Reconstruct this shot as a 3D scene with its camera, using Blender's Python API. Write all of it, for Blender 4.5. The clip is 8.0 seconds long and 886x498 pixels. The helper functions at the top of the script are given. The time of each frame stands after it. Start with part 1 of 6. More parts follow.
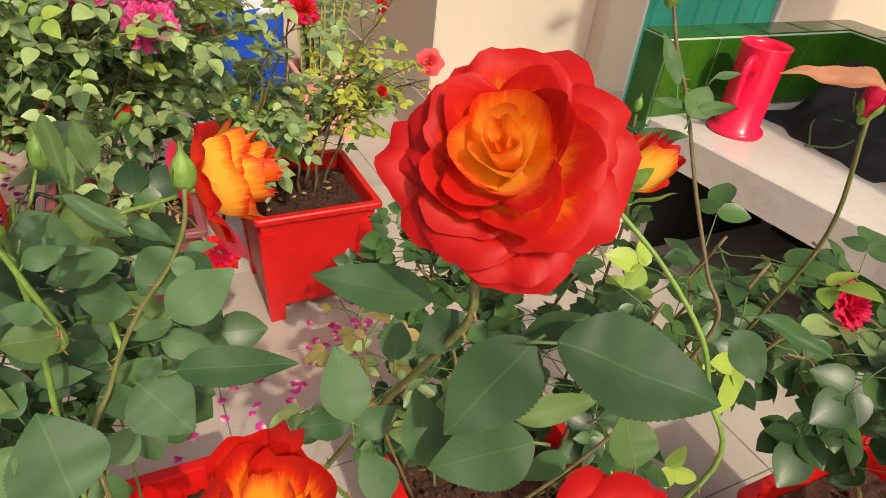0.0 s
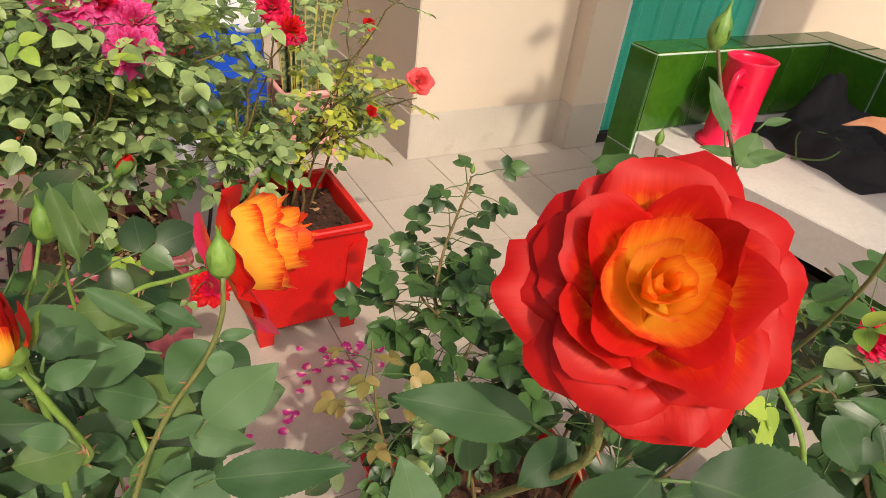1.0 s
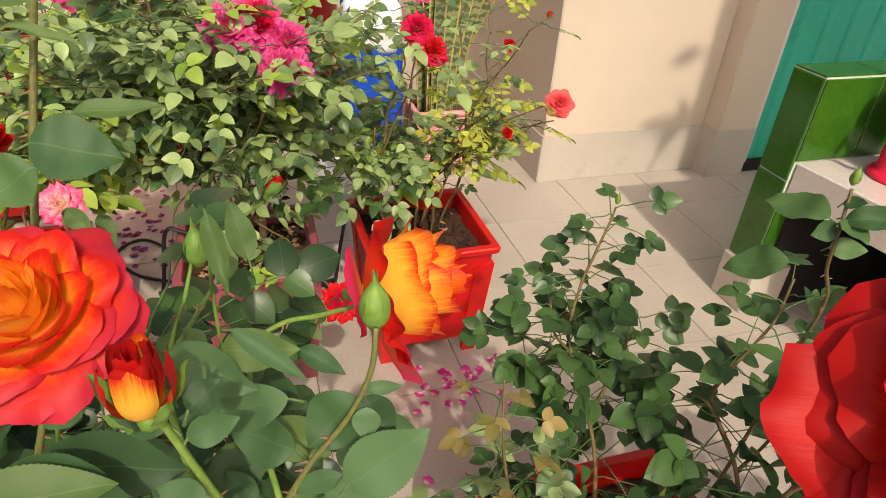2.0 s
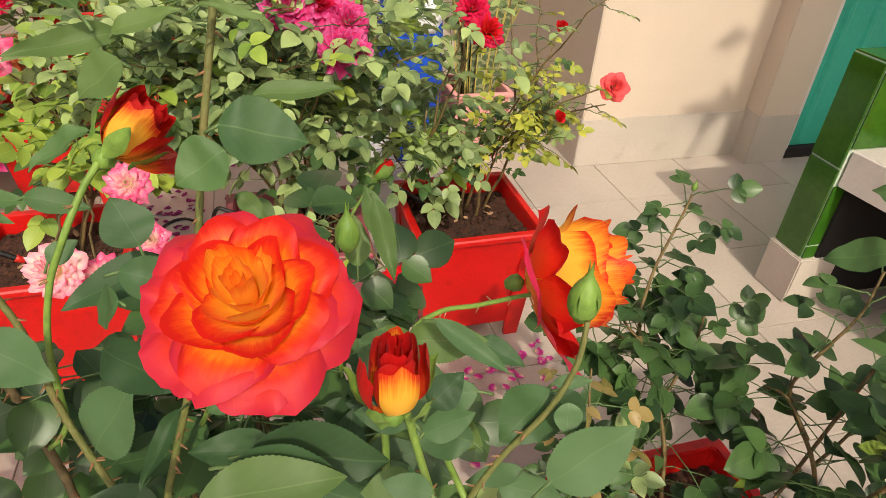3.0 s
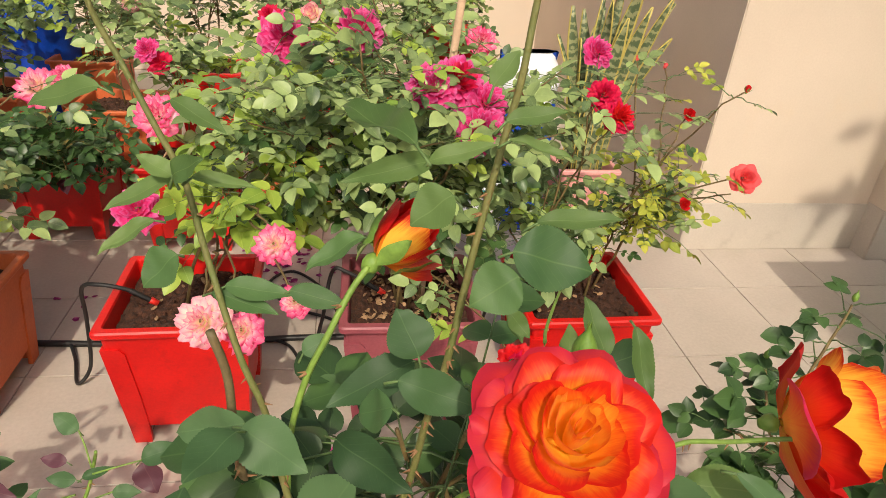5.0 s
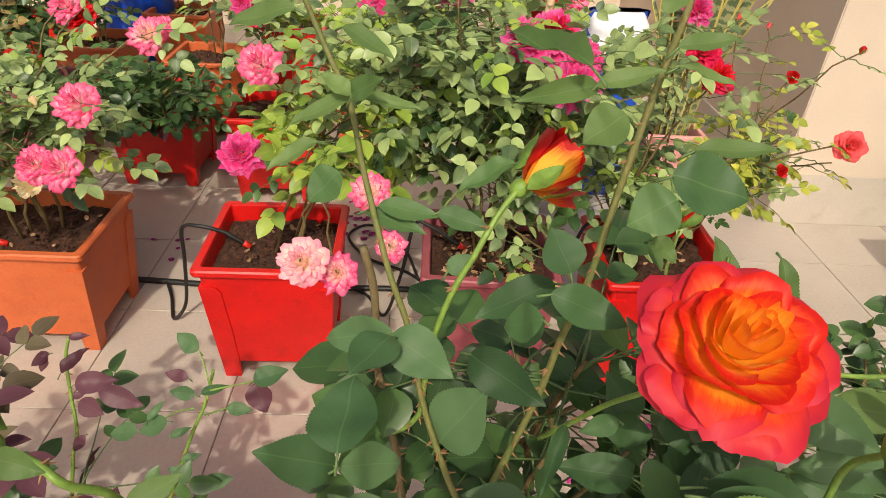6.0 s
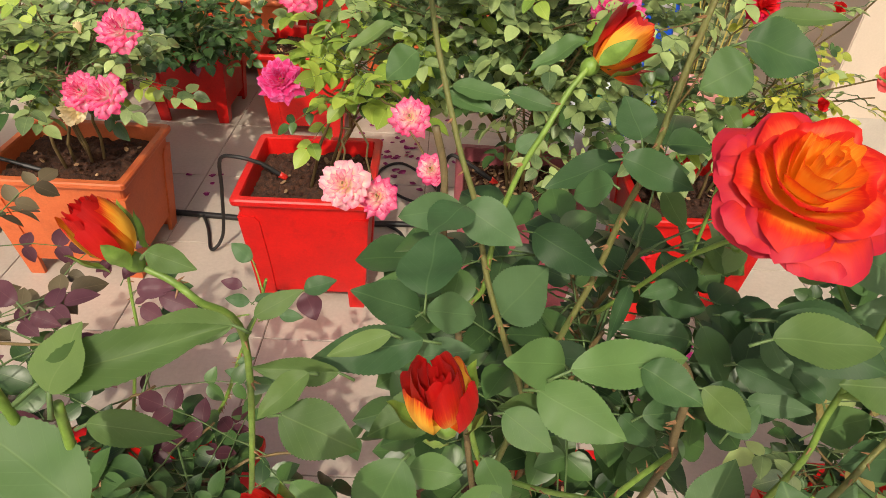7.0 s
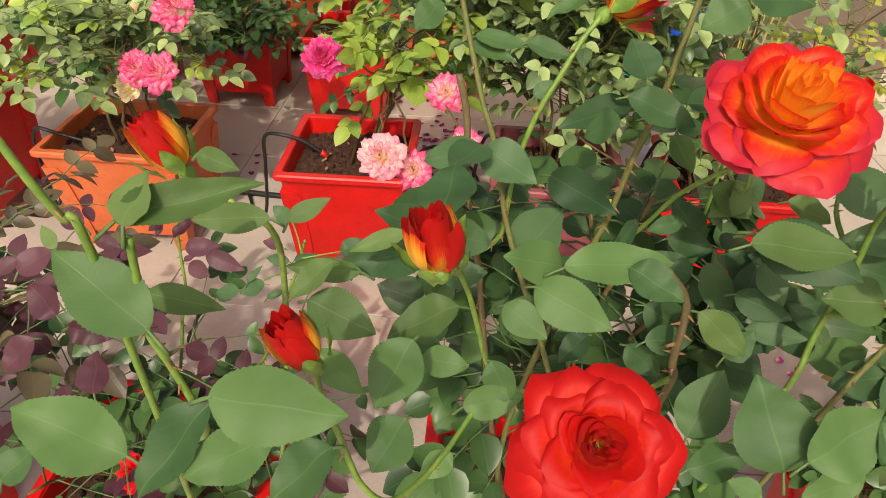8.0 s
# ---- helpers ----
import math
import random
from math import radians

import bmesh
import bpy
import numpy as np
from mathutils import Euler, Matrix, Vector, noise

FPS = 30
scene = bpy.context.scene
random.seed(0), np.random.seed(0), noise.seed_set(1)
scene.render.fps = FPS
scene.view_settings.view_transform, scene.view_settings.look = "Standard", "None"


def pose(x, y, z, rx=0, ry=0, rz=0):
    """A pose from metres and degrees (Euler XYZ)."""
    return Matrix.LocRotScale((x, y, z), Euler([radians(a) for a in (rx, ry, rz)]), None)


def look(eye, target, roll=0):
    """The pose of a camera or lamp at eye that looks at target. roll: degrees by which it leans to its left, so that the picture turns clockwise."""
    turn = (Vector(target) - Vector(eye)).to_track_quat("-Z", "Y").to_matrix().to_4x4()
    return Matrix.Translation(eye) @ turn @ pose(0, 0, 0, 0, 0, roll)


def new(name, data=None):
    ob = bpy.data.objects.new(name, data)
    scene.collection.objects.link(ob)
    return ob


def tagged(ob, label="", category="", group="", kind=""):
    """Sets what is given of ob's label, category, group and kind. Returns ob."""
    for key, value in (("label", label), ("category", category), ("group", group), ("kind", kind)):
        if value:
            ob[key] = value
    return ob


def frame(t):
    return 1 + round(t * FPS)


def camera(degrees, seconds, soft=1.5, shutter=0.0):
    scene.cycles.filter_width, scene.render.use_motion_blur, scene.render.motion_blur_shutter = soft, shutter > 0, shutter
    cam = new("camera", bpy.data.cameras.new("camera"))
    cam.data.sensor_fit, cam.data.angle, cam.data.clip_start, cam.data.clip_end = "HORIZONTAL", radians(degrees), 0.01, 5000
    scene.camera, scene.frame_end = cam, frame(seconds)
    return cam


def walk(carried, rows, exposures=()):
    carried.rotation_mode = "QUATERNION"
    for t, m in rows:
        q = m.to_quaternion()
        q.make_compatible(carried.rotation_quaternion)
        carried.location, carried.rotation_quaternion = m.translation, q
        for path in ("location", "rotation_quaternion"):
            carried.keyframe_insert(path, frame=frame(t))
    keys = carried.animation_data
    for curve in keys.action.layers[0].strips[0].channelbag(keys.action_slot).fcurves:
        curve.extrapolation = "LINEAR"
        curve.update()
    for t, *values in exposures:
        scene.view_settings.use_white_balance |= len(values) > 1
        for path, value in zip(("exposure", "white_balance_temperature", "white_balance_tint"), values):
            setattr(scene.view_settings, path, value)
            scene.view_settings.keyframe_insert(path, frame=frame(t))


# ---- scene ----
cam = camera(69.7, 8.0, soft=0.8)
PATH = [
    (0, (-1.185, -2.36, 1.248), (-0.364, -0.927, 0.12), 7.2),
    (0.2, (-1.182, -2.346, 1.251), (-0.325, -0.923, 0.137), 6.8),
    (0.5, (-1.184, -2.326, 1.255), (-0.284, -0.921, 0.153), 7.4),
    (1, (-1.203, -2.298, 1.257), (-0.313, -0.887, 0.154), 7.4),
    (1.3, (-1.205, -2.287, 1.256), (-0.415, -0.806, 0.167), 5.6),
    (1.5, (-1.199, -2.278, 1.253), (-0.485, -0.763, 0.16), 5.0),
    (1.7, (-1.199, -2.266, 1.249), (-0.582, -0.694, 0.173), 4.3),
    (3, (-1.277, -2.22, 1.238), (-0.777, -0.65, 0.105), 3.9),
    (3.5, (-1.298, -2.212, 1.237), (-0.844, -0.636, 0.093), 4.3),
    (4, (-1.325, -2.202, 1.247), (-0.948, -0.572, 0.152), 3.7),
    (4.2, (-1.335, -2.199, 1.252), (-0.981, -0.541, 0.191), 3.6),
    (5.3, (-1.38, -2.19, 1.261), (-1.151, -0.462, 0.279), 4.2),
    (5.5, (-1.391, -2.194, 1.259), (-1.21, -0.473, 0.255), 4.0),
    (6, (-1.413, -2.216, 1.249), (-1.328, -0.541, 0.158), 3.7),
    (6.5, (-1.425, -2.243, 1.238), (-1.396, -0.609, 0.085), 3.1),
    (7, (-1.442, -2.262, 1.224), (-1.415, -0.677, 0.005), 3.4),
    (7.5, (-1.432, -2.284, 1.22), (-1.467, -0.721, -0.027), 3.0),
    (8, (-1.427, -2.309, 1.216), (-1.523, -0.746, -0.029), 1.8),
]
walk(cam, [(t, look(eye, target, roll)) for t, eye, target, roll in PATH])

# ---- world and sun ----
SUN_TRAVEL = Vector((0.06, 0.785, -0.80))
world = bpy.data.worlds.new("sky")
scene.world = world
world.use_nodes = True
wn = world.node_tree.nodes
sky = wn.new("ShaderNodeTexSky")
sky.sky_type = "NISHITA"
sky.sun_disc = False
sky.sun_elevation = radians(45)
sky.sun_rotation = radians(184)
sky.air_density, sky.dust_density, sky.ozone_density = 0.7, 8.0, 0.3
wn["Background"].inputs["Strength"].default_value = 0.15
world.node_tree.links.new(sky.outputs[0], wn["Background"].inputs["Color"])
sun_data = bpy.data.lights.new("sun", "SUN")
sun_data.energy = 3.3
sun_data.angle = radians(0.7)
sun_data.color = (1.0, 0.885, 0.71)
sun = new("sun", sun_data)
sun.matrix_world = look((0, 0, 6), Vector((0, 0, 6)) + SUN_TRAVEL)
scene.view_settings.exposure = -0.21


# ---- materials ----
def srgb(h):
    """Linear colour from a hex triple."""
    c = [int(h[i:i + 2], 16) / 255 for i in (0, 2, 4)]
    return tuple(x / 12.92 if x <= 0.04045 else ((x + 0.055) / 1.055) ** 2.4 for x in c) + (1.0,)


def shader(name):
    m = bpy.data.materials.new(name)
    m.use_nodes = True
    nt = m.node_tree
    return m, nt, nt.nodes["Principled BSDF"]


def ramp_node(nt, stops):
    r = nt.nodes.new("ShaderNodeValToRGB")
    e = r.color_ramp.elements
    e[0].position, e[0].color = stops[0]
    e[1].position, e[1].color = stops[-1]
    for p, c in stops[1:-1]:
        k = e.new(p)
        k.color = c
    return r


def mix_node(nt, a, b, fac, kind="MIX"):
    n = nt.nodes.new("ShaderNodeMix")
    n.data_type, n.blend_type = "RGBA", kind
    for sock, v in ((n.inputs[0], fac), (n.inputs[6], a), (n.inputs[7], b)):
        if hasattr(v, "is_linked"):
            nt.links.new(v, sock)
        else:
            sock.default_value = v
    return n.outputs[2]


def noise_node(nt, scale, detail=4.0, rough=0.55, coord=None):
    n = nt.nodes.new("ShaderNodeTexNoise")
    n.inputs["Scale"].default_value, n.inputs["Detail"].default_value, n.inputs["Roughness"].default_value = scale, detail, rough
    if coord is not None:
        nt.links.new(coord, n.inputs["Vector"])
    return n


def geo_pos(nt):
    return nt.nodes.new("ShaderNodeNewGeometry").outputs["Position"]


def maths(nt, op, a, b=0.0):
    n = nt.nodes.new("ShaderNodeMath")
    n.operation = op
    for i, v in ((0, a), (1, b)):
        if hasattr(v, "is_linked"):
            nt.links.new(v, n.inputs[i])
        else:
            n.inputs[i].default_value = v
    return n.outputs[0]


def bump(nt, bsdf, height, strength=0.2, dist=0.002):
    b = nt.nodes.new("ShaderNodeBump")
    b.inputs["Strength"].default_value, b.inputs["Distance"].default_value = strength, dist
    nt.links.new(height, b.inputs["Height"])
    nt.links.new(b.outputs[0], bsdf.inputs["Normal"])


def plain(name, a, b, rough=0.5, big=3.0, fine=60.0, relief=0.15, vary=0.0, stain=None, spec=0.5, metal=0.0):
    """Two-scale mottled paint or plastic from colour a to b, with fine relief and optional stains."""
    m, nt, bs = shader(name)
    pos = geo_pos(nt)
    n1, n2 = noise_node(nt, big, 5.0, 0.6, pos), noise_node(nt, fine, 3.0, 0.6, pos)
    f = maths(nt, "ADD", maths(nt, "MULTIPLY", n1.outputs[0], 0.65), maths(nt, "MULTIPLY", n2.outputs[0], 0.35))
    r = ramp_node(nt, [(0.36, srgb(a)), (0.64, srgb(b))])
    nt.links.new(f, r.inputs[0])
    col = r.outputs[0]
    if stain:
        n3 = noise_node(nt, big * 2.7, 8.0, 0.7, pos)
        sr = ramp_node(nt, [(0.56, (0, 0, 0, 1)), (0.75, (1, 1, 1, 1))])
        nt.links.new(n3.outputs[0], sr.inputs[0])
        col = mix_node(nt, col, srgb(stain), maths(nt, "MULTIPLY", sr.outputs[0], 0.55))
    if vary:
        oi = nt.nodes.new("ShaderNodeObjectInfo")
        hsv = nt.nodes.new("ShaderNodeHueSaturation")
        nt.links.new(maths(nt, "ADD", maths(nt, "MULTIPLY", oi.outputs["Random"], vary), 1 - vary / 2), hsv.inputs["Value"])
        nt.links.new(col, hsv.inputs["Color"])
        col = hsv.outputs[0]
    nt.links.new(col, bs.inputs["Base Color"])
    rr = maths(nt, "ADD", maths(nt, "MULTIPLY", n1.outputs[0], 0.25), rough - 0.12)
    nt.links.new(rr, bs.inputs["Roughness"])
    bs.inputs["Specular IOR Level"].default_value = spec
    bs.inputs["Metallic"].default_value = metal
    bump(nt, bs, n2.outputs[0], relief, 0.002)
    return m


def leaf_material(name, dark, light, vein, rough=0.42, island=True, see=0.25):
    """A leaf: mottled green, pale midrib and side veins along the leaf's own map, light passing through."""
    m, nt, bs = shader(name)
    uv = nt.nodes.new("ShaderNodeUVMap").outputs[0]
    sep = nt.nodes.new("ShaderNodeSeparateXYZ")
    nt.links.new(uv, sep.inputs[0])
    u, v = sep.outputs[0], sep.outputs[1]
    across = maths(nt, "ABSOLUTE", maths(nt, "SUBTRACT", u, 0.5))
    n1 = noise_node(nt, 22.0, 4.0, 0.6, geo_pos(nt))
    rnd = nt.nodes.new("ShaderNodeNewGeometry").outputs["Random Per Island"] if island else nt.nodes.new("ShaderNodeObjectInfo").outputs["Random"]
    f = maths(nt, "ADD", maths(nt, "MULTIPLY", n1.outputs[0], 0.7), maths(nt, "MULTIPLY", rnd, 0.6))
    r = ramp_node(nt, [(0.3, srgb(dark)), (0.95, srgb(light))])
    nt.links.new(f, r.inputs[0])
    rib = ramp_node(nt, [(0.0, (1, 1, 1, 1)), (0.022, (0, 0, 0, 1))])
    nt.links.new(across, rib.inputs[0])
    wave = maths(nt, "FRACT", maths(nt, "SUBTRACT", maths(nt, "MULTIPLY", v, 8.0), maths(nt, "MULTIPLY", across, 6.0)))
    side = ramp_node(nt, [(0.0, (1, 1, 1, 1)), (0.09, (0, 0, 0, 1))])
    nt.links.new(wave, side.inputs[0])
    lines = maths(nt, "MAXIMUM", maths(nt, "MULTIPLY", rib.outputs[0], 0.28), maths(nt, "MULTIPLY", side.outputs[0], 0.10))
    col = mix_node(nt, r.outputs[0], srgb(vein), lines)
    nt.links.new(col, bs.inputs["Base Color"])
    bs.inputs["Roughness"].default_value = rough
    bs.inputs["Specular IOR Level"].default_value = 0.36 if island else 0.22
    h = maths(nt, "SUBTRACT", maths(nt, "MULTIPLY", n1.outputs[0], 0.3), lines)
    bump(nt, bs, h, 0.22, 0.0010)
    tr = nt.nodes.new("ShaderNodeBsdfTranslucent")
    hs = nt.nodes.new("ShaderNodeHueSaturation")
    hs.inputs["Saturation"].default_value, hs.inputs["Value"].default_value = 1.15, 1.6
    nt.links.new(col, hs.inputs["Color"])
    nt.links.new(hs.outputs[0], tr.inputs["Color"])
    mx = nt.nodes.new("ShaderNodeMixShader")
    mx.inputs[0].default_value = see
    nt.links.new(bs.outputs[0], mx.inputs[1])
    nt.links.new(tr.outputs[0], mx.inputs[2])
    nt.links.new(mx.outputs[0], nt.nodes["Material Output"].inputs[0])
    return m


def petal_material(name, stops, edge=0.26, see=0.40, streak=0.12, island=True):
    """A petal: colour runs from claw to rim, turning towards the rim colour at its sides, with fine streaks."""
    m, nt, bs = shader(name)
    uv = nt.nodes.new("ShaderNodeUVMap").outputs[0]
    sep = nt.nodes.new("ShaderNodeSeparateXYZ")
    nt.links.new(uv, sep.inputs[0])
    across = maths(nt, "ABSOLUTE", maths(nt, "SUBTRACT", sep.outputs[0], 0.5))
    mp = nt.nodes.new("ShaderNodeMapping")
    mp.inputs["Scale"].default_value = (26.0, 2.0, 1.0)
    nt.links.new(uv, mp.inputs["Vector"])
    st = noise_node(nt, 1.0, 3.0, 0.6, mp.outputs[0])
    bl = noise_node(nt, 90.0, 3.0, 0.6, geo_pos(nt))
    rnd = nt.nodes.new("ShaderNodeNewGeometry").outputs["Random Per Island"] if island else nt.nodes.new("ShaderNodeObjectInfo").outputs["Random"]
    f = maths(nt, "ADD", sep.outputs[1], maths(nt, "MULTIPLY", maths(nt, "MULTIPLY", across, across), edge * 4))
    f = maths(nt, "ADD", f, maths(nt, "MULTIPLY", maths(nt, "SUBTRACT", st.outputs[0], 0.5), streak * 3))
    f = maths(nt, "ADD", f, maths(nt, "MULTIPLY", maths(nt, "SUBTRACT", bl.outputs[0], 0.5), 0.18))
    f = maths(nt, "ADD", f, maths(nt, "MULTIPLY", maths(nt, "SUBTRACT", rnd, 0.5), 0.2))
    r = ramp_node(nt, [(p, srgb(c)) for p, c in stops])
    nt.links.new(maths(nt, "MULTIPLY", f, 0.8), r.inputs[0])
    nt.links.new(r.outputs[0], bs.inputs["Base Color"])
    bs.inputs["Roughness"].default_value = 0.55
    bs.inputs["Specular IOR Level"].default_value = 0.3
    bs.inputs["Sheen Weight"].default_value = 0.02
    bump(nt, bs, st.outputs[0], 0.2, 0.0008)
    tr = nt.nodes.new("ShaderNodeBsdfTranslucent")
    nt.links.new(r.outputs[0], tr.inputs["Color"])
    mx = nt.nodes.new("ShaderNodeMixShader")
    mx.inputs[0].default_value = see
    nt.links.new(bs.outputs[0], mx.inputs[1])
    nt.links.new(tr.outputs[0], mx.inputs[2])
    nt.links.new(mx.outputs[0], nt.nodes["Material Output"].inputs[0])
    return m


def snake_material():
    """Upright sansevieria blade: pale grey-green with dark wavy cross bands and a yellow margin."""
    m, nt, bs = shader("snake_plant_blade")
    uv = nt.nodes.new("ShaderNodeUVMap").outputs[0]
    sep = nt.nodes.new("ShaderNodeSeparateXYZ")
    nt.links.new(uv, sep.inputs[0])
    across = maths(nt, "ABSOLUTE", maths(nt, "SUBTRACT", sep.outputs[0], 0.5))
    n1 = noise_node(nt, 30.0, 4.0, 0.6, geo_pos(nt))
    w = maths(nt, "SINE", maths(nt, "ADD", maths(nt, "MULTIPLY", sep.outputs[1], 190.0), maths(nt, "MULTIPLY", n1.outputs[0], 15.0)))
    bands = ramp_node(nt, [(0.30, srgb("4e5e40")), (0.75, srgb("8c9068"))])
    nt.links.new(maths(nt, "ADD", maths(nt, "MULTIPLY", w, 0.5), 0.5), bands.inputs[0])
    margin = ramp_node(nt, [(0.40, (0, 0, 0, 1)), (0.44, (1, 1, 1, 1))])
    nt.links.new(across, margin.inputs[0])
    nt.links.new(mix_node(nt, bands.outputs[0], srgb("b5a655"), margin.outputs[0]), bs.inputs["Base Color"])
    bs.inputs["Roughness"].default_value = 0.45
    bump(nt, bs, n1.outputs[0], 0.15, 0.001)
    return m


M_SNAKE = snake_material()
M_TILE = plain("floor_tile", "a99f93", "bbb0a4", 0.36, 2.2, 90, 0.05, 0.07, "a99f8e")
M_GROUT = plain("grout", "6f675c", "8f8677", 0.9, 6, 120, 0.3)
M_WALL = plain("cream_paint", "c8b9a6", "d3c4b1", 0.8, 1.6, 140, 0.12, 0, "d2bea2")
M_BAND = plain("grey_skirting_paint", "b5aca0", "c4bbae", 0.6, 3, 120, 0.1, 0, "a39a8c")
M_GREEN = plain("green_glazed_tile", "2a5814", "3c6c1c", 0.12, 7, 60, 0.04, 0.12)
M_JOINT = plain("pale_tile_joint", "b9cdb4", "d5e2cf", 0.8, 20, 200, 0.2)
M_DOOR = plain("teal_door_paint", "2aa58c", "38b89e", 0.5, 2, 80, 0.08, 0, "168a76")
M_FRAME = plain("white_frame_paint", "cfc9c2", "dcd6cf", 0.6, 3, 120, 0.1)
M_SEAT = plain("white_seat_tile", "c8c0b6", "d8d1c8", 0.2, 2.5, 90, 0.05, 0, "b3aa9e")
M_REDPOT = plain("red_plastic", "b80d0a", "d01510", 0.4, 9, 160, 0.1, 0, "8e0c0a")
M_ORPOT = plain("terracotta_plastic", "b5562a", "c9683a", 0.5, 9, 160, 0.1, 0, "95492a")
M_MAROON = plain("dusty_maroon_plastic", "85404a", "9a5058", 0.5, 9, 160, 0.1, 0, "703a42")
M_PINKPOT = plain("pale_pink_plastic", "cf8f8a", "dca09a", 0.5, 9, 160, 0.1, 0, "b97a76")
M_CUP = plain("hot_pink_plastic", "e8143f", "f01f4a", 0.22, 6, 120, 0.04)
M_BLACK = plain("black_cloth", "0c0b0d", "1a181b", 0.75, 8, 220, 0.4)
M_HOSE = plain("black_rubber", "101010", "1d1c1c", 0.5, 20, 200, 0.1)
M_HOSEGREEN = plain("green_hose_rubber", "0c5a40", "14704f", 0.45, 20, 200, 0.1)
M_REDTIP = plain("red_dripper", "c4231c", "d8352a", 0.4, 20, 200, 0.1)
M_BLUE = plain("blue_plastic", "0a3fae", "1450c4", 0.4, 8, 120, 0.08, 0, "0a348c")
M_WHITE = plain("white_sack", "cfd2d8", "e6e8ec", 0.6, 14, 90, 0.4)
M_TEAL = plain("turquoise_plastic", "0f9f8c", "18b39d", 0.35, 8, 120, 0.06)
M_WOOD = plain("weathered_stake", "a3886c", "c0a587", 0.8, 12, 160, 0.4, 0, "7c664e")
M_SOIL = plain("dark_potting_soil", "180b06", "54321f", 0.97, 90, 320, 1.0, 0.3, "7a5c46")
M_CHIP = plain("pale_wood_chip", "6e5038", "ae8e68", 0.9, 40, 200, 0.5, 0.8)
M_CANE = plain("brown_green_cane", "5b4a2c", "7c6a3f", 0.65, 40, 240, 0.4, 0, "3c4a20")
M_CANE_NEAR = plain("green_cane", "5a6630", "74703e", 0.6, 30, 260, 0.6, 0, "6a4634")
M_SHOOT = plain("fresh_green_shoot", "5e7c30", "7e9c42", 0.5, 60, 300, 0.15)
M_STALK = plain("dull_leaf_stalk", "4a6236", "607a44", 0.55, 60, 300, 0.15)
M_THORN = plain("reddish_thorn", "7c5a3a", "946e48", 0.6, 60, 300, 0.1)
M_SEPAL = plain("green_sepal", "567a2e", "7a9a40", 0.5, 60, 300, 0.15)
# Near-black: puts the under-seat shade into the colour; also on the door sill.
M_DARKSHADE = plain("near_black", "171514", "26221f", 0.9, 5, 80, 0.3)
M_LEAF = leaf_material("rose_leaf", "445a3a", "9eb270", "a8b880", 0.40, True, 0.16)
M_LEAF_LIGHT = leaf_material("young_rose_leaf", "6e8c3a", "a4b84e", "bccc78", 0.42, True, 0.20)
M_LEAF_LIME = leaf_material("lime_rose_leaf", "7c8e34", "bcbc4e", "ccd080", 0.42, True, 0.2)
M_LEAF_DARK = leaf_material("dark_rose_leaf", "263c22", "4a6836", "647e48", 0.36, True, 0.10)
# Near leaf tones by place: the deepest paints in shade, the palest sunlight.
M_LEAF_NEAR = leaf_material("near_rose_leaf", "345030", "54704a", "6a8658", 0.50, False, 0.14)
M_LEAF_SHADE = leaf_material("shade_toned_rose_leaf", "2a4228", "46643c", "5c784a", 0.50, False, 0.12)
M_LEAF_MID = leaf_material("grey_green_rose_leaf", "385432", "5a7844", "708c54", 0.50, False, 0.15)
M_LEAF_DUSTY_LIT = leaf_material("dusty_lit_rose_leaf", "466034", "6a824a", "80965e", 0.5, False)
M_LEAF_BRONZE = leaf_material("bronze_rose_leaf", "3c3424", "6a6048", "84785c", 0.42, True, 0.1)
M_LEAF_MAROON = leaf_material("maroon_young_leaf", "42242c", "62404a", "7c5c58", 0.42, False)
M_CANE_DULL = plain("brownish_cane", "564c30", "70603f", 0.6, 60, 300, 0.4, 0, "455030")
P_GREEN = petal_material("green_bud_scale", [(0.0, "5a7c36"), (0.7, "6a8a40"), (1.0, "5e6a38")], 0.16, 0.2)
P_PURPLE = petal_material("purple_fallen_petal", [(0.0, "c070a0"), (0.3, "8a2466"), (1.0, "6a1650")], 0.2, 0.2, 0.1, False)
M_LEAF_COPPER = leaf_material("coppery_young_leaf", "74703a", "a08c58", "b09c70", 0.42, True)
M_LEAF_CORAL = leaf_material("coral_young_leaf", "a0664a", "b88462", "c89c80", 0.42, False)
P_OR_IN = petal_material("orange_petal_inner", [(0.0, "ffd03c"), (0.52, "feb82c"), (0.68, "f8841c"), (0.84, "de3a12")], 0.18, 0.30)
P_OR_MID = petal_material("orange_petal_middle", [(0.0, "ffc030"), (0.46, "f69422"), (0.60, "e85216"), (0.76, "c81a0e")], 0.16, 0.26)
P_OR_OUT = petal_material("orange_petal_outer", [(0.0, "f49028"), (0.36, "e65c20"), (0.54, "d03020"), (0.80, "be2238")], 0.14, 0.26)
P_RED_IN = petal_material("red_petal_inner", [(0.0, "fdbc2a"), (0.44, "f07c1a"), (0.56, "d83010"), (0.72, "bc100a")], 0.16, 0.26)
P_RED_OUT = petal_material("red_petal_outer", [(0.0, "ee7a1c"), (0.38, "d83c12"), (0.52, "c4180c"), (0.78, "b40c0c")], 0.16, 0.24)
P_YEL_IN = petal_material("yellow_petal", [(0.0, "ffdc5c"), (0.62, "fec440"), (0.74, "f89a28"), (0.84, "d83412")], 0.12, 0.36)
P_PINKISH = petal_material("rosy_petal_outer", [(0.0, "f8b040"), (0.40, "ec5a34"), (0.60, "d83450"), (0.85, "cc2456")], 0.14, 0.3)
P_HEART = petal_material("yellow_heart_petal", [(0.0, "ffd040"), (0.66, "fec038"), (0.80, "f6861e"), (0.92, "e85a16")], 0.06, 0.4)
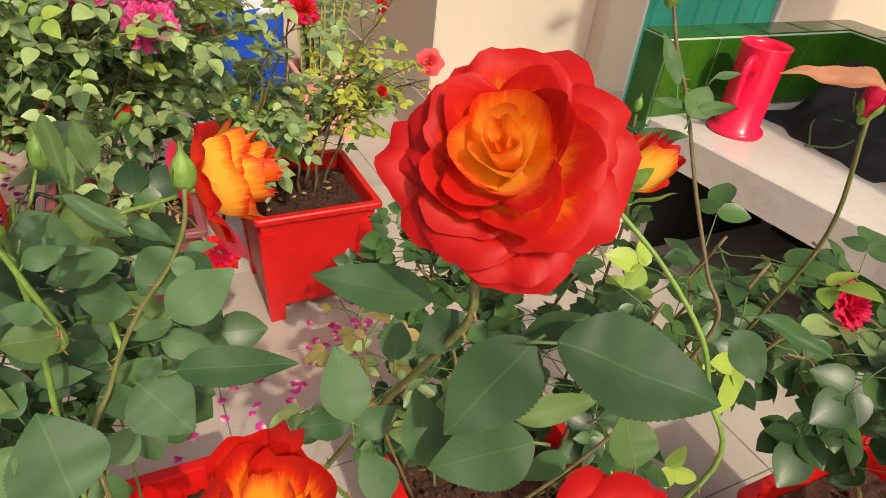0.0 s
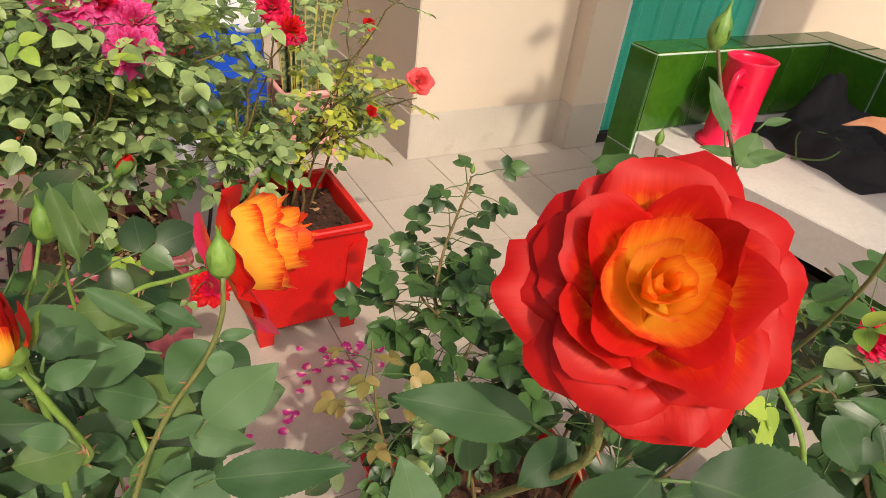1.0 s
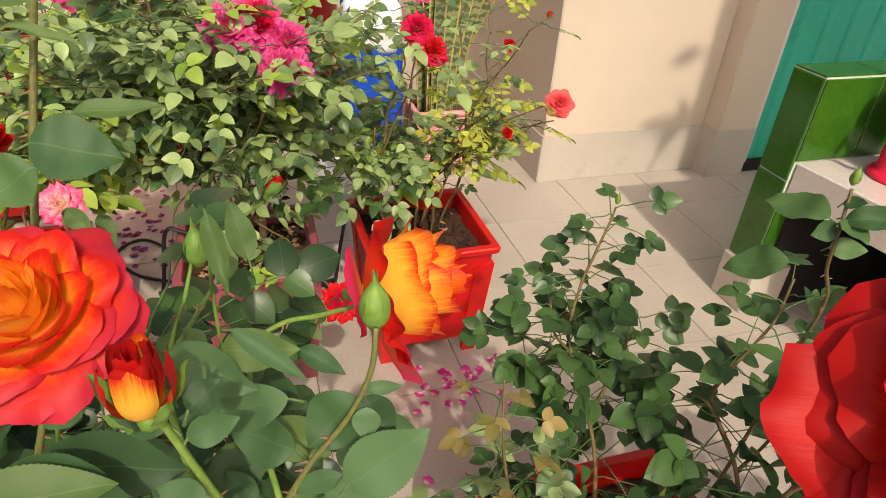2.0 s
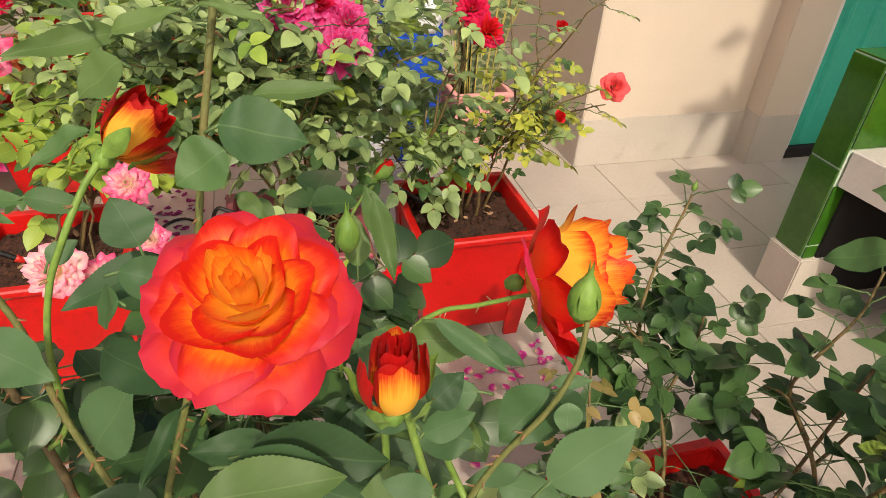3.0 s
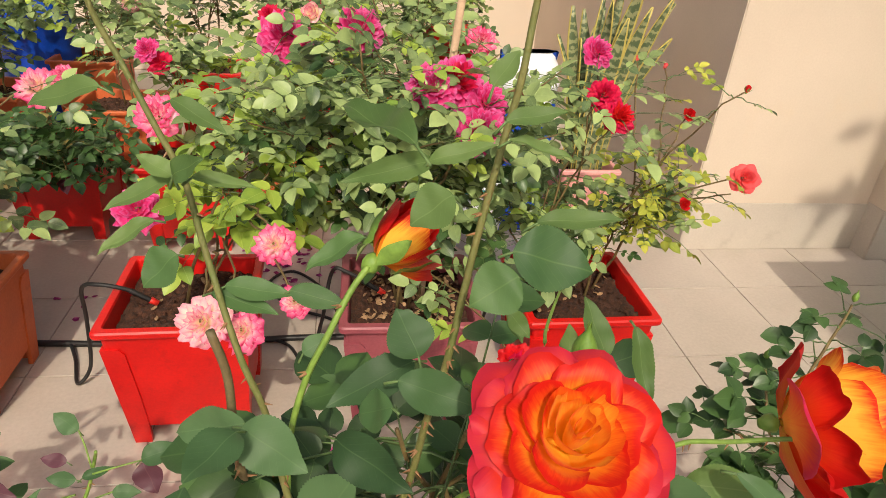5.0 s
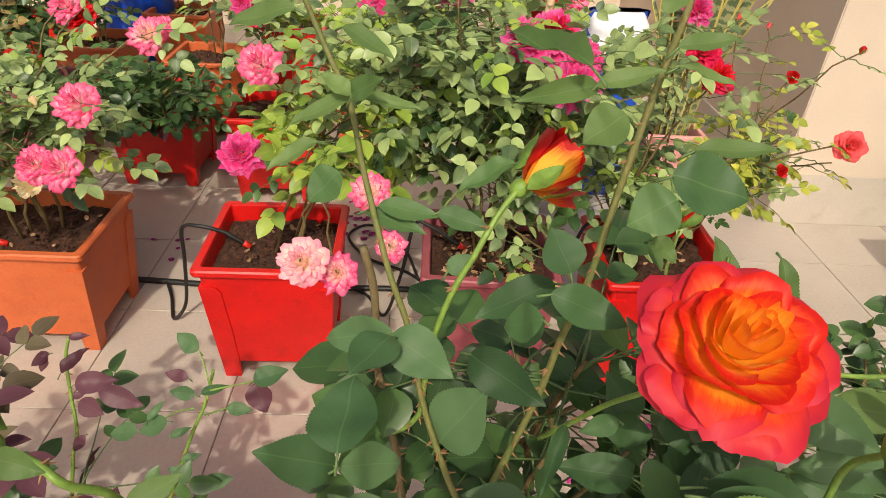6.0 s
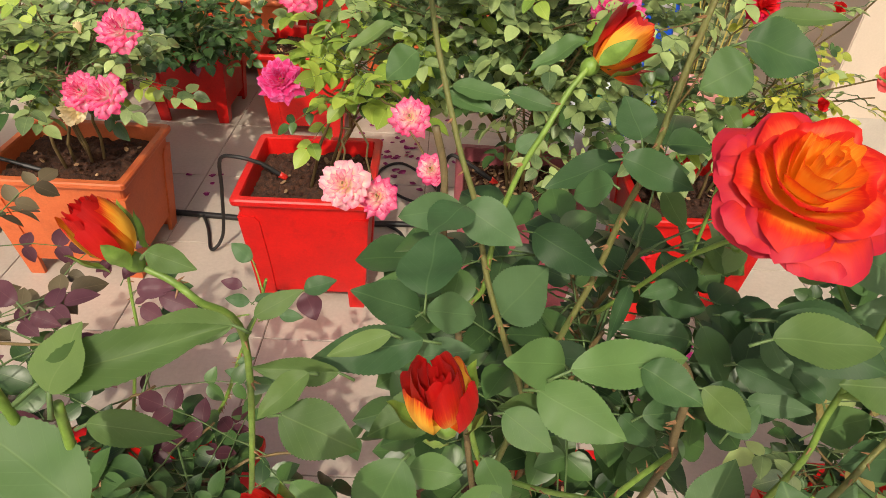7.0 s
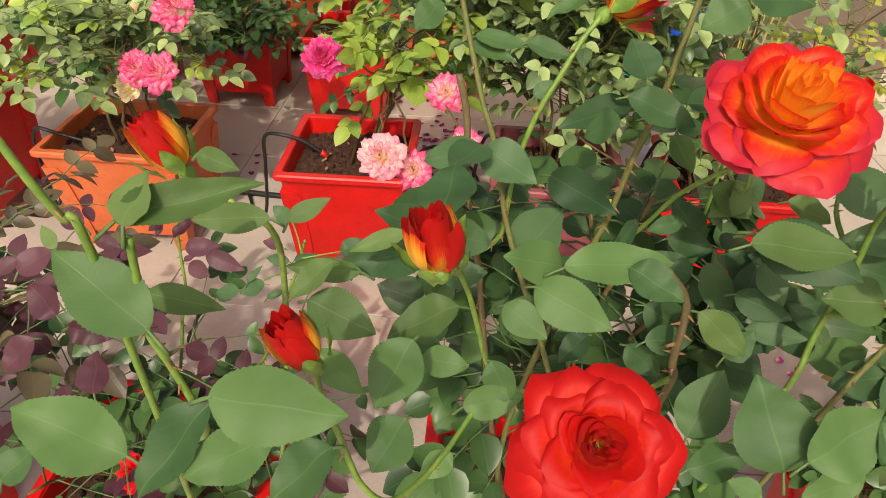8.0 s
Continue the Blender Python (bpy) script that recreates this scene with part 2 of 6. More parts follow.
P_BUD = petal_material("flamed_bud_petal", [(0.0, "f6c034"), (0.38, "f09422"), (0.54, "dc3e14"), (0.70, "c41a10"), (0.9, "a81010")], 0.2, 0.32, 0.16)
P_BRIGHT = petal_material("bright_red_petal", [(0.0, "ea5c18"), (0.46, "da2c12"), (0.62, "cc1610"), (0.80, "be1010")], 0.12, 0.36)
P_PINK = petal_material("pink_white_petal", [(0.0, "fff2e0"), (0.42, "ffe2e6"), (0.62, "fa94b8"), (0.88, "ee4c8c")], 0.26, 0.5)
P_PALE = petal_material("pale_pink_petal", [(0.0, "fff0b8"), (0.48, "fff0e0"), (0.70, "ffc8d0"), (0.94, "f288ac")], 0.26, 0.5)
P_MAG = petal_material("magenta_petal", [(0.0, "f2b85a"), (0.14, "f678ac"), (0.40, "ee4896"), (0.64, "dc327e"), (0.86, "e474b4")], 0.2, 0.45)
P_CRIM = petal_material("crimson_petal", [(0.0, "f0b040"), (0.14, "ea2a50"), (0.5, "dc1648"), (0.85, "c8144a")], 0.22, 0.35)
P_SCAR = petal_material("scarlet_petal", [(0.0, "e8402c"), (0.5, "dc161c"), (1.0, "c40c1a")], 0.2, 0.3)
P_CORAL = petal_material("coral_petal", [(0.0, "f88880"), (0.5, "f67070"), (1.0, "ee5a62")], 0.26, 0.45)
P_CREAM = petal_material("cream_petal", [(0.0, "f6e6a8"), (0.5, "faf0cc"), (1.0, "f2e2b4")], 0.26, 0.5)
P_FALLEN = petal_material("fallen_petal", [(0.0, "fff0b0"), (0.20, "f4b0c8"), (0.36, "d844a0"), (1.0, "bc2684")], 0.15, 0.2, 0.1, False)


# ---- building helpers ----
def finish(name, data, material, parent=None, label="", smooth=False):
    if material is not None and not data.materials:
        data.materials.append(material)
    if smooth:
        data.polygons.foreach_set("use_smooth", [True] * len(data.polygons))
    ob = new(name, data)
    if parent is not None:
        ob.parent = parent
    if label:
        ob["label"] = label
    return ob


def part(name, bm, material, parent, label="", smooth=False):
    """Links a bmesh as one mesh object under a thing or a part."""
    data = bpy.data.meshes.new(name)
    bm.to_mesh(data)
    bm.free()
    return finish(name, data, material, parent, label, smooth)


def thing(name, place, label, category, group="", kind="", turn=0.0):
    ob = new(name)
    ob.empty_display_size = 0.05
    ob.matrix_basis = pose(*place, 0, 0, turn)
    return tagged(ob, label, category, group, kind)


def box(lo, hi, bevel=0.0, segs=2):
    bm = bmesh.new()
    bmesh.ops.create_cube(bm, size=1.0)
    for v in bm.verts:
        v.co = Vector([(lo[i] + hi[i]) / 2 + v.co[i] * (hi[i] - lo[i]) for i in range(3)])
    if bevel:
        bmesh.ops.bevel(bm, geom=bm.edges[:], offset=bevel, segments=segs, affect="EDGES")
    return bm


def prism(rings, close=True, caps=(True, True)):
    """A loft through rings of points with equal counts."""
    bm = bmesh.new()
    rows = [[bm.verts.new(p) for p in ring] for ring in rings]
    n = len(rows[0])
    for a, b in zip(rows, rows[1:]):
        for i in range(n if close else n - 1):
            j = (i + 1) % n
            bm.faces.new((a[i], a[j], b[j], b[i]))
    if caps[0]:
        bm.faces.new(rows[0][::-1])
    if caps[1]:
        bm.faces.new(rows[-1])
    bmesh.ops.recalc_face_normals(bm, faces=bm.faces)
    return bm


def square(half_x, half_y, z, round_by=0.0):
    if not round_by:
        return [(-half_x, -half_y, z), (half_x, -half_y, z), (half_x, half_y, z), (-half_x, half_y, z)]
    pts = []
    for cx, cy, a0 in ((1, -1, -90), (1, 1, 0), (-1, 1, 90), (-1, -1, 180)):
        for k in range(4):
            a = radians(a0 + 30 * k)
            pts.append((cx * (half_x - round_by) + round_by * math.cos(a), cy * (half_y - round_by) + round_by * math.sin(a), z))
    return pts


def circle(r, z, n=24, cx=0.0, cy=0.0):
    return [(cx + r * math.cos(2 * math.pi * k / n), cy + r * math.sin(2 * math.pi * k / n), z) for k in range(n)]


def bezier(p0, p1, p2, n):
    p0, p1, p2 = Vector(p0), Vector(p1), Vector(p2)
    return [(1 - s) ** 2 * p0 + 2 * s * (1 - s) * p1 + s * s * p2 for s in [k / (n - 1) for k in range(n)]]


def smooth_line(points, per=5):
    """A Catmull-Rom line through the points."""
    p = [Vector(q) for q in points]
    p = [2 * p[0] - p[1], *p, 2 * p[-1] - p[-2]]
    out = []
    for i in range(1, len(p) - 2):
        for k in range(per):
            s = k / per
            out.append(0.5 * (2 * p[i] + (p[i + 1] - p[i - 1]) * s + (2 * p[i - 1] - 5 * p[i] + 4 * p[i + 1] - p[i + 2]) * s * s
                              + (3 * p[i] - p[i - 1] - 3 * p[i + 1] + p[i + 2]) * s ** 3))
    return out + [p[-2]]


def tube(points, r0, r1, sides=6):
    """A tapered tube along a line of points."""
    pts = [Vector(p) for p in points]
    rings = []
    ref = Vector((0.31, 0.87, 0.38))
    n = len(pts)
    for i, p in enumerate(pts):
        d = (pts[min(i + 1, n - 1)] - pts[max(i - 1, 0)]).normalized()
        a = d.cross(ref)
        if a.length < 1e-3:
            a = d.cross(Vector((1, 0, 0)))
        a.normalize()
        b = d.cross(a)
        r = r0 + (r1 - r0) * i / max(1, n - 1)
        rings.append([p + r * (math.cos(2 * math.pi * k / sides) * a + math.sin(2 * math.pi * k / sides) * b) for k in range(sides)])
    return prism(rings)


# ---- leaves and petals ----
def leaf_shape(segs, width, teeth=0.0, fold=0.16, droop=0.12):
    """A leaf along +y from 0 to 1, with a fold along its midrib and a drooping tip: points, faces and map."""
    pts, uvs, faces = [], [], []
    for i in range(segs + 1):
        v = i / segs
        w = width * 0.5 * (math.sin(math.pi * min(1.0, v) ** 0.76) ** 0.85 * (1.04 - 0.12 * v ** 3) if 0 < v < 1 else 0.0)
        if teeth and 0 < i < segs:
            w *= 1 + (teeth if i % 2 else -teeth)
        z = -droop * v * v + 0.03 * math.sin(v * 9)
        for u in (-1, -0.5, 0, 0.5, 1):
            pts.append((u * w, v, z + fold * abs(u) * w * 1.4 - 0.25 * fold * u * u * w + 0.012 * math.sin(v * 21 + u * 3) * abs(u)))
            uvs.append((0.5 + 0.5 * u * (w / (width * 0.5) if width else 1), v))
    for i in range(segs):
        for k in range(4):
            a = i * 5 + k
            if i == 0:
                faces.append((2, a + 6, a + 5) if True else ())
            elif i == segs - 1:
                faces.append((a, a + 1, segs * 5 + 2))
            else:
                faces.append((a, a + 1, a + 6, a + 5))
    return np.array(pts), faces, np.array(uvs)


def mesh_from(name, pts, faces, uvs, material):
    data = bpy.data.meshes.new(name)
    data.from_pydata([tuple(p) for p in pts], [], faces)
    layer = data.uv_layers.new(name="UVMap")
    idx = np.empty(len(data.loops), dtype=np.int32)
    data.loops.foreach_get("vertex_index", idx)
    layer.data.foreach_set("uv", np.asarray(uvs, dtype=np.float32)[idx].ravel())
    data.materials.append(material)
    data.polygons.foreach_set("use_smooth", [True] * len(data.polygons))
    data.update()
    return data


def low_leaf(width):
    """A cheap leaf of a few faces for the many leaves further off."""
    prof = ((0.0, 0.0, 0.0), (0.05, 0.44, 0.008), (0.18, 0.86, 0.018), (0.38, 1.00, 0.015), (0.58, 0.91, -0.005), (0.76, 0.64, -0.035), (0.90, 0.29, -0.065), (1.0, 0.0, -0.09))
    pts, uvs = [], []
    for v, w, z in prof:
        for u in (-1, 0, 1):
            pts.append((u * w * width / 2, v, z + 0.16 * abs(u) * w * width))
            uvs.append((0.5 + 0.5 * u * w, v))
    faces = [(1, 4, 3), (1, 5, 4)]
    for i in (1, 2, 3, 4, 5):
        for k in (0, 1):
            a = i * 3 + k
            faces.append((a, a + 1, a + 4, a + 3))
    faces += [(18, 19, 22), (19, 20, 22)]
    return np.array(pts), faces, np.array(uvs)


LOW_LEAF, ROUND_LEAF = low_leaf(0.68), low_leaf(0.84)


def turned(base, along, up, length, width=1.0, bend=1.0):
    """The pose of a leaf at base that points along, its face towards up."""
    y = Vector(along).normalized()
    x = y.cross(Vector(up))
    if x.length < 1e-4:
        x = y.cross(Vector((1, 0.2, 0)))
    x.normalize()
    z = x.cross(y)
    m = Matrix((x * length * width, y * length, z * length * bend)).transposed().to_4x4()
    m.translation = Vector(base)
    return m


def joined_leaves(name, mats, material, parent, shape=LOW_LEAF, label=""):
    """Many leaves in one mesh."""
    pts, faces, uvs = shape
    n = len(pts)
    if not mats:
        return None
    arr = np.array([[list(r) for r in m] for m in mats])
    allp = (np.einsum("mij,nj->mni", arr[:, :3, :3], pts) + arr[:, None, :3, 3]).reshape(-1, 3)
    allf = [tuple(i + k * n for i in f) for k in range(len(mats)) for f in faces]
    data = mesh_from(name, allp, allf, np.tile(uvs, (len(mats), 1)), material)
    ob = new(name, data)
    ob.parent = parent
    ob["kind"] = "stuff"
    if label:
        ob["label"] = label
    return ob


def compound(rng, base, along, size, leaves, stalks, count=5):
    """A rose leaf: a thin stalk with a leaflet at its end and pairs along its sides."""
    along = Vector(along).normalized()
    up = Vector((0, -0.5, 0.9)) + 0.75 * Vector((rng.uniform(-1, 1), rng.uniform(-1, 1), rng.uniform(-0.4, 1)))
    side = along.cross(up)
    if side.length < 1e-3:
        side = Vector((1, 0, 0))
    side.normalize()
    up = side.cross(along).normalized()
    ln = size * (2.4 if count == 5 else 1.6)
    tip = Vector(base) + along * ln - Vector((0, 0, 0.12 * ln))
    stalks.append(([Vector(base), Vector(base) + along * ln * 0.55, tip], 0.0011, 0.0007))
    leaves.append(turned(tip, along - 0.25 * Vector((0, 0, 1)), up + 0.2 * side * rng.uniform(-1, 1), size * rng.uniform(0.9, 1.15)))
    for k in range(count // 2):
        p = Vector(base).lerp(tip, 0.86 - 0.42 * k)
        for sg in (-1, 1):
            d = along * rng.uniform(0.35, 0.7) + side * sg - Vector((0, 0, rng.uniform(0, 0.3)))
            leaves.append(turned(p, d, up + side * sg * rng.uniform(-0.5, 0.2), size * rng.uniform(0.72, 0.98) * (1 - 0.12 * k)))


def stalk_mesh(stalks):
    """Thin three-sided stalks, joined."""
    pts, faces = [], []
    for line, r0, r1 in stalks:
        o = len(pts)
        n = len(line)
        for i, p in enumerate(line):
            d = (line[min(i + 1, n - 1)] - line[max(i - 1, 0)]).normalized()
            a = d.cross(Vector((0.3, 0.2, 0.93)))
            a = a.normalized() if a.length > 1e-4 else Vector((1, 0, 0))
            b = d.cross(a)
            r = r0 + (r1 - r0) * i / (n - 1)
            for k in range(3):
                c = 2.0944 * k
                pts.append(p + r * (math.cos(c) * a + math.sin(c) * b))
        for i in range(n - 1):
            for k in range(3):
                q = o + 3 * i
                faces.append((q + k, q + (k + 1) % 3, q + 3 + (k + 1) % 3, q + 3 + k))
    data = bpy.data.meshes.new("stalks")
    data.from_pydata([tuple(p) for p in pts], [], faces)
    data.polygons.foreach_set("use_smooth", [True] * len(data.polygons))
    return data


def petal_shape(rng, s, r, op, wide=1.0, ruffle=0.0, nu=6, nv=6):
    """One petal about the +z axis: a cupped sheet that bows out from its claw and curls back at the rim. s: 0 for the heart, 1 for the outermost, past 1 hanging. op: 0 closed, 1 open."""
    q = min(1.0, s)
    lean = op * (-10 + 44 * q + 44 * q ** 2 + 75 * max(0.0, s - 1)) + (1 - op) * (-27 + 14 * q) + rng.uniform(-6, 6) * (0.4 + q)
    curl = (16 + 55 * q if op > 0.4 else 100 * (op - 0.4)) * (op if op > 0.4 else 1) * rng.uniform(0.5, 1.35)
    belly = 34 - 14 * q + (0 if op > 0.3 else 16)
    length = r * ((1.08 - 0.02 * q) * op + (1 - op) * (1.75 - 0.15 * q)) * rng.uniform(0.94, 1.06)
    half = r * (0.40 + 0.40 * q) * wide * rng.uniform(0.92, 1.1)
    cup = r * ((0.26 + 0.72 * q ** 0.9) * op + (1 - op) * (0.24 + 0.34 * q)) * rng.uniform(0.9, 1.15)
    base_r, base_z = r * (0.03 + 0.07 * q), -r * 0.20 * q
    ph, skew, lobe = rng.uniform(0, 6.28), rng.uniform(-0.10, 0.10), rng.uniform(0.5, 1.3)
    point = rng.uniform(-0.03, 0.05) * (0.3 + q)
    pts, uvs, faces = [], [], []
    fine = 3
    spine = [(0.0, 0.0)]
    tilt = []
    for k in range(nv * fine):
        v = (k + 0.5) / (nv * fine)
        a = math.radians(lean + belly * (1 - min(1.0, v / 0.5)) ** 1.2 * 1.6 + curl * max(0.0, (v - 0.58) / 0.42) ** 1.6)
        tilt.append(a)
        spine.append((spine[-1][0] + math.sin(a) * length / (nv * fine), spine[-1][1] + math.cos(a) * length / (nv * fine)))
    for j in range(nv + 1):
        v0 = j / nv
        for i in range(nu + 1):
            u = 2 * i / nu - 1
            edge = 1 - (0.30 + 0.12 * q) * abs(u) ** 2.6 + point * (1 - abs(u)) ** 2 + skew * u + 0.045 * lobe * math.sin(u * 5.5 + ph)
            v = min(1.0, max(0.0, v0 * (1 + (edge - 1) * v0)))
            f = v * nv * fine
            k = min(int(f), nv * fine - 1)
            x, z = (spine[k][n] + (spine[k + 1][n] - spine[k][n]) * (f - k) for n in (0, 1))
            a = tilt[min(k, len(tilt) - 1)]
            w = half * (0.22 + 0.78 * math.sin(min(1.0, v0 / 0.72) * math.pi / 2)) * (1 - 0.24 * max(0.0, (v0 - 0.62) / 0.38) ** 2)
            fi = u * w / cup
            fi = max(-2.6, min(2.6, fi))
            sx, inward = cup * math.sin(fi), cup * (1 - math.cos(fi))
            inward -= half * (0.05 + 0.20 * q * op) * abs(u) ** 3 * v0 * v0
            wob = ruffle * r * v0 ** 3 * (math.sin(u * 3.6 + ph) + 0.5 * math.sin(u * 8.5 + 2 * ph))
            inward += wob
            pts.append((base_r + x - inward * math.cos(a) * 0.96, sx, base_z + z + inward * math.sin(a)))
            uvs.append((0.5 + 0.5 * u, v0))
    for j in range(nv):
        for i in range(nu):
            o = j * (nu + 1) + i
            faces.append((o, o + 1, o + nu + 2, o + nu + 1))
    return np.array(pts), faces, np.array(uvs)


UP = Vector((0, 0, 1))


def facing(place, axis, spin=0.0):
    return Matrix.Translation(Vector(place)) @ Vector(axis).normalized().to_track_quat("Z", "Y").to_matrix().to_4x4() @ pose(0, 0, 0, 0, 0, spin)


def calyx(parent, place, axis, r, spread=0.6, rng=None):
    """The green cup and five narrow sepals under a bloom, as parts of it."""
    m = facing(place, axis)
    cup = prism([[m @ Vector(p) for p in circle(q * r, z * r, 8)] for q, z in ((0.10, -0.62), (0.24, -0.45), (0.27, -0.28), (0.20, -0.10))])
    part("calyx", cup, M_SEPAL, parent, smooth=True)
    shp = leaf_shape(8, 0.28 if spread > 0.7 else 0.40, 0.0, 0.35, -0.25 * spread)
    for k in range(5):
        a = 2 * math.pi * k / 5 + 0.3
        out = Vector((math.cos(a), math.sin(a), 0))
        d = out * 0.55 - UP * 0.75 if spread > 0.7 else out * 0.42 + UP * 0.90
        mm = m @ turned(out * (0.2 if spread > 0.7 else 0.58) * r - UP * 0.14 * r, d, UP - out * 0.2 if spread > 0.7 else -out, r * (0.85 if spread > 0.7 else 1.2))
        pts = (np.array(mm)[:3, :3] @ shp[0].T).T + np.array(mm)[:3, 3]
        finish("sepal", mesh_from("sepal", pts, shp[1], shp[2], M_SEPAL), None, parent)


SHAGGY = ((9, 1.00, -0.28, 0.44, 0.8), (9, 0.88, -0.04, 0.46, 0.8), (8, 0.70, 0.16, 0.48, 0.8), (7, 0.52, 0.30, 0.52, 0.7), (6, 0.34, 0.38, 0.60, 0.5), (5, 0.17, 0.42, 0.75, 0.2))
NEAT = ((5, 1.00, -0.26, 0.78, 1.0), (5, 0.84, 0.0, 0.82, 0.9), (5, 0.66, 0.18, 0.86, 0.8), (4, 0.48, 0.32, 0.95, 0.6), (3, 0.30, 0.42, 1.15, 0.3), (3, 0.15, 0.46, 1.25, 0.1))
CUPPED = ((5, 0.80, 0.30, 0.85, 0.9), (5, 0.62, 0.50, 0.95, 0.6), (4, 0.42, 0.62, 1.1, 0.3), (3, 0.20, 0.68, 1.25, 0.1))
CLOSED = ((3, 0.56, 1.20, 1.0, 0.2), (3, 0.40, 1.35, 1.0, 0.2), (2, 0.20, 1.40, 1.2, 0.0))


def bloom(name, parent, place, axis, r, mats, form, seed, sepals=False):
    """A rose of the further bushes in one mesh. Materials run from heart to rim."""
    rng = random.Random(seed)
    arr = np.array(facing(place, axis, rng.uniform(0, 360)))
    pts, faces, uvs, slot = [], [], [], []
    for n, (count, rho, z, half, lip) in enumerate(form):
        use = len(mats) - 1 - int(n / len(form) * len(mats))
        a0 = rng.uniform(0, 6.28)
        for k in range(count):
            p, f, uv = rose_petal(rng, rho, z, half, lip, 0.13 if form is SHAGGY else 0.045, 0.45, 0.95 if z < 0.5 else 1.25, 6 if r > 0.025 else 4)
            a = a0 + 2 * math.pi * k / count + rng.uniform(-0.2, 0.2)
            c, sn = math.cos(a), math.sin(a)
            p = (p * r) @ np.array(((c, -sn, 0), (sn, c, 0), (0, 0, 1))).T @ arr[:3, :3].T + arr[:3, 3]
            o = len(pts)
            pts += [tuple(q) for q in p]
            faces += [tuple(i + o for i in q) for q in f]
            uvs += [tuple(x) for x in uv]
            slot += [use] * len(f)
    data = mesh_from(name, pts, faces, uvs, mats[0])
    for mt in mats[1:]:
        data.materials.append(mt)
    data.polygons.foreach_set("material_index", slot)
    ob = finish(name, data, None, parent)
    if sepals:
        calyx(ob, place, axis, r, 0.22, rng)
    return ob


def rose_petal(rng, rho, z, half, lip, ruffle, depth, bulge, n):
    """One petal of a unit rose about +z: it rises from the claw in a bowl to its rim at radius rho and height z, and rolls back along its lip and sides."""
    tall = z > 0.32
    rho, z, half = rho * rng.uniform(0.92, 1.09), z + rng.uniform(-0.06, 0.06), half * rng.uniform(0.88, 1.12)
    lip *= rng.uniform(0.7, 1.3)
    tip, skew, ph, wave = rng.uniform(0.04, 0.22) if ruffle > 0.08 else rng.uniform(0.0, 0.05 if tall else 0.14), rng.uniform(-0.07, 0.07), rng.uniform(0, 6.28), rng.uniform(3.0, 5.0)
    pts, uvs, faces = [], [], []
    for j in range(n + 1):
        v0 = j / n
        for i in range(n + 1):
            u = 2 * i / n - 1
            edge = 1 - (0.06 if tall else 0.24) * abs(u) ** 2.6 + tip * (1 - abs(u)) ** 2 + skew * u + 0.022 * math.sin(u * 6 + ph) + (0.004 if tall else 0.014) * math.sin(u * 15 + 3 * ph)
            v = v0 * (1 + (edge - 1) * v0)
            r = (1 - v) ** 2 * 0.05 + 2 * v * (1 - v) * bulge * rho + v * v * rho
            h = -(1 - v) ** 2 * depth + 2 * v * (1 - v) * (-depth + 0.30 * (z + depth)) + v * v * z
            t = max(0.0, (v - 0.62) / 0.38) ** 2
            e = abs(u) ** 2.6 * v0 * v0 * (0.35 if tall else 1.0)
            r += lip * (0.17 * t + 0.22 * e)
            h -= lip * (0.20 * t + 0.16 * e)
            w = ruffle * v0 ** 3 * (math.sin(u * wave + ph) + 0.4 * math.sin(u * 9 + 2 * ph))
            r += 0.6 * w
            h += w
            c = rho * (0.95 if tall else 0.62 if rho > 0.4 else 0.85)
            th = max(-1.9, min(1.9, u * half * rho * (0.45 + 0.55 * math.sin(min(1.0, v0 / 0.7) * math.pi / 2)) / c)) * min(1.0, 0.25 + 1.2 * v0)
            pts.append((r - c * (1 - math.cos(th)) * 0.85, c * math.sin(th), h))
            uvs.append((0.5 + 0.5 * u, v0))
    for j in range(n):
        for i in range(n):
            o = j * (n + 1) + i
            faces.append((o, o + 1, o + n + 2, o + n + 1))
    return np.array(pts), faces, np.array(uvs)


def rose(name, root, place, axis, r, layers, seed, depth=0.45, sepals=True, label="", grid=12, turn=0.0):
    """A rose at a place of the world, each petal a mesh of its own. Layers: count, rim radius, rim height, half angle, lip, material, and the first azimuth (-90: the low side)."""
    rng = random.Random(seed)
    o = Vector(place) - root.matrix_basis.translation
    m = facing(o, axis, turn)
    cup = prism([[m @ Vector(p) for p in circle(q * r, h * r, 10)] for q, h in ((0.06, -depth - 0.30), (0.12, -depth - 0.20), (0.13, -depth - 0.10), (0.04, -depth - 0.03))])
    ob = part(name, cup, M_SEPAL, root, label, True)
    arr = np.array(m)
    for count, rho, z, half, lip, material, *first in layers:
        a0 = radians(first[0]) if first else rng.uniform(0, 6.28)
        for k in range(count):
            pts, faces, uvs = rose_petal(rng, rho, z, half, lip, 0.045 if rho > 0.4 else 0.02, depth, 0.95 if z < 0.5 else 1.25 if z < 0.95 else 1.75, grid)
            a = a0 + 2 * math.pi * k / count + (rng.uniform(-0.16, 0.16) if count > 1 else 0)
            c, sn = math.cos(a), math.sin(a)
            pts = (pts * r) @ np.array(((c, -sn, 0), (sn, c, 0), (0, 0, 1))).T
            finish("petal", mesh_from("petal", pts @ arr[:3, :3].T + arr[:3, 3], faces, uvs, material), None, ob)
    if sepals:
        calyx(ob, o - Vector(axis).normalized() * r * (depth + 0.04 if layers[0][2] < 0.5 else depth - 0.15), axis, r * 0.95, 0.9 if layers[0][2] < 0.5 else 0.22, rng)
    return ob


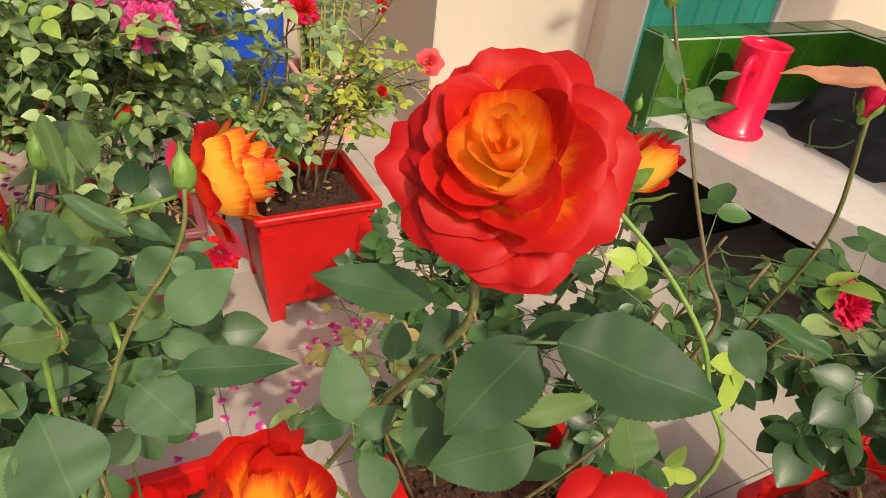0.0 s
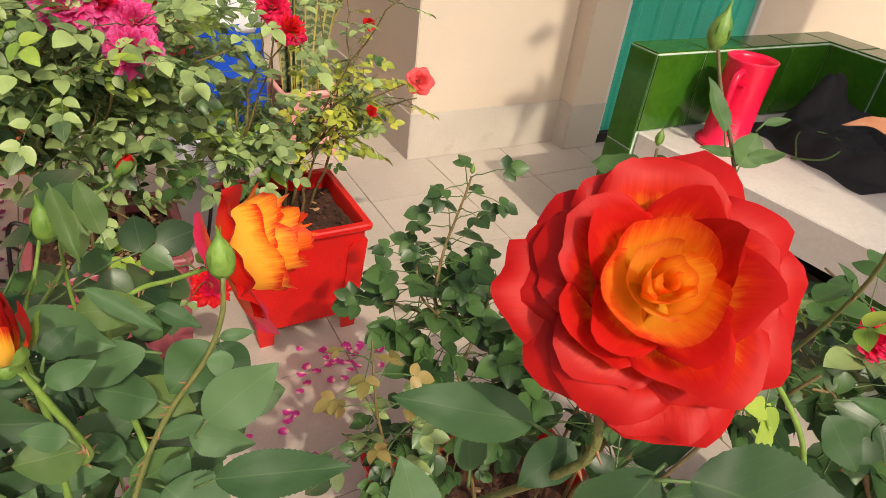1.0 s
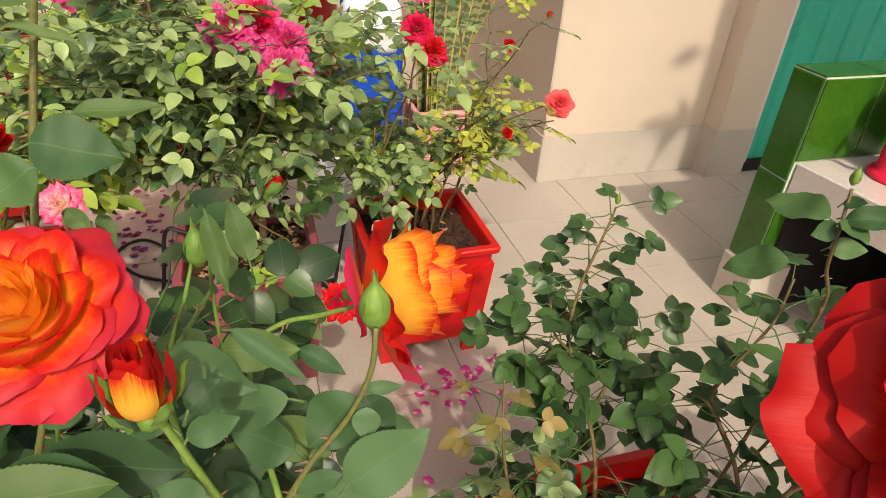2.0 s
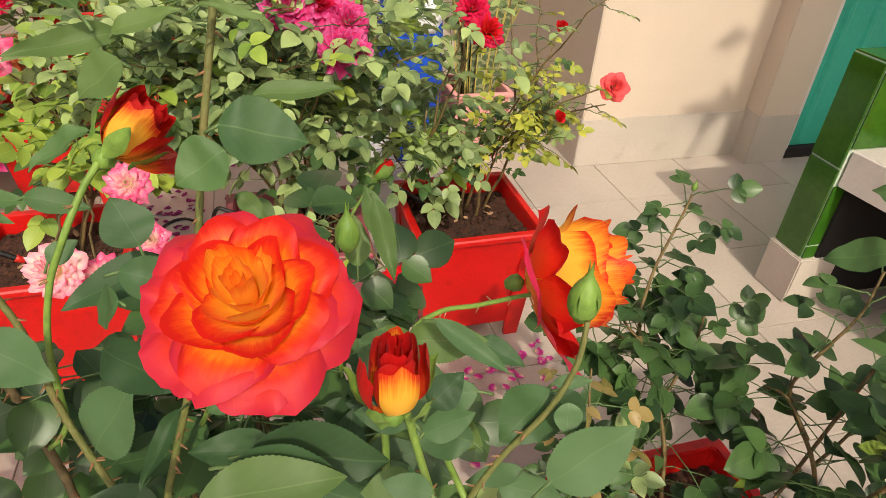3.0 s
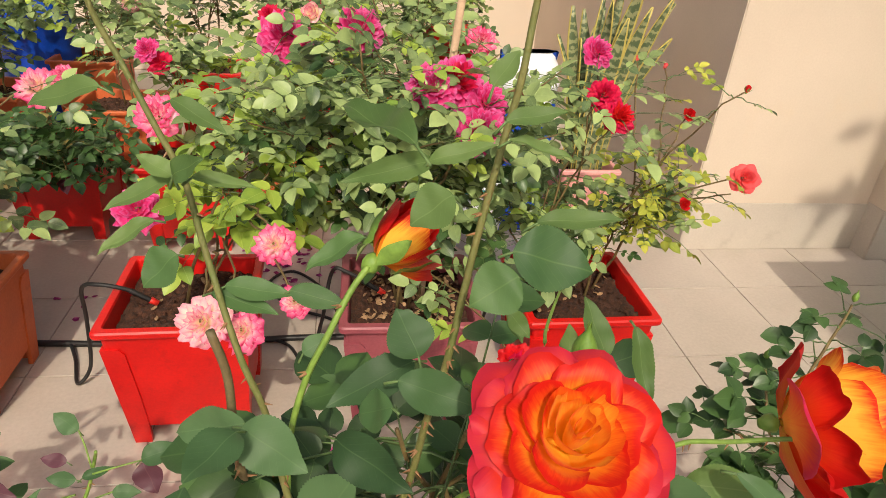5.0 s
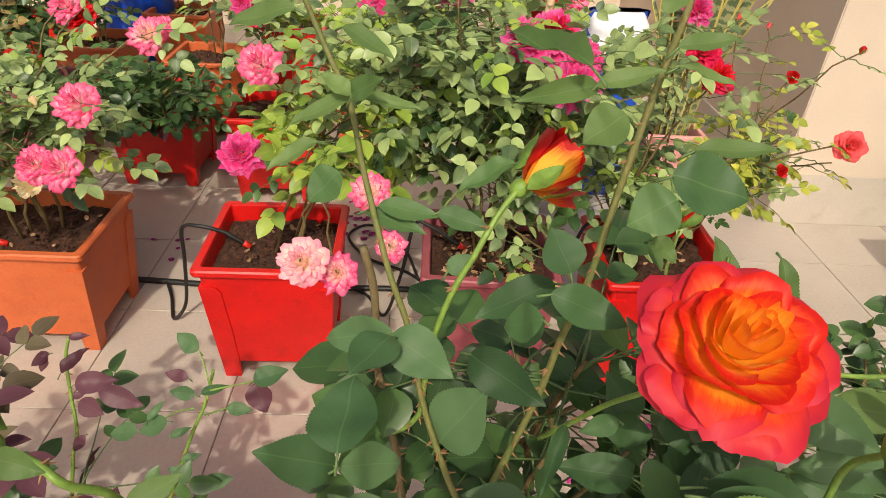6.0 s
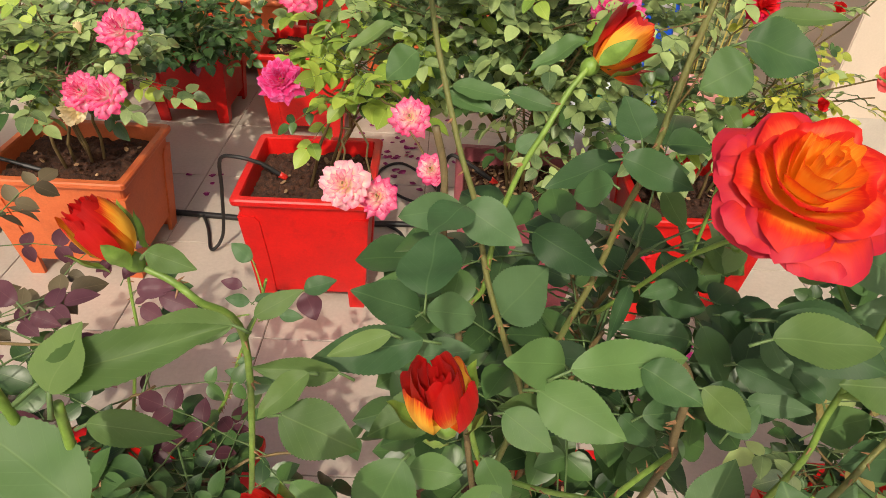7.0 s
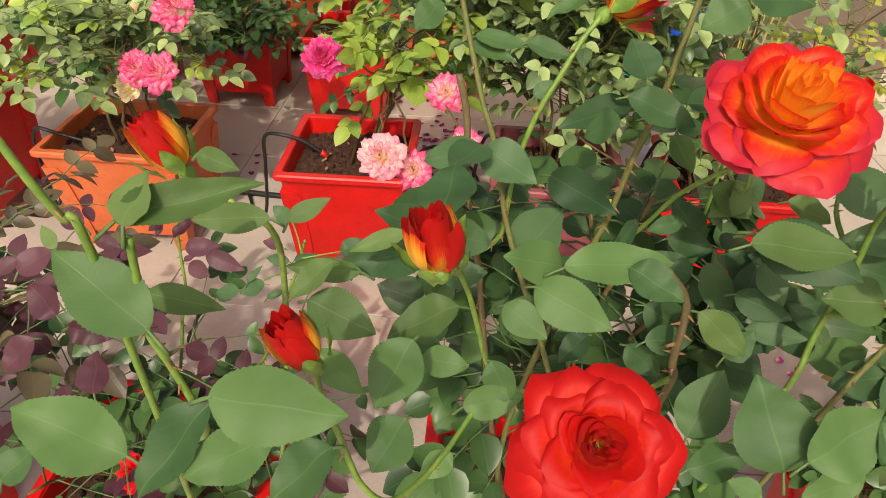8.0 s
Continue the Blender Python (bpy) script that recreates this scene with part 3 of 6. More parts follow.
def full_layers(outer, mid, inner, heart, rise=1.0):
    """A full-blown rose, from the outermost ring of petals to the folded heart."""
    return [(5, 1.00, -0.30, 0.78, 1.0, outer), (5, 0.93, -0.10, 0.80, 0.9, outer), (5, 0.80, 0.08 * rise, 0.84, 0.8, mid), (5, 0.65, 0.22 * rise, 0.88, 0.7, mid),
            (4, 0.51, 0.33 * rise, 1.00, 0.5, mid), (3, 0.38, 0.40 * rise, 1.20, 0.35, inner), (3, 0.26, 0.47 * rise + 0.03, 1.15, 0.2, heart), (3, 0.15, 0.50 * rise + 0.04, 1.25, 0.05, heart), (2, 0.07, 0.50 * rise, 1.4, 0.0, heart)]


def bud_layers(material, flare=0.3):
    return [(3, 0.44 + flare * 0.3, 1.12 - flare * 0.2, 1.20, 0.25 + flare, material), (3, 0.36 + flare * 0.2, 1.26, 1.20, 0.15 + flare * 0.6, material), (3, 0.26, 1.32, 1.25, 0.1, material), (2, 0.14, 1.30, 1.3, 0.0, material)]


def green_bud(root, place, axis, r, label="closed green bud"):
    """A closed bud: an egg of folded scales in five narrow sepals that end in fine tips."""
    o = Vector(place) - root.matrix_basis.translation
    m = facing(o, axis)
    ob = part("bud", prism([[m @ Vector(p) for p in circle(q * r, z * r, 12)] for q, z in ((0.16, -0.6), (0.34, -0.45), (0.36, -0.30), (0.60, -0.10), (0.74, 0.25), (0.70, 0.65), (0.50, 1.15), (0.26, 1.6), (0.10, 2.0), (0.02, 2.3))]), M_SEPAL, root, label, True)
    shp = leaf_shape(10, 0.30, 0.0, 0.35, 0.0)
    pts = shp[0].copy()
    for k in range(5):
        a = 2 * math.pi * k / 5
        c, sn = math.cos(a), math.sin(a)
        new_pts = []
        for x, y, z in pts:
            h = -0.20 + 3.1 * y
            q = 0.06 + 0.74 * math.sin(min(1.0, 0.18 + y * 1.1) * math.pi) ** 0.8 * (1 - 0.25 * y) + 0.10 * y
            f = x * 2.6 / max(0.3, q)
            w = Vector((q * math.cos(a + f), q * math.sin(a + f), h))
            new_pts.append(m @ (w * r))
        finish("sepal", mesh_from("sepal", new_pts, shp[1], shp[2], M_SEPAL), None, ob)
    return ob


def rose_bush(label, base, crown, radii, seed, leaf_mat, canes=9, density=13, leaf_size=0.042, blooms=(), spread=0.07, name="rose_bush", cane_mat=None, extra=None, count=5, low=0.25, bloom_leaf=0.35, young=0.10, shape=LOW_LEAF):
    """A rose: canes rising from the soil, compound leaves on short side twigs, and blooms at the given places."""
    rng = random.Random(seed)
    root = thing(name, base, label, "rose bush", "potted roses")
    crown = Vector(crown) - Vector(base)
    leaves, stalks, fresh, inner = [], [], [], []
    targets = []
    for k in range(canes):
        a = 2.39996 * k + rng.uniform(-0.3, 0.3)
        q = math.sqrt((k + 0.5) / canes)
        h = rng.uniform(-0.35, 0.85) * math.sqrt(max(0.05, 1 - q * q * 0.8))
        targets.append((crown + Vector((math.cos(a) * q * radii[0], math.sin(a) * q * radii[1], h * radii[2])), 1.0))
    for b in blooms:
        targets.append((Vector(b[0]) - Vector(base), bloom_leaf))
    mothers, rooted = [], max(3, canes // 3)
    for n, (tip, amount) in enumerate(targets):
        foot = Vector((rng.uniform(-0.05, 0.05), rng.uniform(-0.05, 0.05), -0.01))
        ctrl = Vector((foot.x * 1.6 + tip.x * 0.25, foot.y * 1.6 + tip.y * 0.25, tip.z * 0.62))
        if n >= rooted:
            mother = min(mothers, key=lambda m: (m[-1] - tip).length)
            foot = mother[rng.randint(3, 6)].copy()
            ctrl = foot.lerp(tip, 0.45) + Vector((0, 0, 0.18 * (tip - foot).length))
        line = bezier(foot, ctrl, tip, 10)
        for q in line[1:-1]:
            q += Vector((rng.uniform(-1, 1), rng.uniform(-1, 1), 0)) * 0.008
        if n < rooted:
            mothers.append(line)
        part("cane", tube(line, 0.0046 if n < rooted else 0.0028, 0.0018, 6), cane_mat or M_CANE, root, smooth=True)
        total = sum((q - p).length for p, q in zip(line, line[1:]))
        for _ in range(max(2 if amount > 0.05 else 0, int(density * amount * (total + (0.14 if n >= rooted else 0)) / 0.45))):
            s = rng.uniform(low if n < rooted else 0.22, 0.98)
            f = s * (len(line) - 1)
            i = min(int(f), len(line) - 2)
            p = line[i].lerp(line[i + 1], f - i)
            a = rng.uniform(0, 6.283)
            out = Vector((math.cos(a), math.sin(a), rng.uniform(-0.35, 0.7)))
            twig = p + out * rng.uniform(0.01, spread)
            stalks.append(([p, p.lerp(twig, 0.6) + UP * 0.004, twig], 0.0016, 0.0012))
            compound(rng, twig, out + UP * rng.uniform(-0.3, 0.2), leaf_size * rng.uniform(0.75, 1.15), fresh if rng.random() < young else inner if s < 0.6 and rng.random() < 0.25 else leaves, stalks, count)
    joined_leaves("foliage", leaves, leaf_mat, root, shape)
    joined_leaves("young_foliage", fresh, extra or M_LEAF_LIGHT, root, shape)
    # Darker leaf colour paints the shade inside the bush.
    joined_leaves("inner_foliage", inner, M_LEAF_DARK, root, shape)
    st = finish("stalk", stalk_mesh(stalks), M_STALK, root)
    st["kind"] = "stuff"
    for b in blooms:
        place, r, mats, opts = b[0], b[1], b[2], dict(b[3]) if len(b) > 3 else {}
        shut = opts.get("openness", 1.0)
        form = CLOSED if shut < 0.3 else CUPPED if shut < 0.8 else SHAGGY if mats[0] is not P_CORAL else NEAT
        axis = opts.get("axis", (rng.uniform(-0.4, 0.3), -0.9, 0.75))
        bloom("bud" if shut < 0.3 else "bloom", root, Vector(place) - Vector(base), axis, r, mats, form, seed * 31 + len(stalks) + int(r * 1000), opts.get("sepals", False))
    return root


def cane_rose(label, base, canes, leaf_mat, size, step, seed, count=3, shape=ROUND_LEAF, start=0.25, tip_mat=None, r0=0.0036):
    """An open rose: a few canes along given lines, with a compound leaf on alternating sides at every step."""
    rng = random.Random(seed)
    o = Vector(base)
    root = thing("rose_bush", base, label, "rose bush", "potted roses")
    leaves, fresh, stalks = [], [], []
    turn = rng.uniform(0, 6)
    for n, points in enumerate(canes):
        line = smooth_line([Vector(p) - o for p in points], 6)
        part("cane", tube(line, r0 if n == 0 else r0 * 0.75, r0 * 0.45, 7), M_CANE, root, smooth=True)
        lengths = [(q - p).length for p, q in zip(line, line[1:])]
        total, gone, due = sum(lengths), 0.0, (start if n == 0 else 0.08) * sum(lengths)
        for p, q, ln in zip(line, line[1:], lengths):
            while gone + ln >= due and ln > 0:
                spot = p.lerp(q, (due - gone) / ln)
                turn += 2.4 + rng.uniform(-0.4, 0.4)
                out = Vector((math.cos(turn), 0.7 * math.sin(turn), rng.uniform(0.0, 0.5))).normalized()
                far = spot + out * rng.uniform(0.010, 0.020)
                late = due > 0.80 * total
                stalks.append(([spot, spot.lerp(far, 0.6) + UP * 0.003, far], 0.0013, 0.0010))
                compound(rng, far, out + UP * rng.uniform(-0.35, 0.15), size * rng.uniform(0.8, 1.2) * (0.7 if late else 1.0), fresh if tip_mat and late else leaves, stalks, count)
                due += step * rng.uniform(0.7, 1.3)
            gone += ln
    joined_leaves("foliage", leaves, leaf_mat, root, shape)
    joined_leaves("young_foliage", fresh, tip_mat or leaf_mat, root, shape)
    finish("stalk", stalk_mesh(stalks), M_STALK, root)["kind"] = "stuff"
    return root


HI_LEAF = leaf_shape(46, 1.0, 0.022, 0.13, 0.12)
leaf_meshes = {}


def leaf_spray(root, material, rows):
    """Single leaves, each from its stalk end to its tip, with its width as a share of its length."""
    o = root.matrix_basis.translation
    if material.name not in leaf_meshes:
        leaf_meshes[material.name] = mesh_from("leaf", HI_LEAF[0], HI_LEAF[1], HI_LEAF[2], material)
    for x0, y0, z0, x1, y1, z1, w in rows:
        b, p = Vector((x0, y0, z0)), Vector((x1, y1, z1))
        rng = random.Random(int(x0 * 9173 + y1 * 7919 + z0 * 6007))
        back = Vector((-0.10, -0.62, 0.52)) + Vector((rng.uniform(-0.25, 0.25), rng.uniform(-0.2, 0.2), rng.uniform(-0.1, 0.35)))
        ob = new("leaf", leaf_meshes[material.name])
        ob.parent = root
        ob.matrix_basis = turned(b - o, p - b, back, (p - b).length, w * 1.06, rng.uniform(0.5, 1.3))
        part("leaf_stalk", tube(bezier(b - o - (p - b) * 0.16 - UP * 0.005, b - o - (p - b) * 0.06 - UP * 0.002, b - o + (p - b) * 0.03, 4), 0.0008, 0.0006, 5), M_STALK, root, smooth=True)


cane_points = {}


def stem(root, name, material, r0, r1, points, foot=True):
    """A cane rooted in the soil, or a shoot that springs from the nearest cane of its bush, with thorns."""
    o = root.matrix_basis.translation
    pts = [Vector(p) - o for p in points]
    known = cane_points.setdefault(root.name, [])
    if name == "cane" or not known:
        f = Vector((0.25 * pts[0].x, 0.25 * pts[0].y, -0.01))
        f.x, f.y = max(-0.08, min(0.08, f.x)), max(-0.08, min(0.08, f.y))
        away = (pts[0] - pts[1]).normalized() * pts[0].z * 0.45
        pts = bezier(f, pts[0] + away, pts[0], 5)[:-1] + pts
    elif foot and min((q - pts[0]).length for q in known) > 0.10:
        f = Vector((max(-0.09, min(0.09, 0.3 * pts[0].x)), max(-0.09, min(0.09, 0.3 * pts[0].y)), -0.01))
        pts = bezier(f, Vector((pts[0].x * 0.9, pts[0].y * 0.9, pts[0].z * 0.55)), pts[0], 6)[:-1] + pts
        r0 *= 1.15
    elif foot:
        near = min((q for q in known if q.z < pts[0].z - 0.03), key=lambda q: (q - pts[0]).length, default=known[0])
        pts = bezier(near, pts[0] + (pts[0] - pts[1]).normalized() * (near - pts[0]).length * 0.4, pts[0], 4)[:-1] + pts
    line = smooth_line(pts, 6)
    known.extend(line)
    ob = part(name, tube(line, r0, r1, 8), material, root, smooth=True)
    rng = random.Random(len(line) + int(1e4 * abs(points[0][0])))
    n = int(len(line) * (0.8 if r0 > 0.0024 else 0.3)) if name == "cane" else len(line) // 3
    for k in range(n):
        i = rng.randrange(2, max(3, int(len(line) * 0.86)))
        d = (line[i] - line[i - 1]).normalized()
        side = d.cross(Vector((rng.uniform(-1, 1), rng.uniform(-1, 1), rng.uniform(-1, 1)))).normalized()
        r = r0 + (r1 - r0) * i / len(line)
        tip = line[i] + side * (r + min(0.006, 1.9 * r)) - d * 0.002
        bm = tube([line[i] + side * r * 0.7, tip], r * 0.45, 0.0002, 5)
        part("thorn", bm, M_THORN, ob)
    return ob


# ---- setting: floor, walls, door ----
floor = finish("floor", bpy.data.meshes.new("floor"), None)
bm = box((-7, -6, -0.12), (4.5, 4.0, -0.004))
bm.to_mesh(floor.data)
bm.free()
floor.data.materials.append(M_GROUT)
tagged(floor, "cream glazed floor tiles with thin dark joints", "floor", kind="structure")


def block_wall(name, lo, hi, material, label, bevel=0.004):
    ob = part(name, box(lo, hi, bevel), material, None)
    return tagged(ob, label, "wall", kind="structure")


wall_pillar = block_wall("wall_pillar", (0.0, 0.0, 0.0), (0.80, 2.75, 3.0), M_WALL, "cream painted wall corner with grey skirting band")
part("skirting_band", box((-0.006, -0.008, 0.0), (0.798, -0.0005, 0.215), 0.002), M_BAND, wall_pillar, "grey painted skirting band")
part("skirting_band", box((-0.008, -0.008, 0.0), (-0.0005, 2.6, 0.215), 0.002), M_BAND, wall_pillar, "grey painted skirting band")
wall_jamb = block_wall("wall_jamb", (0.80, -0.10, 0.0), (1.0, 1.0, 3.0), M_WALL, "cream painted pilaster beside the teal door")
part("skirting_band", box((0.793, -0.0995, 0.0), (0.7995, -0.009, 0.225), 0.0), M_BAND, wall_jamb, "grey painted skirting band")
part("skirting_band", box((0.792, -0.108, 0.0), (1.0, -0.1005, 0.225), 0.002), M_BAND, wall_jamb, "grey painted skirting band")
wall_door = block_wall("wall_door", (1.95, -0.06, 0.0), (4.5, 0.2, 3.0), M_WALL, "cream painted wall beside the door")
block_wall("wall_over_door", (1.0, -0.05, 2.15), (1.95, 0.2, 3.0), M_WALL, "cream painted wall over the door")
wall_rear = block_wall("wall_rear", (-7, 2.6, 0.0), (-0.001, 2.75, 3.0), M_WALL, "cream painted rear terrace wall")
wall_west = block_wall("wall_west", (-7.1, -6, 0.0), (-6.95, 2.75, 1.1), M_WALL, "cream painted terrace parapet")
# Unseen wall, placed and sized so its edge shades the door and bench end.
wall_south = block_wall("wall_south", (0.47, -3.4, 0.0), (2.15, -3.2, 6.8), M_WALL, "unseen plain cream wall behind the terrace bench, added for shade")
wall_east = block_wall("wall_east", (4.35, -3.2, 0.0), (4.5, -0.06, 1.1), M_WALL, "plain cream side parapet of the terrace")

door = tagged(new("door_1"), "teal painted metal door, closed, in a white frame", "door", kind="structure")
door.matrix_basis = pose(1.03, -0.05, 0.05)
part("door_frame", box((-0.035, -0.035, -0.05), (0.0, 0.03, 2.08), 0.003), M_FRAME, door, "white painted frame")
part("door_frame", box((0.885, -0.035, -0.05), (0.92, 0.03, 2.08), 0.003), M_FRAME, door, "white painted frame")
part("door_frame", box((-0.035, -0.035, 2.02), (0.92, 0.03, 2.1), 0.003), M_FRAME, door, "white painted frame")
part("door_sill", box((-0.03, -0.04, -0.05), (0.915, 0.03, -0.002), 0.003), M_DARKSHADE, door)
part("door_leaf", box((0.001, -0.01, 0.0), (0.884, 0.025, 2.02), 0.003), M_DOOR, door)
for k in range(6):
    x0 = 0.045 + 0.14 * k
    part("pressed_rib", prism([[(x0, -0.010, z), (x0 + 0.012, -0.019, z), (x0 + 0.034, -0.019, z), (x0 + 0.046, -0.010, z)] for z in (0.02, 2.0)]), M_DOOR, door)


wall_parapet = block_wall("wall_parapet", (-6.95, -6.1, 0.0), (4.5, -5.95, 0.9), M_WALL, "cream painted terrace parapet")
# Unseen branch, shaped so that its leafy shadow falls on the pillar.
branch = tagged(new("climbing_branch"), "unseen leafy branch at the edge of the plain wall, added for its shadow", "climber")
branch.matrix_basis = pose(0.47, -3.2, 3.45)
part("twig", tube(smooth_line([(0.02, 0.03, 0.0), (0.0, 0.06, -0.04), (-0.08, 0.08, -0.115), (-0.155, 0.08, -0.28)], 5), 0.014, 0.009, 7), M_CANE, branch, smooth=True)
part("twig", tube(smooth_line([(0.02, 0.03, 0.30), (-0.05, 0.08, 0.285), (-0.12, 0.08, 0.25)], 5), 0.010, 0.007, 7), M_CANE, branch, smooth=True)
leaf_data = mesh_from("leaf", *leaf_shape(12, 1.0, 0.0, 0.1, 0.1), M_LEAF_DARK)
for b, p, w in (((-0.01, 0.08, -0.04), (-0.267, 0.08, -0.046), 0.24), ((0.0, 0.08, -0.05), (-0.07, 0.08, 0.075), 0.5), ((-0.04, 0.08, -0.07), (-0.16, 0.08, -0.155), 0.34), ((-0.03, 0.08, 0.285), (-0.18, 0.08, 0.225), 0.34)):
    ob = new("leaf", leaf_data)
    ob.parent = branch
    ob.matrix_basis = turned(b, Vector(p) - Vector(b), (0, -0.7, 0.7), (Vector(p) - Vector(b)).length, w)


# ---- tiled bench ----
bench = tagged(new("tiled_bench"), "green tiled masonry bench with a white tiled seat", "bench")
bench.matrix_basis = pose(0.27, -1.04, 0)
part("end_wall", box((0.004, 0.054, 0.0), (0.83, 0.166, 0.772)), M_JOINT, bench)
part("back_wall", box((0.83, -2.1, 0.0), (0.98, 0.17, 0.772)), M_JOINT, bench)
part("plinth", box((-0.010, 0.035, 0.0), (0.14, 0.176, 0.165), 0.004), M_BAND, bench, "white tiled plinth")
seat_top = [(0.010, 0.046), (0.826, 0.046), (0.826, -2.1), (0.13, -2.1), (0.10, -0.70)]
part("seat", prism([[(x, y, 0.42) for x, y in seat_top], [(x, y, 0.526) for x, y in seat_top], [(x + (0.004 if x < 0.5 else 0), y, 0.53) for x, y in seat_top]]), M_SEAT, bench, "white glazed seat slab")
part("support_pier", box((0.135, -0.78, 0.0), (0.82, -0.644, 0.42)), M_JOINT, bench)
# Near-black panels that paint the shade of the recess under the seat.
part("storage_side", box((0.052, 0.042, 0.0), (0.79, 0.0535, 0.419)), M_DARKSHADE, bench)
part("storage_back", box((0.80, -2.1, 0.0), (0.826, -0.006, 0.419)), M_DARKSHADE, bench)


def bench_tiles(origin, du, dv, nu, nv, us, vs, normal):
    """Glazed tiles with pale joints over one face."""
    o, du, dv, nrm = Vector(origin), Vector(du), Vector(dv), Vector(normal)
    g = 0.0036
    lo = [o + du * (g) + dv * g, o + du * (us - g) + dv * g, o + du * (us - g) + dv * (vs - g), o + du * g + dv * (vs - g)]
    hi = [p + nrm * 0.004 for p in lo]
    mid = sum(hi, Vector()) / 4
    top = [p + (mid - p).normalized() * 0.002 + nrm * 0.0012 for p in hi]
    base = prism([lo, hi, top])
    data = bpy.data.meshes.new("tile")
    base.to_mesh(data)
    base.free()
    data.materials.append(M_GREEN)
    for i in range(nu):
        for j in range(nv):
            t = new("tile", data)
            t.parent = bench
            t.location = du * (us * i) + dv * (vs * j)


X, Y, Z = Vector((1, 0, 0)), Vector((0, 1, 0)), Vector((0, 0, 1))
bench_tiles((0.0, 0.053, 0.53), X, Z, 4, 1, 0.2075, 0.242, -Y)
bench_tiles((0.0, 0.054, 0.772), X, Y, 4, 1, 0.2075, 0.114, Z)
bench_tiles((0.003, 0.168, 0.165), -Y, Z, 1, 2, 0.116, 0.3035, -X)
bench_tiles((0.829, 0.05, 0.53), -Y, Z, 9, 1, 0.21, 0.242, -X)
bench_tiles((0.83, 0.17, 0.772), -Y, X, 10, 1, 0.21, 0.15, Z)
bench_tiles((0.134, -0.644, 0.0), -Y, Z, 1, 2, 0.136, 0.209, -X)
bench_tiles((0.0, 0.053, 0.0), X, Z, 1, 2, 0.05, 0.209, -Y)

jug = tagged(new("plastic_jug"), "hot pink plastic jug with a handle on the bench seat", "jug")
jug.matrix_basis = pose(0.495, -1.135, 0.53, 0, 0, 200) @ Matrix.Diagonal((1.14, 1.14, 1.02, 1))
prof = [(0.0, 0.004), (0.070, 0.0), (0.074, 0.008), (0.070, 0.016), (0.058, 0.024), (0.057, 0.15), (0.061, 0.255), (0.064, 0.262), (0.061, 0.264), (0.057, 0.25), (0.053, 0.03), (0.0, 0.026)]
part("body", prism([circle(max(r, 0.001), z, 36) for r, z in prof]), M_CUP, jug, smooth=True)
part("handle", tube(smooth_line([(0.056, 0, 0.235), (0.085, 0, 0.225), (0.096, 0, 0.18), (0.088, 0, 0.12), (0.056, 0, 0.09)], 5), 0.010, 0.009, 8), M_CUP, jug, smooth=True)
part("thumb_rest", box((0.05, -0.022, 0.195), (0.066, 0.022, 0.21), 0.004), M_CUP, jug)

bag = tagged(new("cloth_bag"), "crumpled black cloth bag lying on the bench seat", "bag")
bag.matrix_basis = pose(0.88, -1.30, 0.531, 0, 0, -8)
bm = bmesh.new()
bmesh.ops.create_grid(bm, x_segments=44, y_segments=44, size=0.5)
for v in bm.verts:
    x, y = v.co.x * 0.44, v.co.y * 0.50
    q = max(0.0, 1 - (x / 0.21) ** 2 - (y / 0.25) ** 2)
    ridge = abs(noise.noise(Vector((x * 14, y * 9, 2.0)))) * 0.055 + abs(noise.noise(Vector((x * 30, y * 34, 5.0)))) * 0.02
    peak = 0.13 * math.exp(-((x - 0.03) ** 2 + (y - 0.16) ** 2) / 0.006)
    v.co = Vector((x * (1 + 0.15 * noise.noise(Vector((y * 12, 1, 0)))), y, (0.02 + ridge + peak + 0.03) * min(1, q * 2.2)))
part("cloth", bm, M_BLACK, bag, smooth=True)
part("drawstring", tube(smooth_line([(-0.24, -0.03, 0.004), (-0.17, 0.05, 0.05), (-0.10, 0.02, 0.06), (-0.12, -0.07, 0.06), (-0.20, -0.09, 0.03), (-0.25, -0.02, 0.004)], 6), 0.003, 0.003, 6), M_LEAF_DUSTY_LIT, bag, "grey-green cord", True)


# ---- planters ----
def soil_bed(half, z, seed):
    bm = bmesh.new()
    n = 44
    rows = []
    for j in range(n + 1):
        row = []
        for i in range(n + 1):
            x, y = (2 * i / n - 1) * half, (2 * j / n - 1) * half
            h = 0.014 * noise.noise(Vector((x * 16, y * 16, seed))) + 0.013 * noise.noise(Vector((x * 62, y * 62, seed + 3))) + 0.008 * noise.noise(Vector((x * 150, y * 150, seed + 5)))
            row.append(bm.verts.new((x, y, z + h)))
        rows.append(row)
    for j in range(n):
        for i in range(n):
            bm.faces.new((rows[j][i], rows[j][i + 1], rows[j + 1][i + 1], rows[j + 1][i]))
    return bm


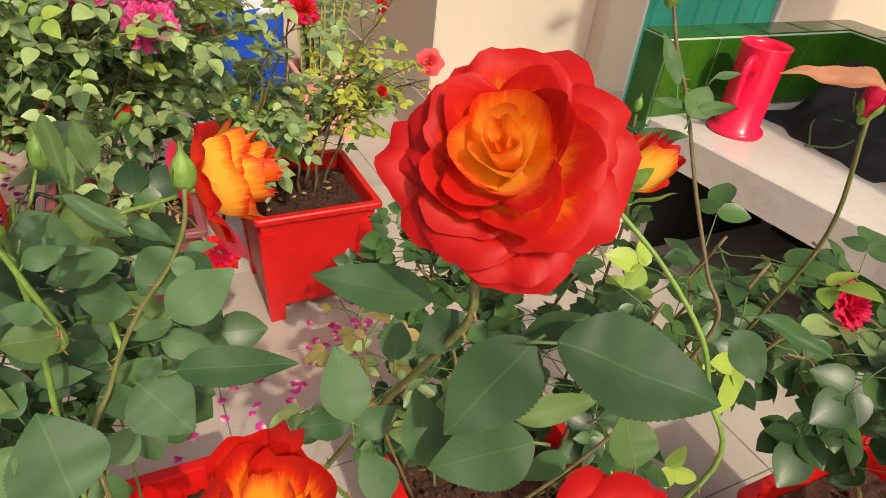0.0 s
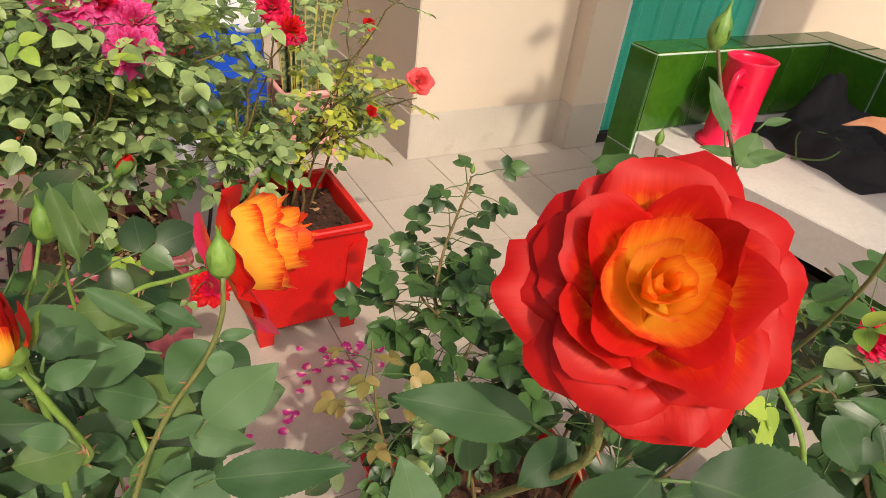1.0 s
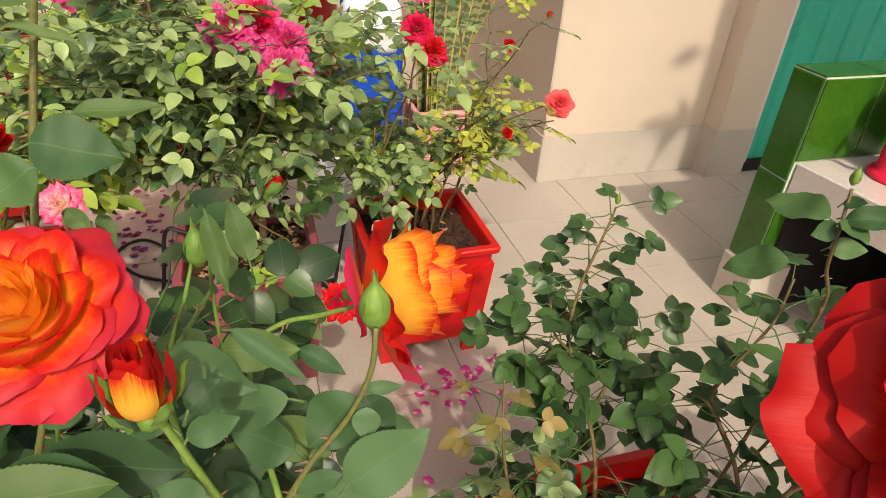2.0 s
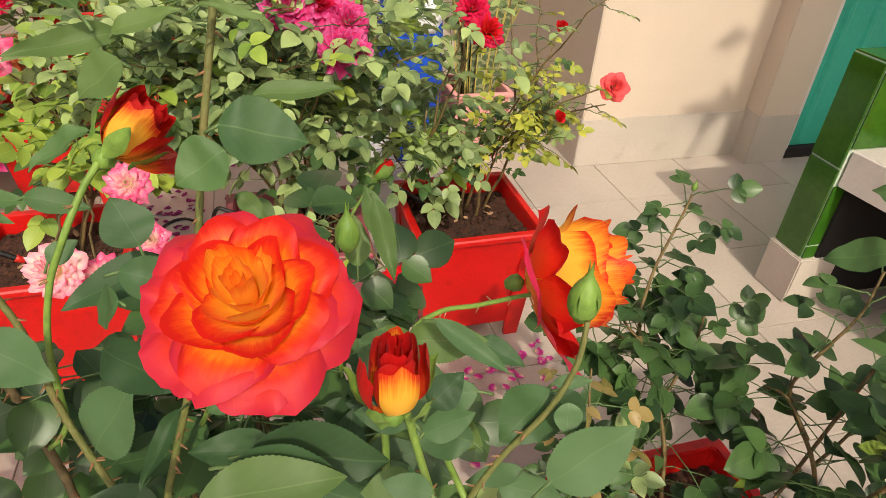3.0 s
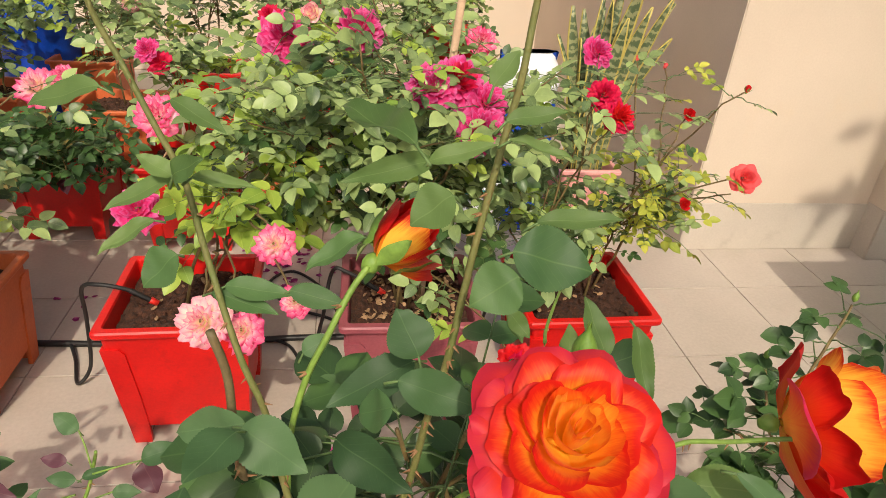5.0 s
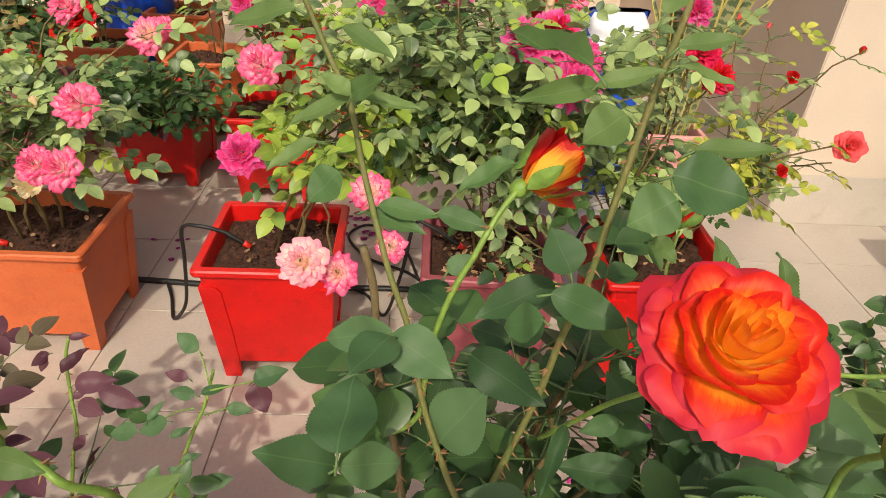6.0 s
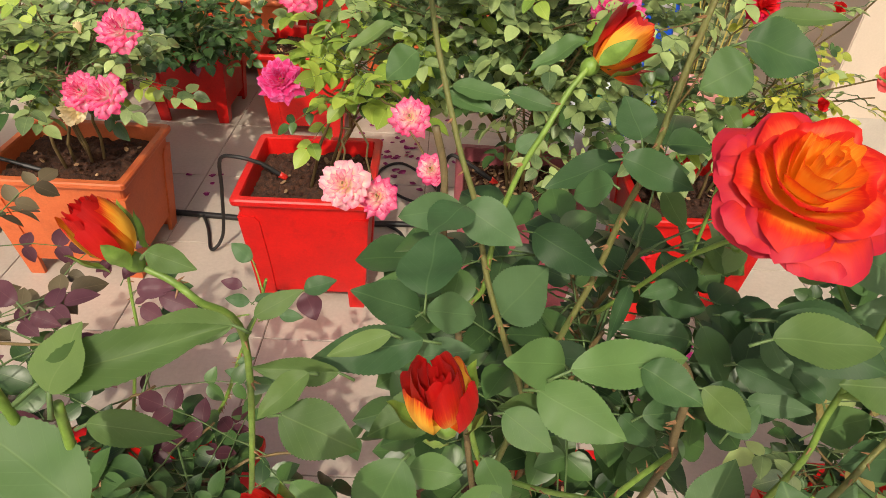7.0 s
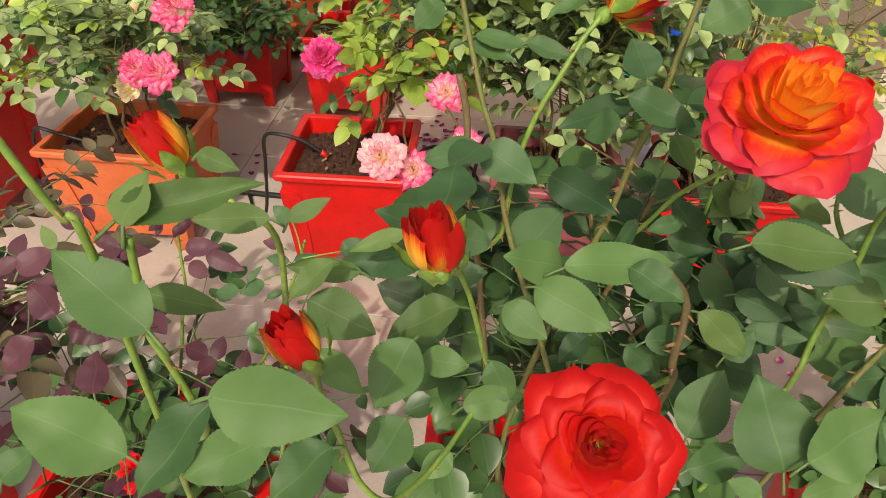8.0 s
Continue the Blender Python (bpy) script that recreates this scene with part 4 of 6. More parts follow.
def planter(place, material, label, turn=0.0, w=0.345, d=0.345, h=0.365, seed=1, soil_drop=0.045, chips=14):
    """A tapered square plastic planter: rim, body with raised panels, four corner legs, soil."""
    root = thing("planter", (place[0], place[1], place[2] if len(place) > 2 else 0.0), label, "planter", "planters", "", turn)
    hx, hy = w / 2, d / 2
    bx, by = hx * 0.80, hy * 0.80
    tx, ty = hx - 0.014, hy - 0.014
    z0, z1 = 0.055, h - 0.022
    shell = prism([square(bx, by, z0, 0.012), square(tx, ty, z1, 0.012), square(tx, ty, h - 0.004, 0.012), square(tx - 0.008, ty - 0.008, h - 0.004, 0.01),
                   square(tx - 0.014, ty - 0.014, h - soil_drop - 0.03, 0.01), square(bx - 0.012, by - 0.012, z0 + 0.012, 0.01)])
    part("body", shell, material, root)
    rim = prism([square(tx - 0.004, ty - 0.004, h - 0.018, 0.01), square(hx - 0.002, hy - 0.002, h - 0.018, 0.012), square(hx, hy, h - 0.014, 0.013), square(hx, hy, h - 0.004, 0.013), square(hx - 0.004, hy - 0.004, h, 0.012),
                 square(hx - 0.020, hy - 0.020, h, 0.010), square(hx - 0.022, hy - 0.022, h - 0.006, 0.010), square(tx - 0.004, ty - 0.004, h - 0.018, 0.010)], caps=(False, False))
    part("rim", rim, material, root)

    def at_height(z):
        f = (z - z0) / (z1 - z0)
        return bx + (tx - bx) * f, by + (ty - by) * f
    for sx in (-1, 1):
        for sy in (-1, 1):
            rings = []
            for z, ln in ((0.0, 0.040), (0.055, 0.046), (0.16, 0.050), (h - 0.07, 0.050), (h - 0.055, 0.040)):
                ex, ey = at_height(z)
                ex, ey = ex + 0.005, ey + 0.005
                ring = [(ex, ey), (ex - ln, ey), (ex - ln, ey - 0.012), (ex - 0.012, ey - 0.012), (ex - 0.012, ey - ln), (ex, ey - ln)]
                rings.append([(sx * x, sy * y, z) for x, y in ring])
            part("leg", prism(rings), material, root)
    part("soil", soil_bed(min(tx, ty) - 0.013 if w == d else min(tx, ty) - 0.013, h - soil_drop, seed), M_SOIL, root, "dark crumbly potting soil", True)
    if w != d:
        root.children[-1].scale = ((tx - 0.013) / (min(tx, ty) - 0.013), (ty - 0.013) / (min(tx, ty) - 0.013), 1)
    rng = random.Random(seed)
    bmc = bmesh.new()
    for _ in range(chips):
        x, y = rng.uniform(-1, 1) * (hx - 0.05), rng.uniform(-1, 1) * (hy - 0.05)
        m = pose(x, y, h - soil_drop + 0.008, rng.uniform(-40, 40), rng.uniform(-40, 40), rng.uniform(0, 360)) @ Matrix.Diagonal((rng.uniform(0.008, 0.020), rng.uniform(0.006, 0.014), rng.uniform(0.002, 0.005), 1))
        bmesh.ops.create_icosphere(bmc, subdivisions=1, radius=0.6, matrix=m)
    bmk = bmesh.new()
    for _ in range(230):
        x, y = rng.uniform(-1, 1) * (hx - 0.045), rng.uniform(-1, 1) * (hy - 0.045)
        k = rng.uniform(0.0015, 0.0060)
        m = pose(x, y, h - soil_drop + rng.uniform(-0.002, 0.010), rng.uniform(0, 180), 0, rng.uniform(0, 360)) @ Matrix.Diagonal((k, k * rng.uniform(0.6, 1), k * rng.uniform(0.5, 0.9), 1))
        bmesh.ops.create_icosphere(bmk, subdivisions=1, radius=1.0, matrix=m)
    crumbs = part("crumb", bmk, M_SOIL, root, "dark crumbs of soil")
    crumbs["kind"] = "stuff"
    ch = part("mulch", bmc, M_CHIP, root, "pale wood chips on the soil")
    ch["kind"] = "stuff"
    return root


planter((-0.775, -0.820), M_REDPOT, "red plastic planter with a flanged rim on the tiles", 0.5, seed=1)
planter((-1.225, -0.825), M_MAROON, "dusty maroon plastic planter with dry wood chips", -1.0, seed=2, chips=160)
planter((-1.772, -0.820), M_REDPOT, "red plastic planter with a drip tube over its rim", 1.0, seed=3, chips=12)
planter((-2.435, -0.738), M_ORPOT, "terracotta coloured plastic planter with four legs", 0.0, 0.40, 0.345, 0.335, 4, chips=10)
planter((-3.03, -0.69), M_REDPOT, "red plastic planter beside the terracotta one", 0.0, seed=5)
planter((-2.445, 0.24), M_REDPOT, "red plastic planter with four legs in the second row", 0.0, 0.345, 0.345, 0.34, 6)
planter((-1.965, 0.145), M_REDPOT, "red plastic planter behind the front row", 0.0, 0.345, 0.345, 0.345, 7)
planter((-1.60, 0.42), M_ORPOT, "terracotta plastic planter behind the magenta rose", 0.0, seed=8)
planter((-2.35, 0.72), M_ORPOT, "terracotta plastic planter in the back row", 0.0, 0.40, 0.345, 0.36, 9)
planter((-2.95, 0.25), M_MAROON, "dusty maroon plastic planter in the second row", 0.0, seed=10)
planter((-2.95, 0.85), M_ORPOT, "terracotta plastic planter by the rear wall", 0.0, seed=11)
planter((-3.6, 0.2), M_REDPOT, "red plastic planter at the row's far end", 0.0, seed=12)
planter((-1.62, 0.95), M_REDPOT, "red plastic planter in the third row", 0.0, seed=16)
planter((-1.1, 1.05), M_ORPOT, "terracotta plastic planter in the third row", 0.0, seed=11)
planter((-2.1, 1.35), M_REDPOT, "red plastic planter near the rear wall", 0.0, seed=21)
planter((-2.75, 1.5), M_ORPOT, "terracotta plastic planter near the drum", 0.0, seed=27)
planter((-1.45, 1.7), M_MAROON, "dusty maroon planter near the rear wall", 0.0, seed=14)
planter((-3.4, 1.2), M_REDPOT, "red plastic planter near the rear corner", 0.0, seed=34)
planter((-0.75, 1.75), M_ORPOT, "terracotta planter beside the round pot", 0.0, seed=7)
planter((-0.40, 0.24), M_PINKPOT, "pale pink plastic planter with a snake plant", 0.0, 0.26, 0.26, 0.30, 13)
planter((-0.74, -1.825), M_REDPOT, "red plastic planter in the row by the camera", 0.0, seed=14)
planter((-1.31, -1.82), M_REDPOT, "red plastic planter holding the orange roses", 0.0, seed=15)
planter((-1.865, -1.82), M_REDPOT, "red plastic planter with dense dark roses", 0.0, seed=16)
planter((-2.45, -1.82), M_REDPOT, "red plastic planter with maroon young leaves", 0.0, seed=17)
planter((-0.20, -2.2), M_REDPOT, "red plastic planter near the bench", 0.0, seed=18)

# ---- roses ----
rose_bush("grey-green rose bush with scarlet blooms in a red planter", (-0.82, -0.83, 0.325), (-0.90, -0.76, 0.57), (0.17, 0.20, 0.17), 21, M_LEAF, 10, 16, 0.042, low=0.40, blooms=[((-1.02, -0.56, 0.60), 0.018, [P_SCAR]), ((-0.79, -0.918, 0.861), 0.034, [P_SCAR, P_CRIM], dict(openness=0.9)), ((-0.81, -0.85, 0.89), 0.032, [P_CRIM], dict(openness=1.1)), ((-0.739, -0.6, 0.931), 0.036, [P_MAG])])
rose_bush("spreading rose bush with yellow-green leaves and coral blooms", (-0.74, -0.80, 0.325), (-0.58, -0.82, 0.62), (0.18, 0.15, 0.18), 27, M_LEAF_LIME, 8, 15, 0.030, low=0.40, spread=0.04, extra=M_LEAF, young=0.35, blooms=[((-0.493, -0.973, 0.742), 0.031, [P_CORAL], dict(axis=(-0.3, -0.8, 0.5))), ((-0.605, -0.944, 0.661), 0.016, [P_SCAR], dict(openness=0.6)), ((-0.531, -0.732, 0.807), 0.020, [P_SCAR], dict(openness=0.6)),
           ((-0.549, -0.965, 0.933), 0.009, [P_SCAR], dict(openness=0.1, axis=(0.2, 0, 1), sepals=True)), ((-0.59, -0.5, 0.886), 0.010, [P_CORAL], dict(openness=0.1, axis=(0.2, 0, 1))), ((-0.505, -0.5, 0.867), 0.010, [P_CORAL], dict(openness=0.1, axis=(0.2, 0, 1)))])
rose_bush("large rose bush with magenta blooms in a maroon planter", (-1.225, -0.82, 0.325), (-1.27, -0.75, 0.77), (0.42, 0.36, 0.33), 22, M_LEAF, 27, 21, 0.040, low=0.45, young=0.08, blooms=[((-1.213, -0.99, 0.935), 0.042, [P_MAG]), ((-1.154, -0.97, 0.94), 0.046, [P_CRIM, P_MAG]), ((-1.10, -0.99, 0.905), 0.038, [P_MAG]), ((-1.118, -1.03, 0.865), 0.044, [P_MAG]),
           ((-1.515, -0.7, 0.962), 0.050, [P_MAG]), ((-1.345, -0.7, 0.982), 0.048, [P_MAG]), ((-1.452, -0.7, 1.005), 0.026, [P_PALE], dict(openness=0.5)), ((-0.986, -0.3, 0.885), 0.04, [P_PINK]), ((-1.066, -1.31, 0.51), 0.034, [P_CRIM, P_SCAR], dict(axis=(0, -0.6, 0.4)))])
rose_bush("rose bush with pink and magenta blooms in a red planter", (-1.76, -0.80, 0.325), (-1.56, -0.78, 0.68), (0.22, 0.20, 0.17), 23, M_LEAF_LIGHT, 9, 11, 0.050, low=0.55, bloom_leaf=0.04, blooms=[((-1.759, -1.085, 0.717), 0.038, [P_MAG], dict(openness=0.9)), ((-1.497, -1.24, 0.727), 0.030, [P_PALE, P_PINK]), ((-1.603, -1.346, 0.648), 0.036, [P_PALE]), ((-1.548, -1.32, 0.61), 0.031, [P_PALE, P_PINK]),
           ((-1.455, -1.37, 0.70), 0.022, [P_PALE, P_PINK]), ((-1.609, -0.6, 0.686), 0.042, [P_CRIM]), ((-1.752, -0.9, 0.835), 0.040, [P_PINK])])
rose_bush("rose bush with pink and cream blooms in a terracotta planter", (-2.42, -0.75, 0.30), (-2.48, -0.74, 0.58), (0.31, 0.26, 0.22), 24, M_LEAF, 15, 14, 0.044, low=0.4, blooms=[((-2.102, -0.988, 0.765), 0.040, [P_PINK]), ((-2.150, -1.03, 0.640), 0.038, [P_PINK]), ((-2.200, -1.02, 0.640), 0.036, [P_PINK]), ((-2.289, -0.93, 0.556), 0.034, [P_CREAM]), ((-2.185, -0.981, 0.751), 0.014, [P_CREAM], dict(openness=0.15, axis=(0, 0, 1), sepals=True)), ((-2.056, -0.7, 0.828), 0.040, [P_PALE, P_PINK]),
           ((-2.284, -0.6, 0.862), 0.040, [P_PINK]), ((-2.253, -0.6, 0.837), 0.036, [P_SCAR])])
for k, (x, y, z, kinds) in enumerate(((-2.44, 0.24, 0.52, 0), (-1.965, 0.17, 0.55, 1), (-1.60, 0.42, 0.62, 2), (-2.35, 0.76, 0.66, 3), (-2.95, 0.25, 0.6, 1), (-2.95, 0.85, 0.68, 0), (-3.6, 0.2, 0.6, 3), (-3.02, -0.69, 0.6, 0),
                                      (-1.62, 0.95, 0.72, 1), (-1.1, 1.05, 0.7, 2), (-2.1, 1.35, 0.8, 0), (-2.75, 1.5, 0.8, 1), (-1.45, 1.7, 0.85, 3), (-3.4, 1.2, 0.75, 2), (-0.75, 1.75, 0.8, 0))):
    some = [((x + 0.12 * math.cos(k * 2.1 + j * 2.4), y - 0.16, z + 0.12 + 0.1 * math.sin(k + j * 1.7)), 0.036, [[P_PINK], [P_MAG], [P_CRIM], [P_CREAM, P_PALE]][(kinds + j) % 4]) for j in range(2 if k % 3 else 1)]
    rose_bush(("potted rose bush with pink blooms in the back rows", "potted rose bush with magenta blooms in the back rows", "potted rose bush with crimson blooms in the back rows", "potted rose bush with cream blooms in the back rows")[kinds],
              (x, y, 0.31), (x, y - (0.24 if k == 0 else 0.0), z + (-0.13 if k == 0 else 0.08)), (0.30, 0.22, 0.13) if k == 0 else (0.30, 0.26, 0.24), 40 + k, M_LEAF_DARK if k in (0, 4) else M_LEAF if k % 2 or k > 5 else M_LEAF_LIGHT, (19, 5, 12, 6)[k] if k < 4 else 12, 13, 0.044 if k == 0 else 0.050, some, extra=M_LEAF_COPPER if k in (0, 4) else None, low=(0.30, 0.62, 0.45, 0.66)[k] if k < 4 else 0.25)
rose_bush("dark drooping rose shoots over the rim of a red planter", (-2.44, 0.16, 0.31), (-2.42, -0.03, 0.33), (0.24, 0.07, 0.10), 58, M_LEAF_DARK, 9, 15, 0.044, extra=M_LEAF_MAROON, low=0.4)
slim_bush = cane_rose("slim rose bush with dark round leaves in a red planter", (-0.76, -1.80, 0.325), [
    [(-0.76, -1.80, 0.32), (-0.78, -1.78, 0.44), (-0.785, -1.754, 0.528), (-0.782, -1.684, 0.596), (-0.789, -1.639, 0.646), (-0.764, -1.604, 0.706), (-0.740, -1.588, 0.751), (-0.717, -1.575, 0.796), (-0.709, -1.569, 0.815)],
    [(-0.784, -1.70, 0.58), (-0.790, -1.661, 0.626), (-0.806, -1.626, 0.646), (-0.804, -1.598, 0.678), (-0.800, -1.565, 0.721)],
    [(-0.786, -1.66, 0.62), (-0.83, -1.62, 0.63), (-0.875, -1.585, 0.63)],
    [(-0.784, -1.72, 0.56), (-0.75, -1.70, 0.60), (-0.72, -1.68, 0.65), (-0.705, -1.66, 0.70)]], M_LEAF_DARK, 0.036, 0.009, 61, start=0.26, tip_mat=M_LEAF_DARK)
green_bud(slim_bush, (-0.708, -1.568, 0.822), (0.05, 0, 1), 0.0055)
green_bud(slim_bush, (-0.800, -1.564, 0.726), (0, 0, 1), 0.0055)
cane_rose("dark glossy rose with a cut cane in the same planter", (-0.66, -1.88, 0.325), [
    [(-0.66, -1.88, 0.32), (-0.642, -1.880, 0.50), (-0.645, -1.860, 0.575), (-0.656, -1.797, 0.636), (-0.640, -1.788, 0.676), (-0.620, -1.789, 0.716), (-0.599, -1.790, 0.762), (-0.584, -1.780, 0.816)],
    [(-0.648, -1.84, 0.60), (-0.665, -1.80, 0.64), (-0.676, -1.772, 0.635)],
    [(-0.645, -1.86, 0.57), (-0.60, -1.85, 0.60), (-0.56, -1.84, 0.65)]], M_LEAF_DARK, 0.044, 0.014, 64, start=0.32)
cane_rose("young rose with yellow-green and coppery leaves", (-0.87, -1.82, 0.325), [
    [(-0.87, -1.82, 0.32), (-0.94, -1.835, 0.54), (-0.968, -1.832, 0.655), (-0.973, -1.825, 0.706), (-0.970, -1.808, 0.738), (-0.968, -1.800, 0.757)],
    [(-0.95, -1.835, 0.59), (-0.99, -1.83, 0.62), (-1.01, -1.82, 0.64)]], M_LEAF, 0.030, 0.013, 65, start=0.62, shape=LOW_LEAF, tip_mat=M_LEAF_COPPER, r0=0.0024)
rose_bush("low rose shoots with small dark leaves", (-0.80, -1.76, 0.325), (-0.84, -1.74, 0.44), (0.10, 0.08, 0.07), 69, M_LEAF_DARK, 6, 16, 0.026, spread=0.02, count=3, extra=M_LEAF_DARK, shape=ROUND_LEAF)
bench_shoot = thing("rose_bush", (-0.70, -1.84, 0.325), "single rose shoot with a slim green bud", "rose bush", "potted roses")
rose_bush("rose bush with dense dark leaves in a red planter", (-1.865, -1.82, 0.325), (-1.80, -1.84, 0.52), (0.22, 0.16, 0.14), 62, M_LEAF_DARK, 9, 12, 0.040, [((-1.80, -1.93, 0.55), 0.02, [P_SCAR])], extra=M_LEAF_MAROON)
rose_bush("rose bush with maroon young leaves in a red planter", (-2.40, -1.80, 0.325), (-2.02, -1.72, 0.64), (0.20, 0.14, 0.14), 63, M_LEAF_BRONZE, 8, 10, 0.044, extra=M_LEAF_MAROON, young=0.3)
rose_bush("rose bush with dark leaves and a crimson bloom near the bench", (-0.22, -2.18, 0.325), (-0.42, -2.02, 0.74), (0.16, 0.14, 0.16), 66, M_LEAF_DARK, 7, 13, 0.050, [((-0.449, -2.07, 0.822), 0.026, [P_CRIM])], spread=0.025, count=3, extra=M_LEAF, shape=ROUND_LEAF)
rose_bush("rose bush with mottled yellow-green leaves", (-0.62, -1.86, 0.325), (-0.66, -2.04, 0.84), (0.11, 0.08, 0.12), 67, M_LEAF_DARK, 4, 10, 0.040, count=3, extra=M_LEAF_LIGHT, spread=0.03, young=0.35)
rose_bush("dense dark lower leaves of the orange roses", (-1.33, -1.80, 0.325), (-1.31, -1.89, 0.87), (0.065, 0.06, 0.10), 68, M_LEAF_DARK, 6, 13, 0.042, low=0.5, spread=0.04, extra=M_LEAF_DARK, shape=ROUND_LEAF)

BASE = Vector((-1.31, -1.79, 0.325))
near_bush = thing("rose_bush", BASE, "tall thorny rose bush with orange and yellow blooms", "rose bush", "potted roses")
front_bush = thing("rose_bush", BASE + Vector((0.06, -0.04, 0)), "rose bush with a large red bloom and broad leaves", "rose bush", "potted roses")
side_bush = thing("rose_bush", (-1.80, -1.86, 0.325), "rose bush with red buds and dusty green leaves", "rose bush", "potted roses")
tall_bush = thing("rose_bush", (-0.70, -1.83, 0.325), "tall rose shoot with a closed green bud", "rose bush", "potted roses")
maroon_bush = thing("rose_bush", (-1.92, -1.80, 0.325), "young rose with broad maroon leaves", "rose bush", "potted roses")


FULL_ORANGE = [(1, 1.16, -0.32, 0.46, 0.5, P_OR_OUT, -78), (1, 1.10, -0.16, 0.52, 0.5, P_OR_OUT, 4), (1, 1.04, -0.22, 0.50, 0.6, P_OR_OUT, -132), (1, 1.02, -0.10, 0.42, 0.6, P_OR_OUT, 160), *full_layers(P_OR_OUT, P_OR_MID, P_OR_IN, P_HEART, 0.7), (1, 0.34, 0.52, 0.62, 0.4, P_HEART, -70), (1, 0.26, 0.56, 0.70, 0.5, P_HEART, 30), (1, 0.30, 0.50, 0.60, 0.4, P_HEART, 140)]
FULL_RED = [(1, 1.14, -0.20, 0.46, 0.6, P_RED_OUT, -72), (1, 1.10, -0.16, 0.42, 0.6, P_RED_OUT, 196), *full_layers(P_RED_OUT, P_RED_IN, P_OR_IN, P_HEART, 0.9)]
PLAIN_RED = [*full_layers(P_BRIGHT, P_BRIGHT, P_BRIGHT, P_BRIGHT, 0.55), (3, 0.20, 0.30, 0.8, 0.3, P_BRIGHT), (3, 0.12, 0.32, 0.8, 0.3, P_BRIGHT), (2, 0.06, 0.34, 1.0, 0.2, P_OR_MID)]
HALF_OPEN = [(1, 1.00, -0.62, 0.75, 0.3, P_PINKISH, 142), (1, 1.30, 0.00, 0.46, 0.5, P_PINKISH, -108), (1, 0.92, 0.06, 0.50, 0.7, P_BRIGHT, 114), (1, 0.92, 0.08, 0.52, 0.7, P_BRIGHT, 168), (1, 1.00, 0.02, 0.50, 0.9, P_BRIGHT, -142), (1, 0.86, 0.15, 0.6, 1.0, P_RED_OUT, 30), (1, 0.84, 0.10, 0.6, 1.0, P_RED_OUT, -40),
             (3, 0.74, 0.44, 1.00, 0.75, P_YEL_IN, 160), (3, 0.64, 0.58, 1.05, 0.7, P_YEL_IN, 225), (3, 0.52, 0.70, 1.15, 0.6, P_YEL_IN, 180), (3, 0.40, 0.79, 1.15, 0.5, P_YEL_IN), (3, 0.25, 0.84, 1.15, 0.3, P_OR_IN), (2, 0.11, 0.86, 1.2, 0.0, P_OR_IN)]
OPENING = [(1, 0.74, 0.62, 0.70, 0.8, P_RED_IN, -48), (1, 0.70, 0.74, 0.70, 0.8, P_RED_IN, 14), (3, 0.48, 1.00, 1.20, 0.25, P_YEL_IN, 170), (3, 0.42, 1.06, 1.20, 0.3, P_RED_IN), (3, 0.30, 1.10, 1.25, 0.3, P_RED_OUT), (2, 0.15, 1.10, 1.3, 0.1, P_RED_OUT)]
FLAMED_BUD = [(2, 0.56, 1.10, 0.62, 0.35, P_RED_OUT, 10), (1, 0.50, 1.12, 0.75, 0.2, P_YEL_IN, -90), (1, 0.50, 1.12, 0.75, 0.2, P_YEL_IN, 90), (3, 0.40, 1.22, 1.1, 0.15, P_BUD), (3, 0.28, 1.28, 1.2, 0.1, P_RED_OUT), (2, 0.14, 1.28, 1.3, 0.0, P_RED_OUT)]
YELLOW_BUD = [(1, 0.70, 0.90, 0.72, 0.5, P_RED_OUT, 84), (1, 1.12, 0.40, 0.66, 0.8, P_RED_IN, -80), (1, 0.96, 0.74, 0.60, 0.8, P_RED_IN, -112), (1, 0.80, 0.86, 0.66, 0.6, P_RED_IN, -10), (1, 0.56, 0.92, 0.90, 0.15, P_YEL_IN, 165), (1, 0.64, 0.84, 0.60, 0.6, P_RED_IN, -135),
              (3, 0.50, 1.02, 1.10, 0.2, P_RED_IN), (3, 0.32, 1.08, 1.20, 0.2, P_RED_OUT), (2, 0.16, 1.08, 1.3, 0.1, P_RED_OUT)]
rose("bloom", near_bush, (-1.290, -2.039, 1.0995), (-0.08, -0.47, 0.88), 0.0325, FULL_ORANGE, 3)
rose("bloom", front_bush, (-1.0843, -2.2148, 1.1660), (-0.53, -0.54, 0.65), 0.0338, FULL_RED, 4)
rose("bloom", near_bush, (-1.134, -1.986, 1.045), (0.95, -0.14, 0.18), 0.0370, HALF_OPEN, 5, depth=0.6, sepals=False)
rose("bloom", side_bush, (-1.381, -2.180, 1.035), (-0.06, -0.55, 0.83), 0.0252, PLAIN_RED, 6, depth=0.25)
rose("bud", near_bush, (-1.247, -2.085, 1.088), (0.0, -0.05, 1), 0.0165, FLAMED_BUD, 7, depth=0.5)
rose("bud", near_bush, (-1.345, -1.897, 1.0945), (0.72, 0.10, 0.64), 0.0225, YELLOW_BUD, 8, depth=0.5)
rose("bud", side_bush, (-1.573, -2.056, 1.060), (-0.42, -0.10, 0.9), 0.0175, FLAMED_BUD, 9, depth=0.5)
rose("bud", side_bush, (-1.438, -2.160, 1.095), (-0.15, -0.15, 1), 0.0135, FLAMED_BUD, 10, depth=0.5)
rose("bud", side_bush, (-1.475, -2.184, 1.074), (-0.35, -0.10, 0.93), 0.0118, FLAMED_BUD, 11, depth=0.5)
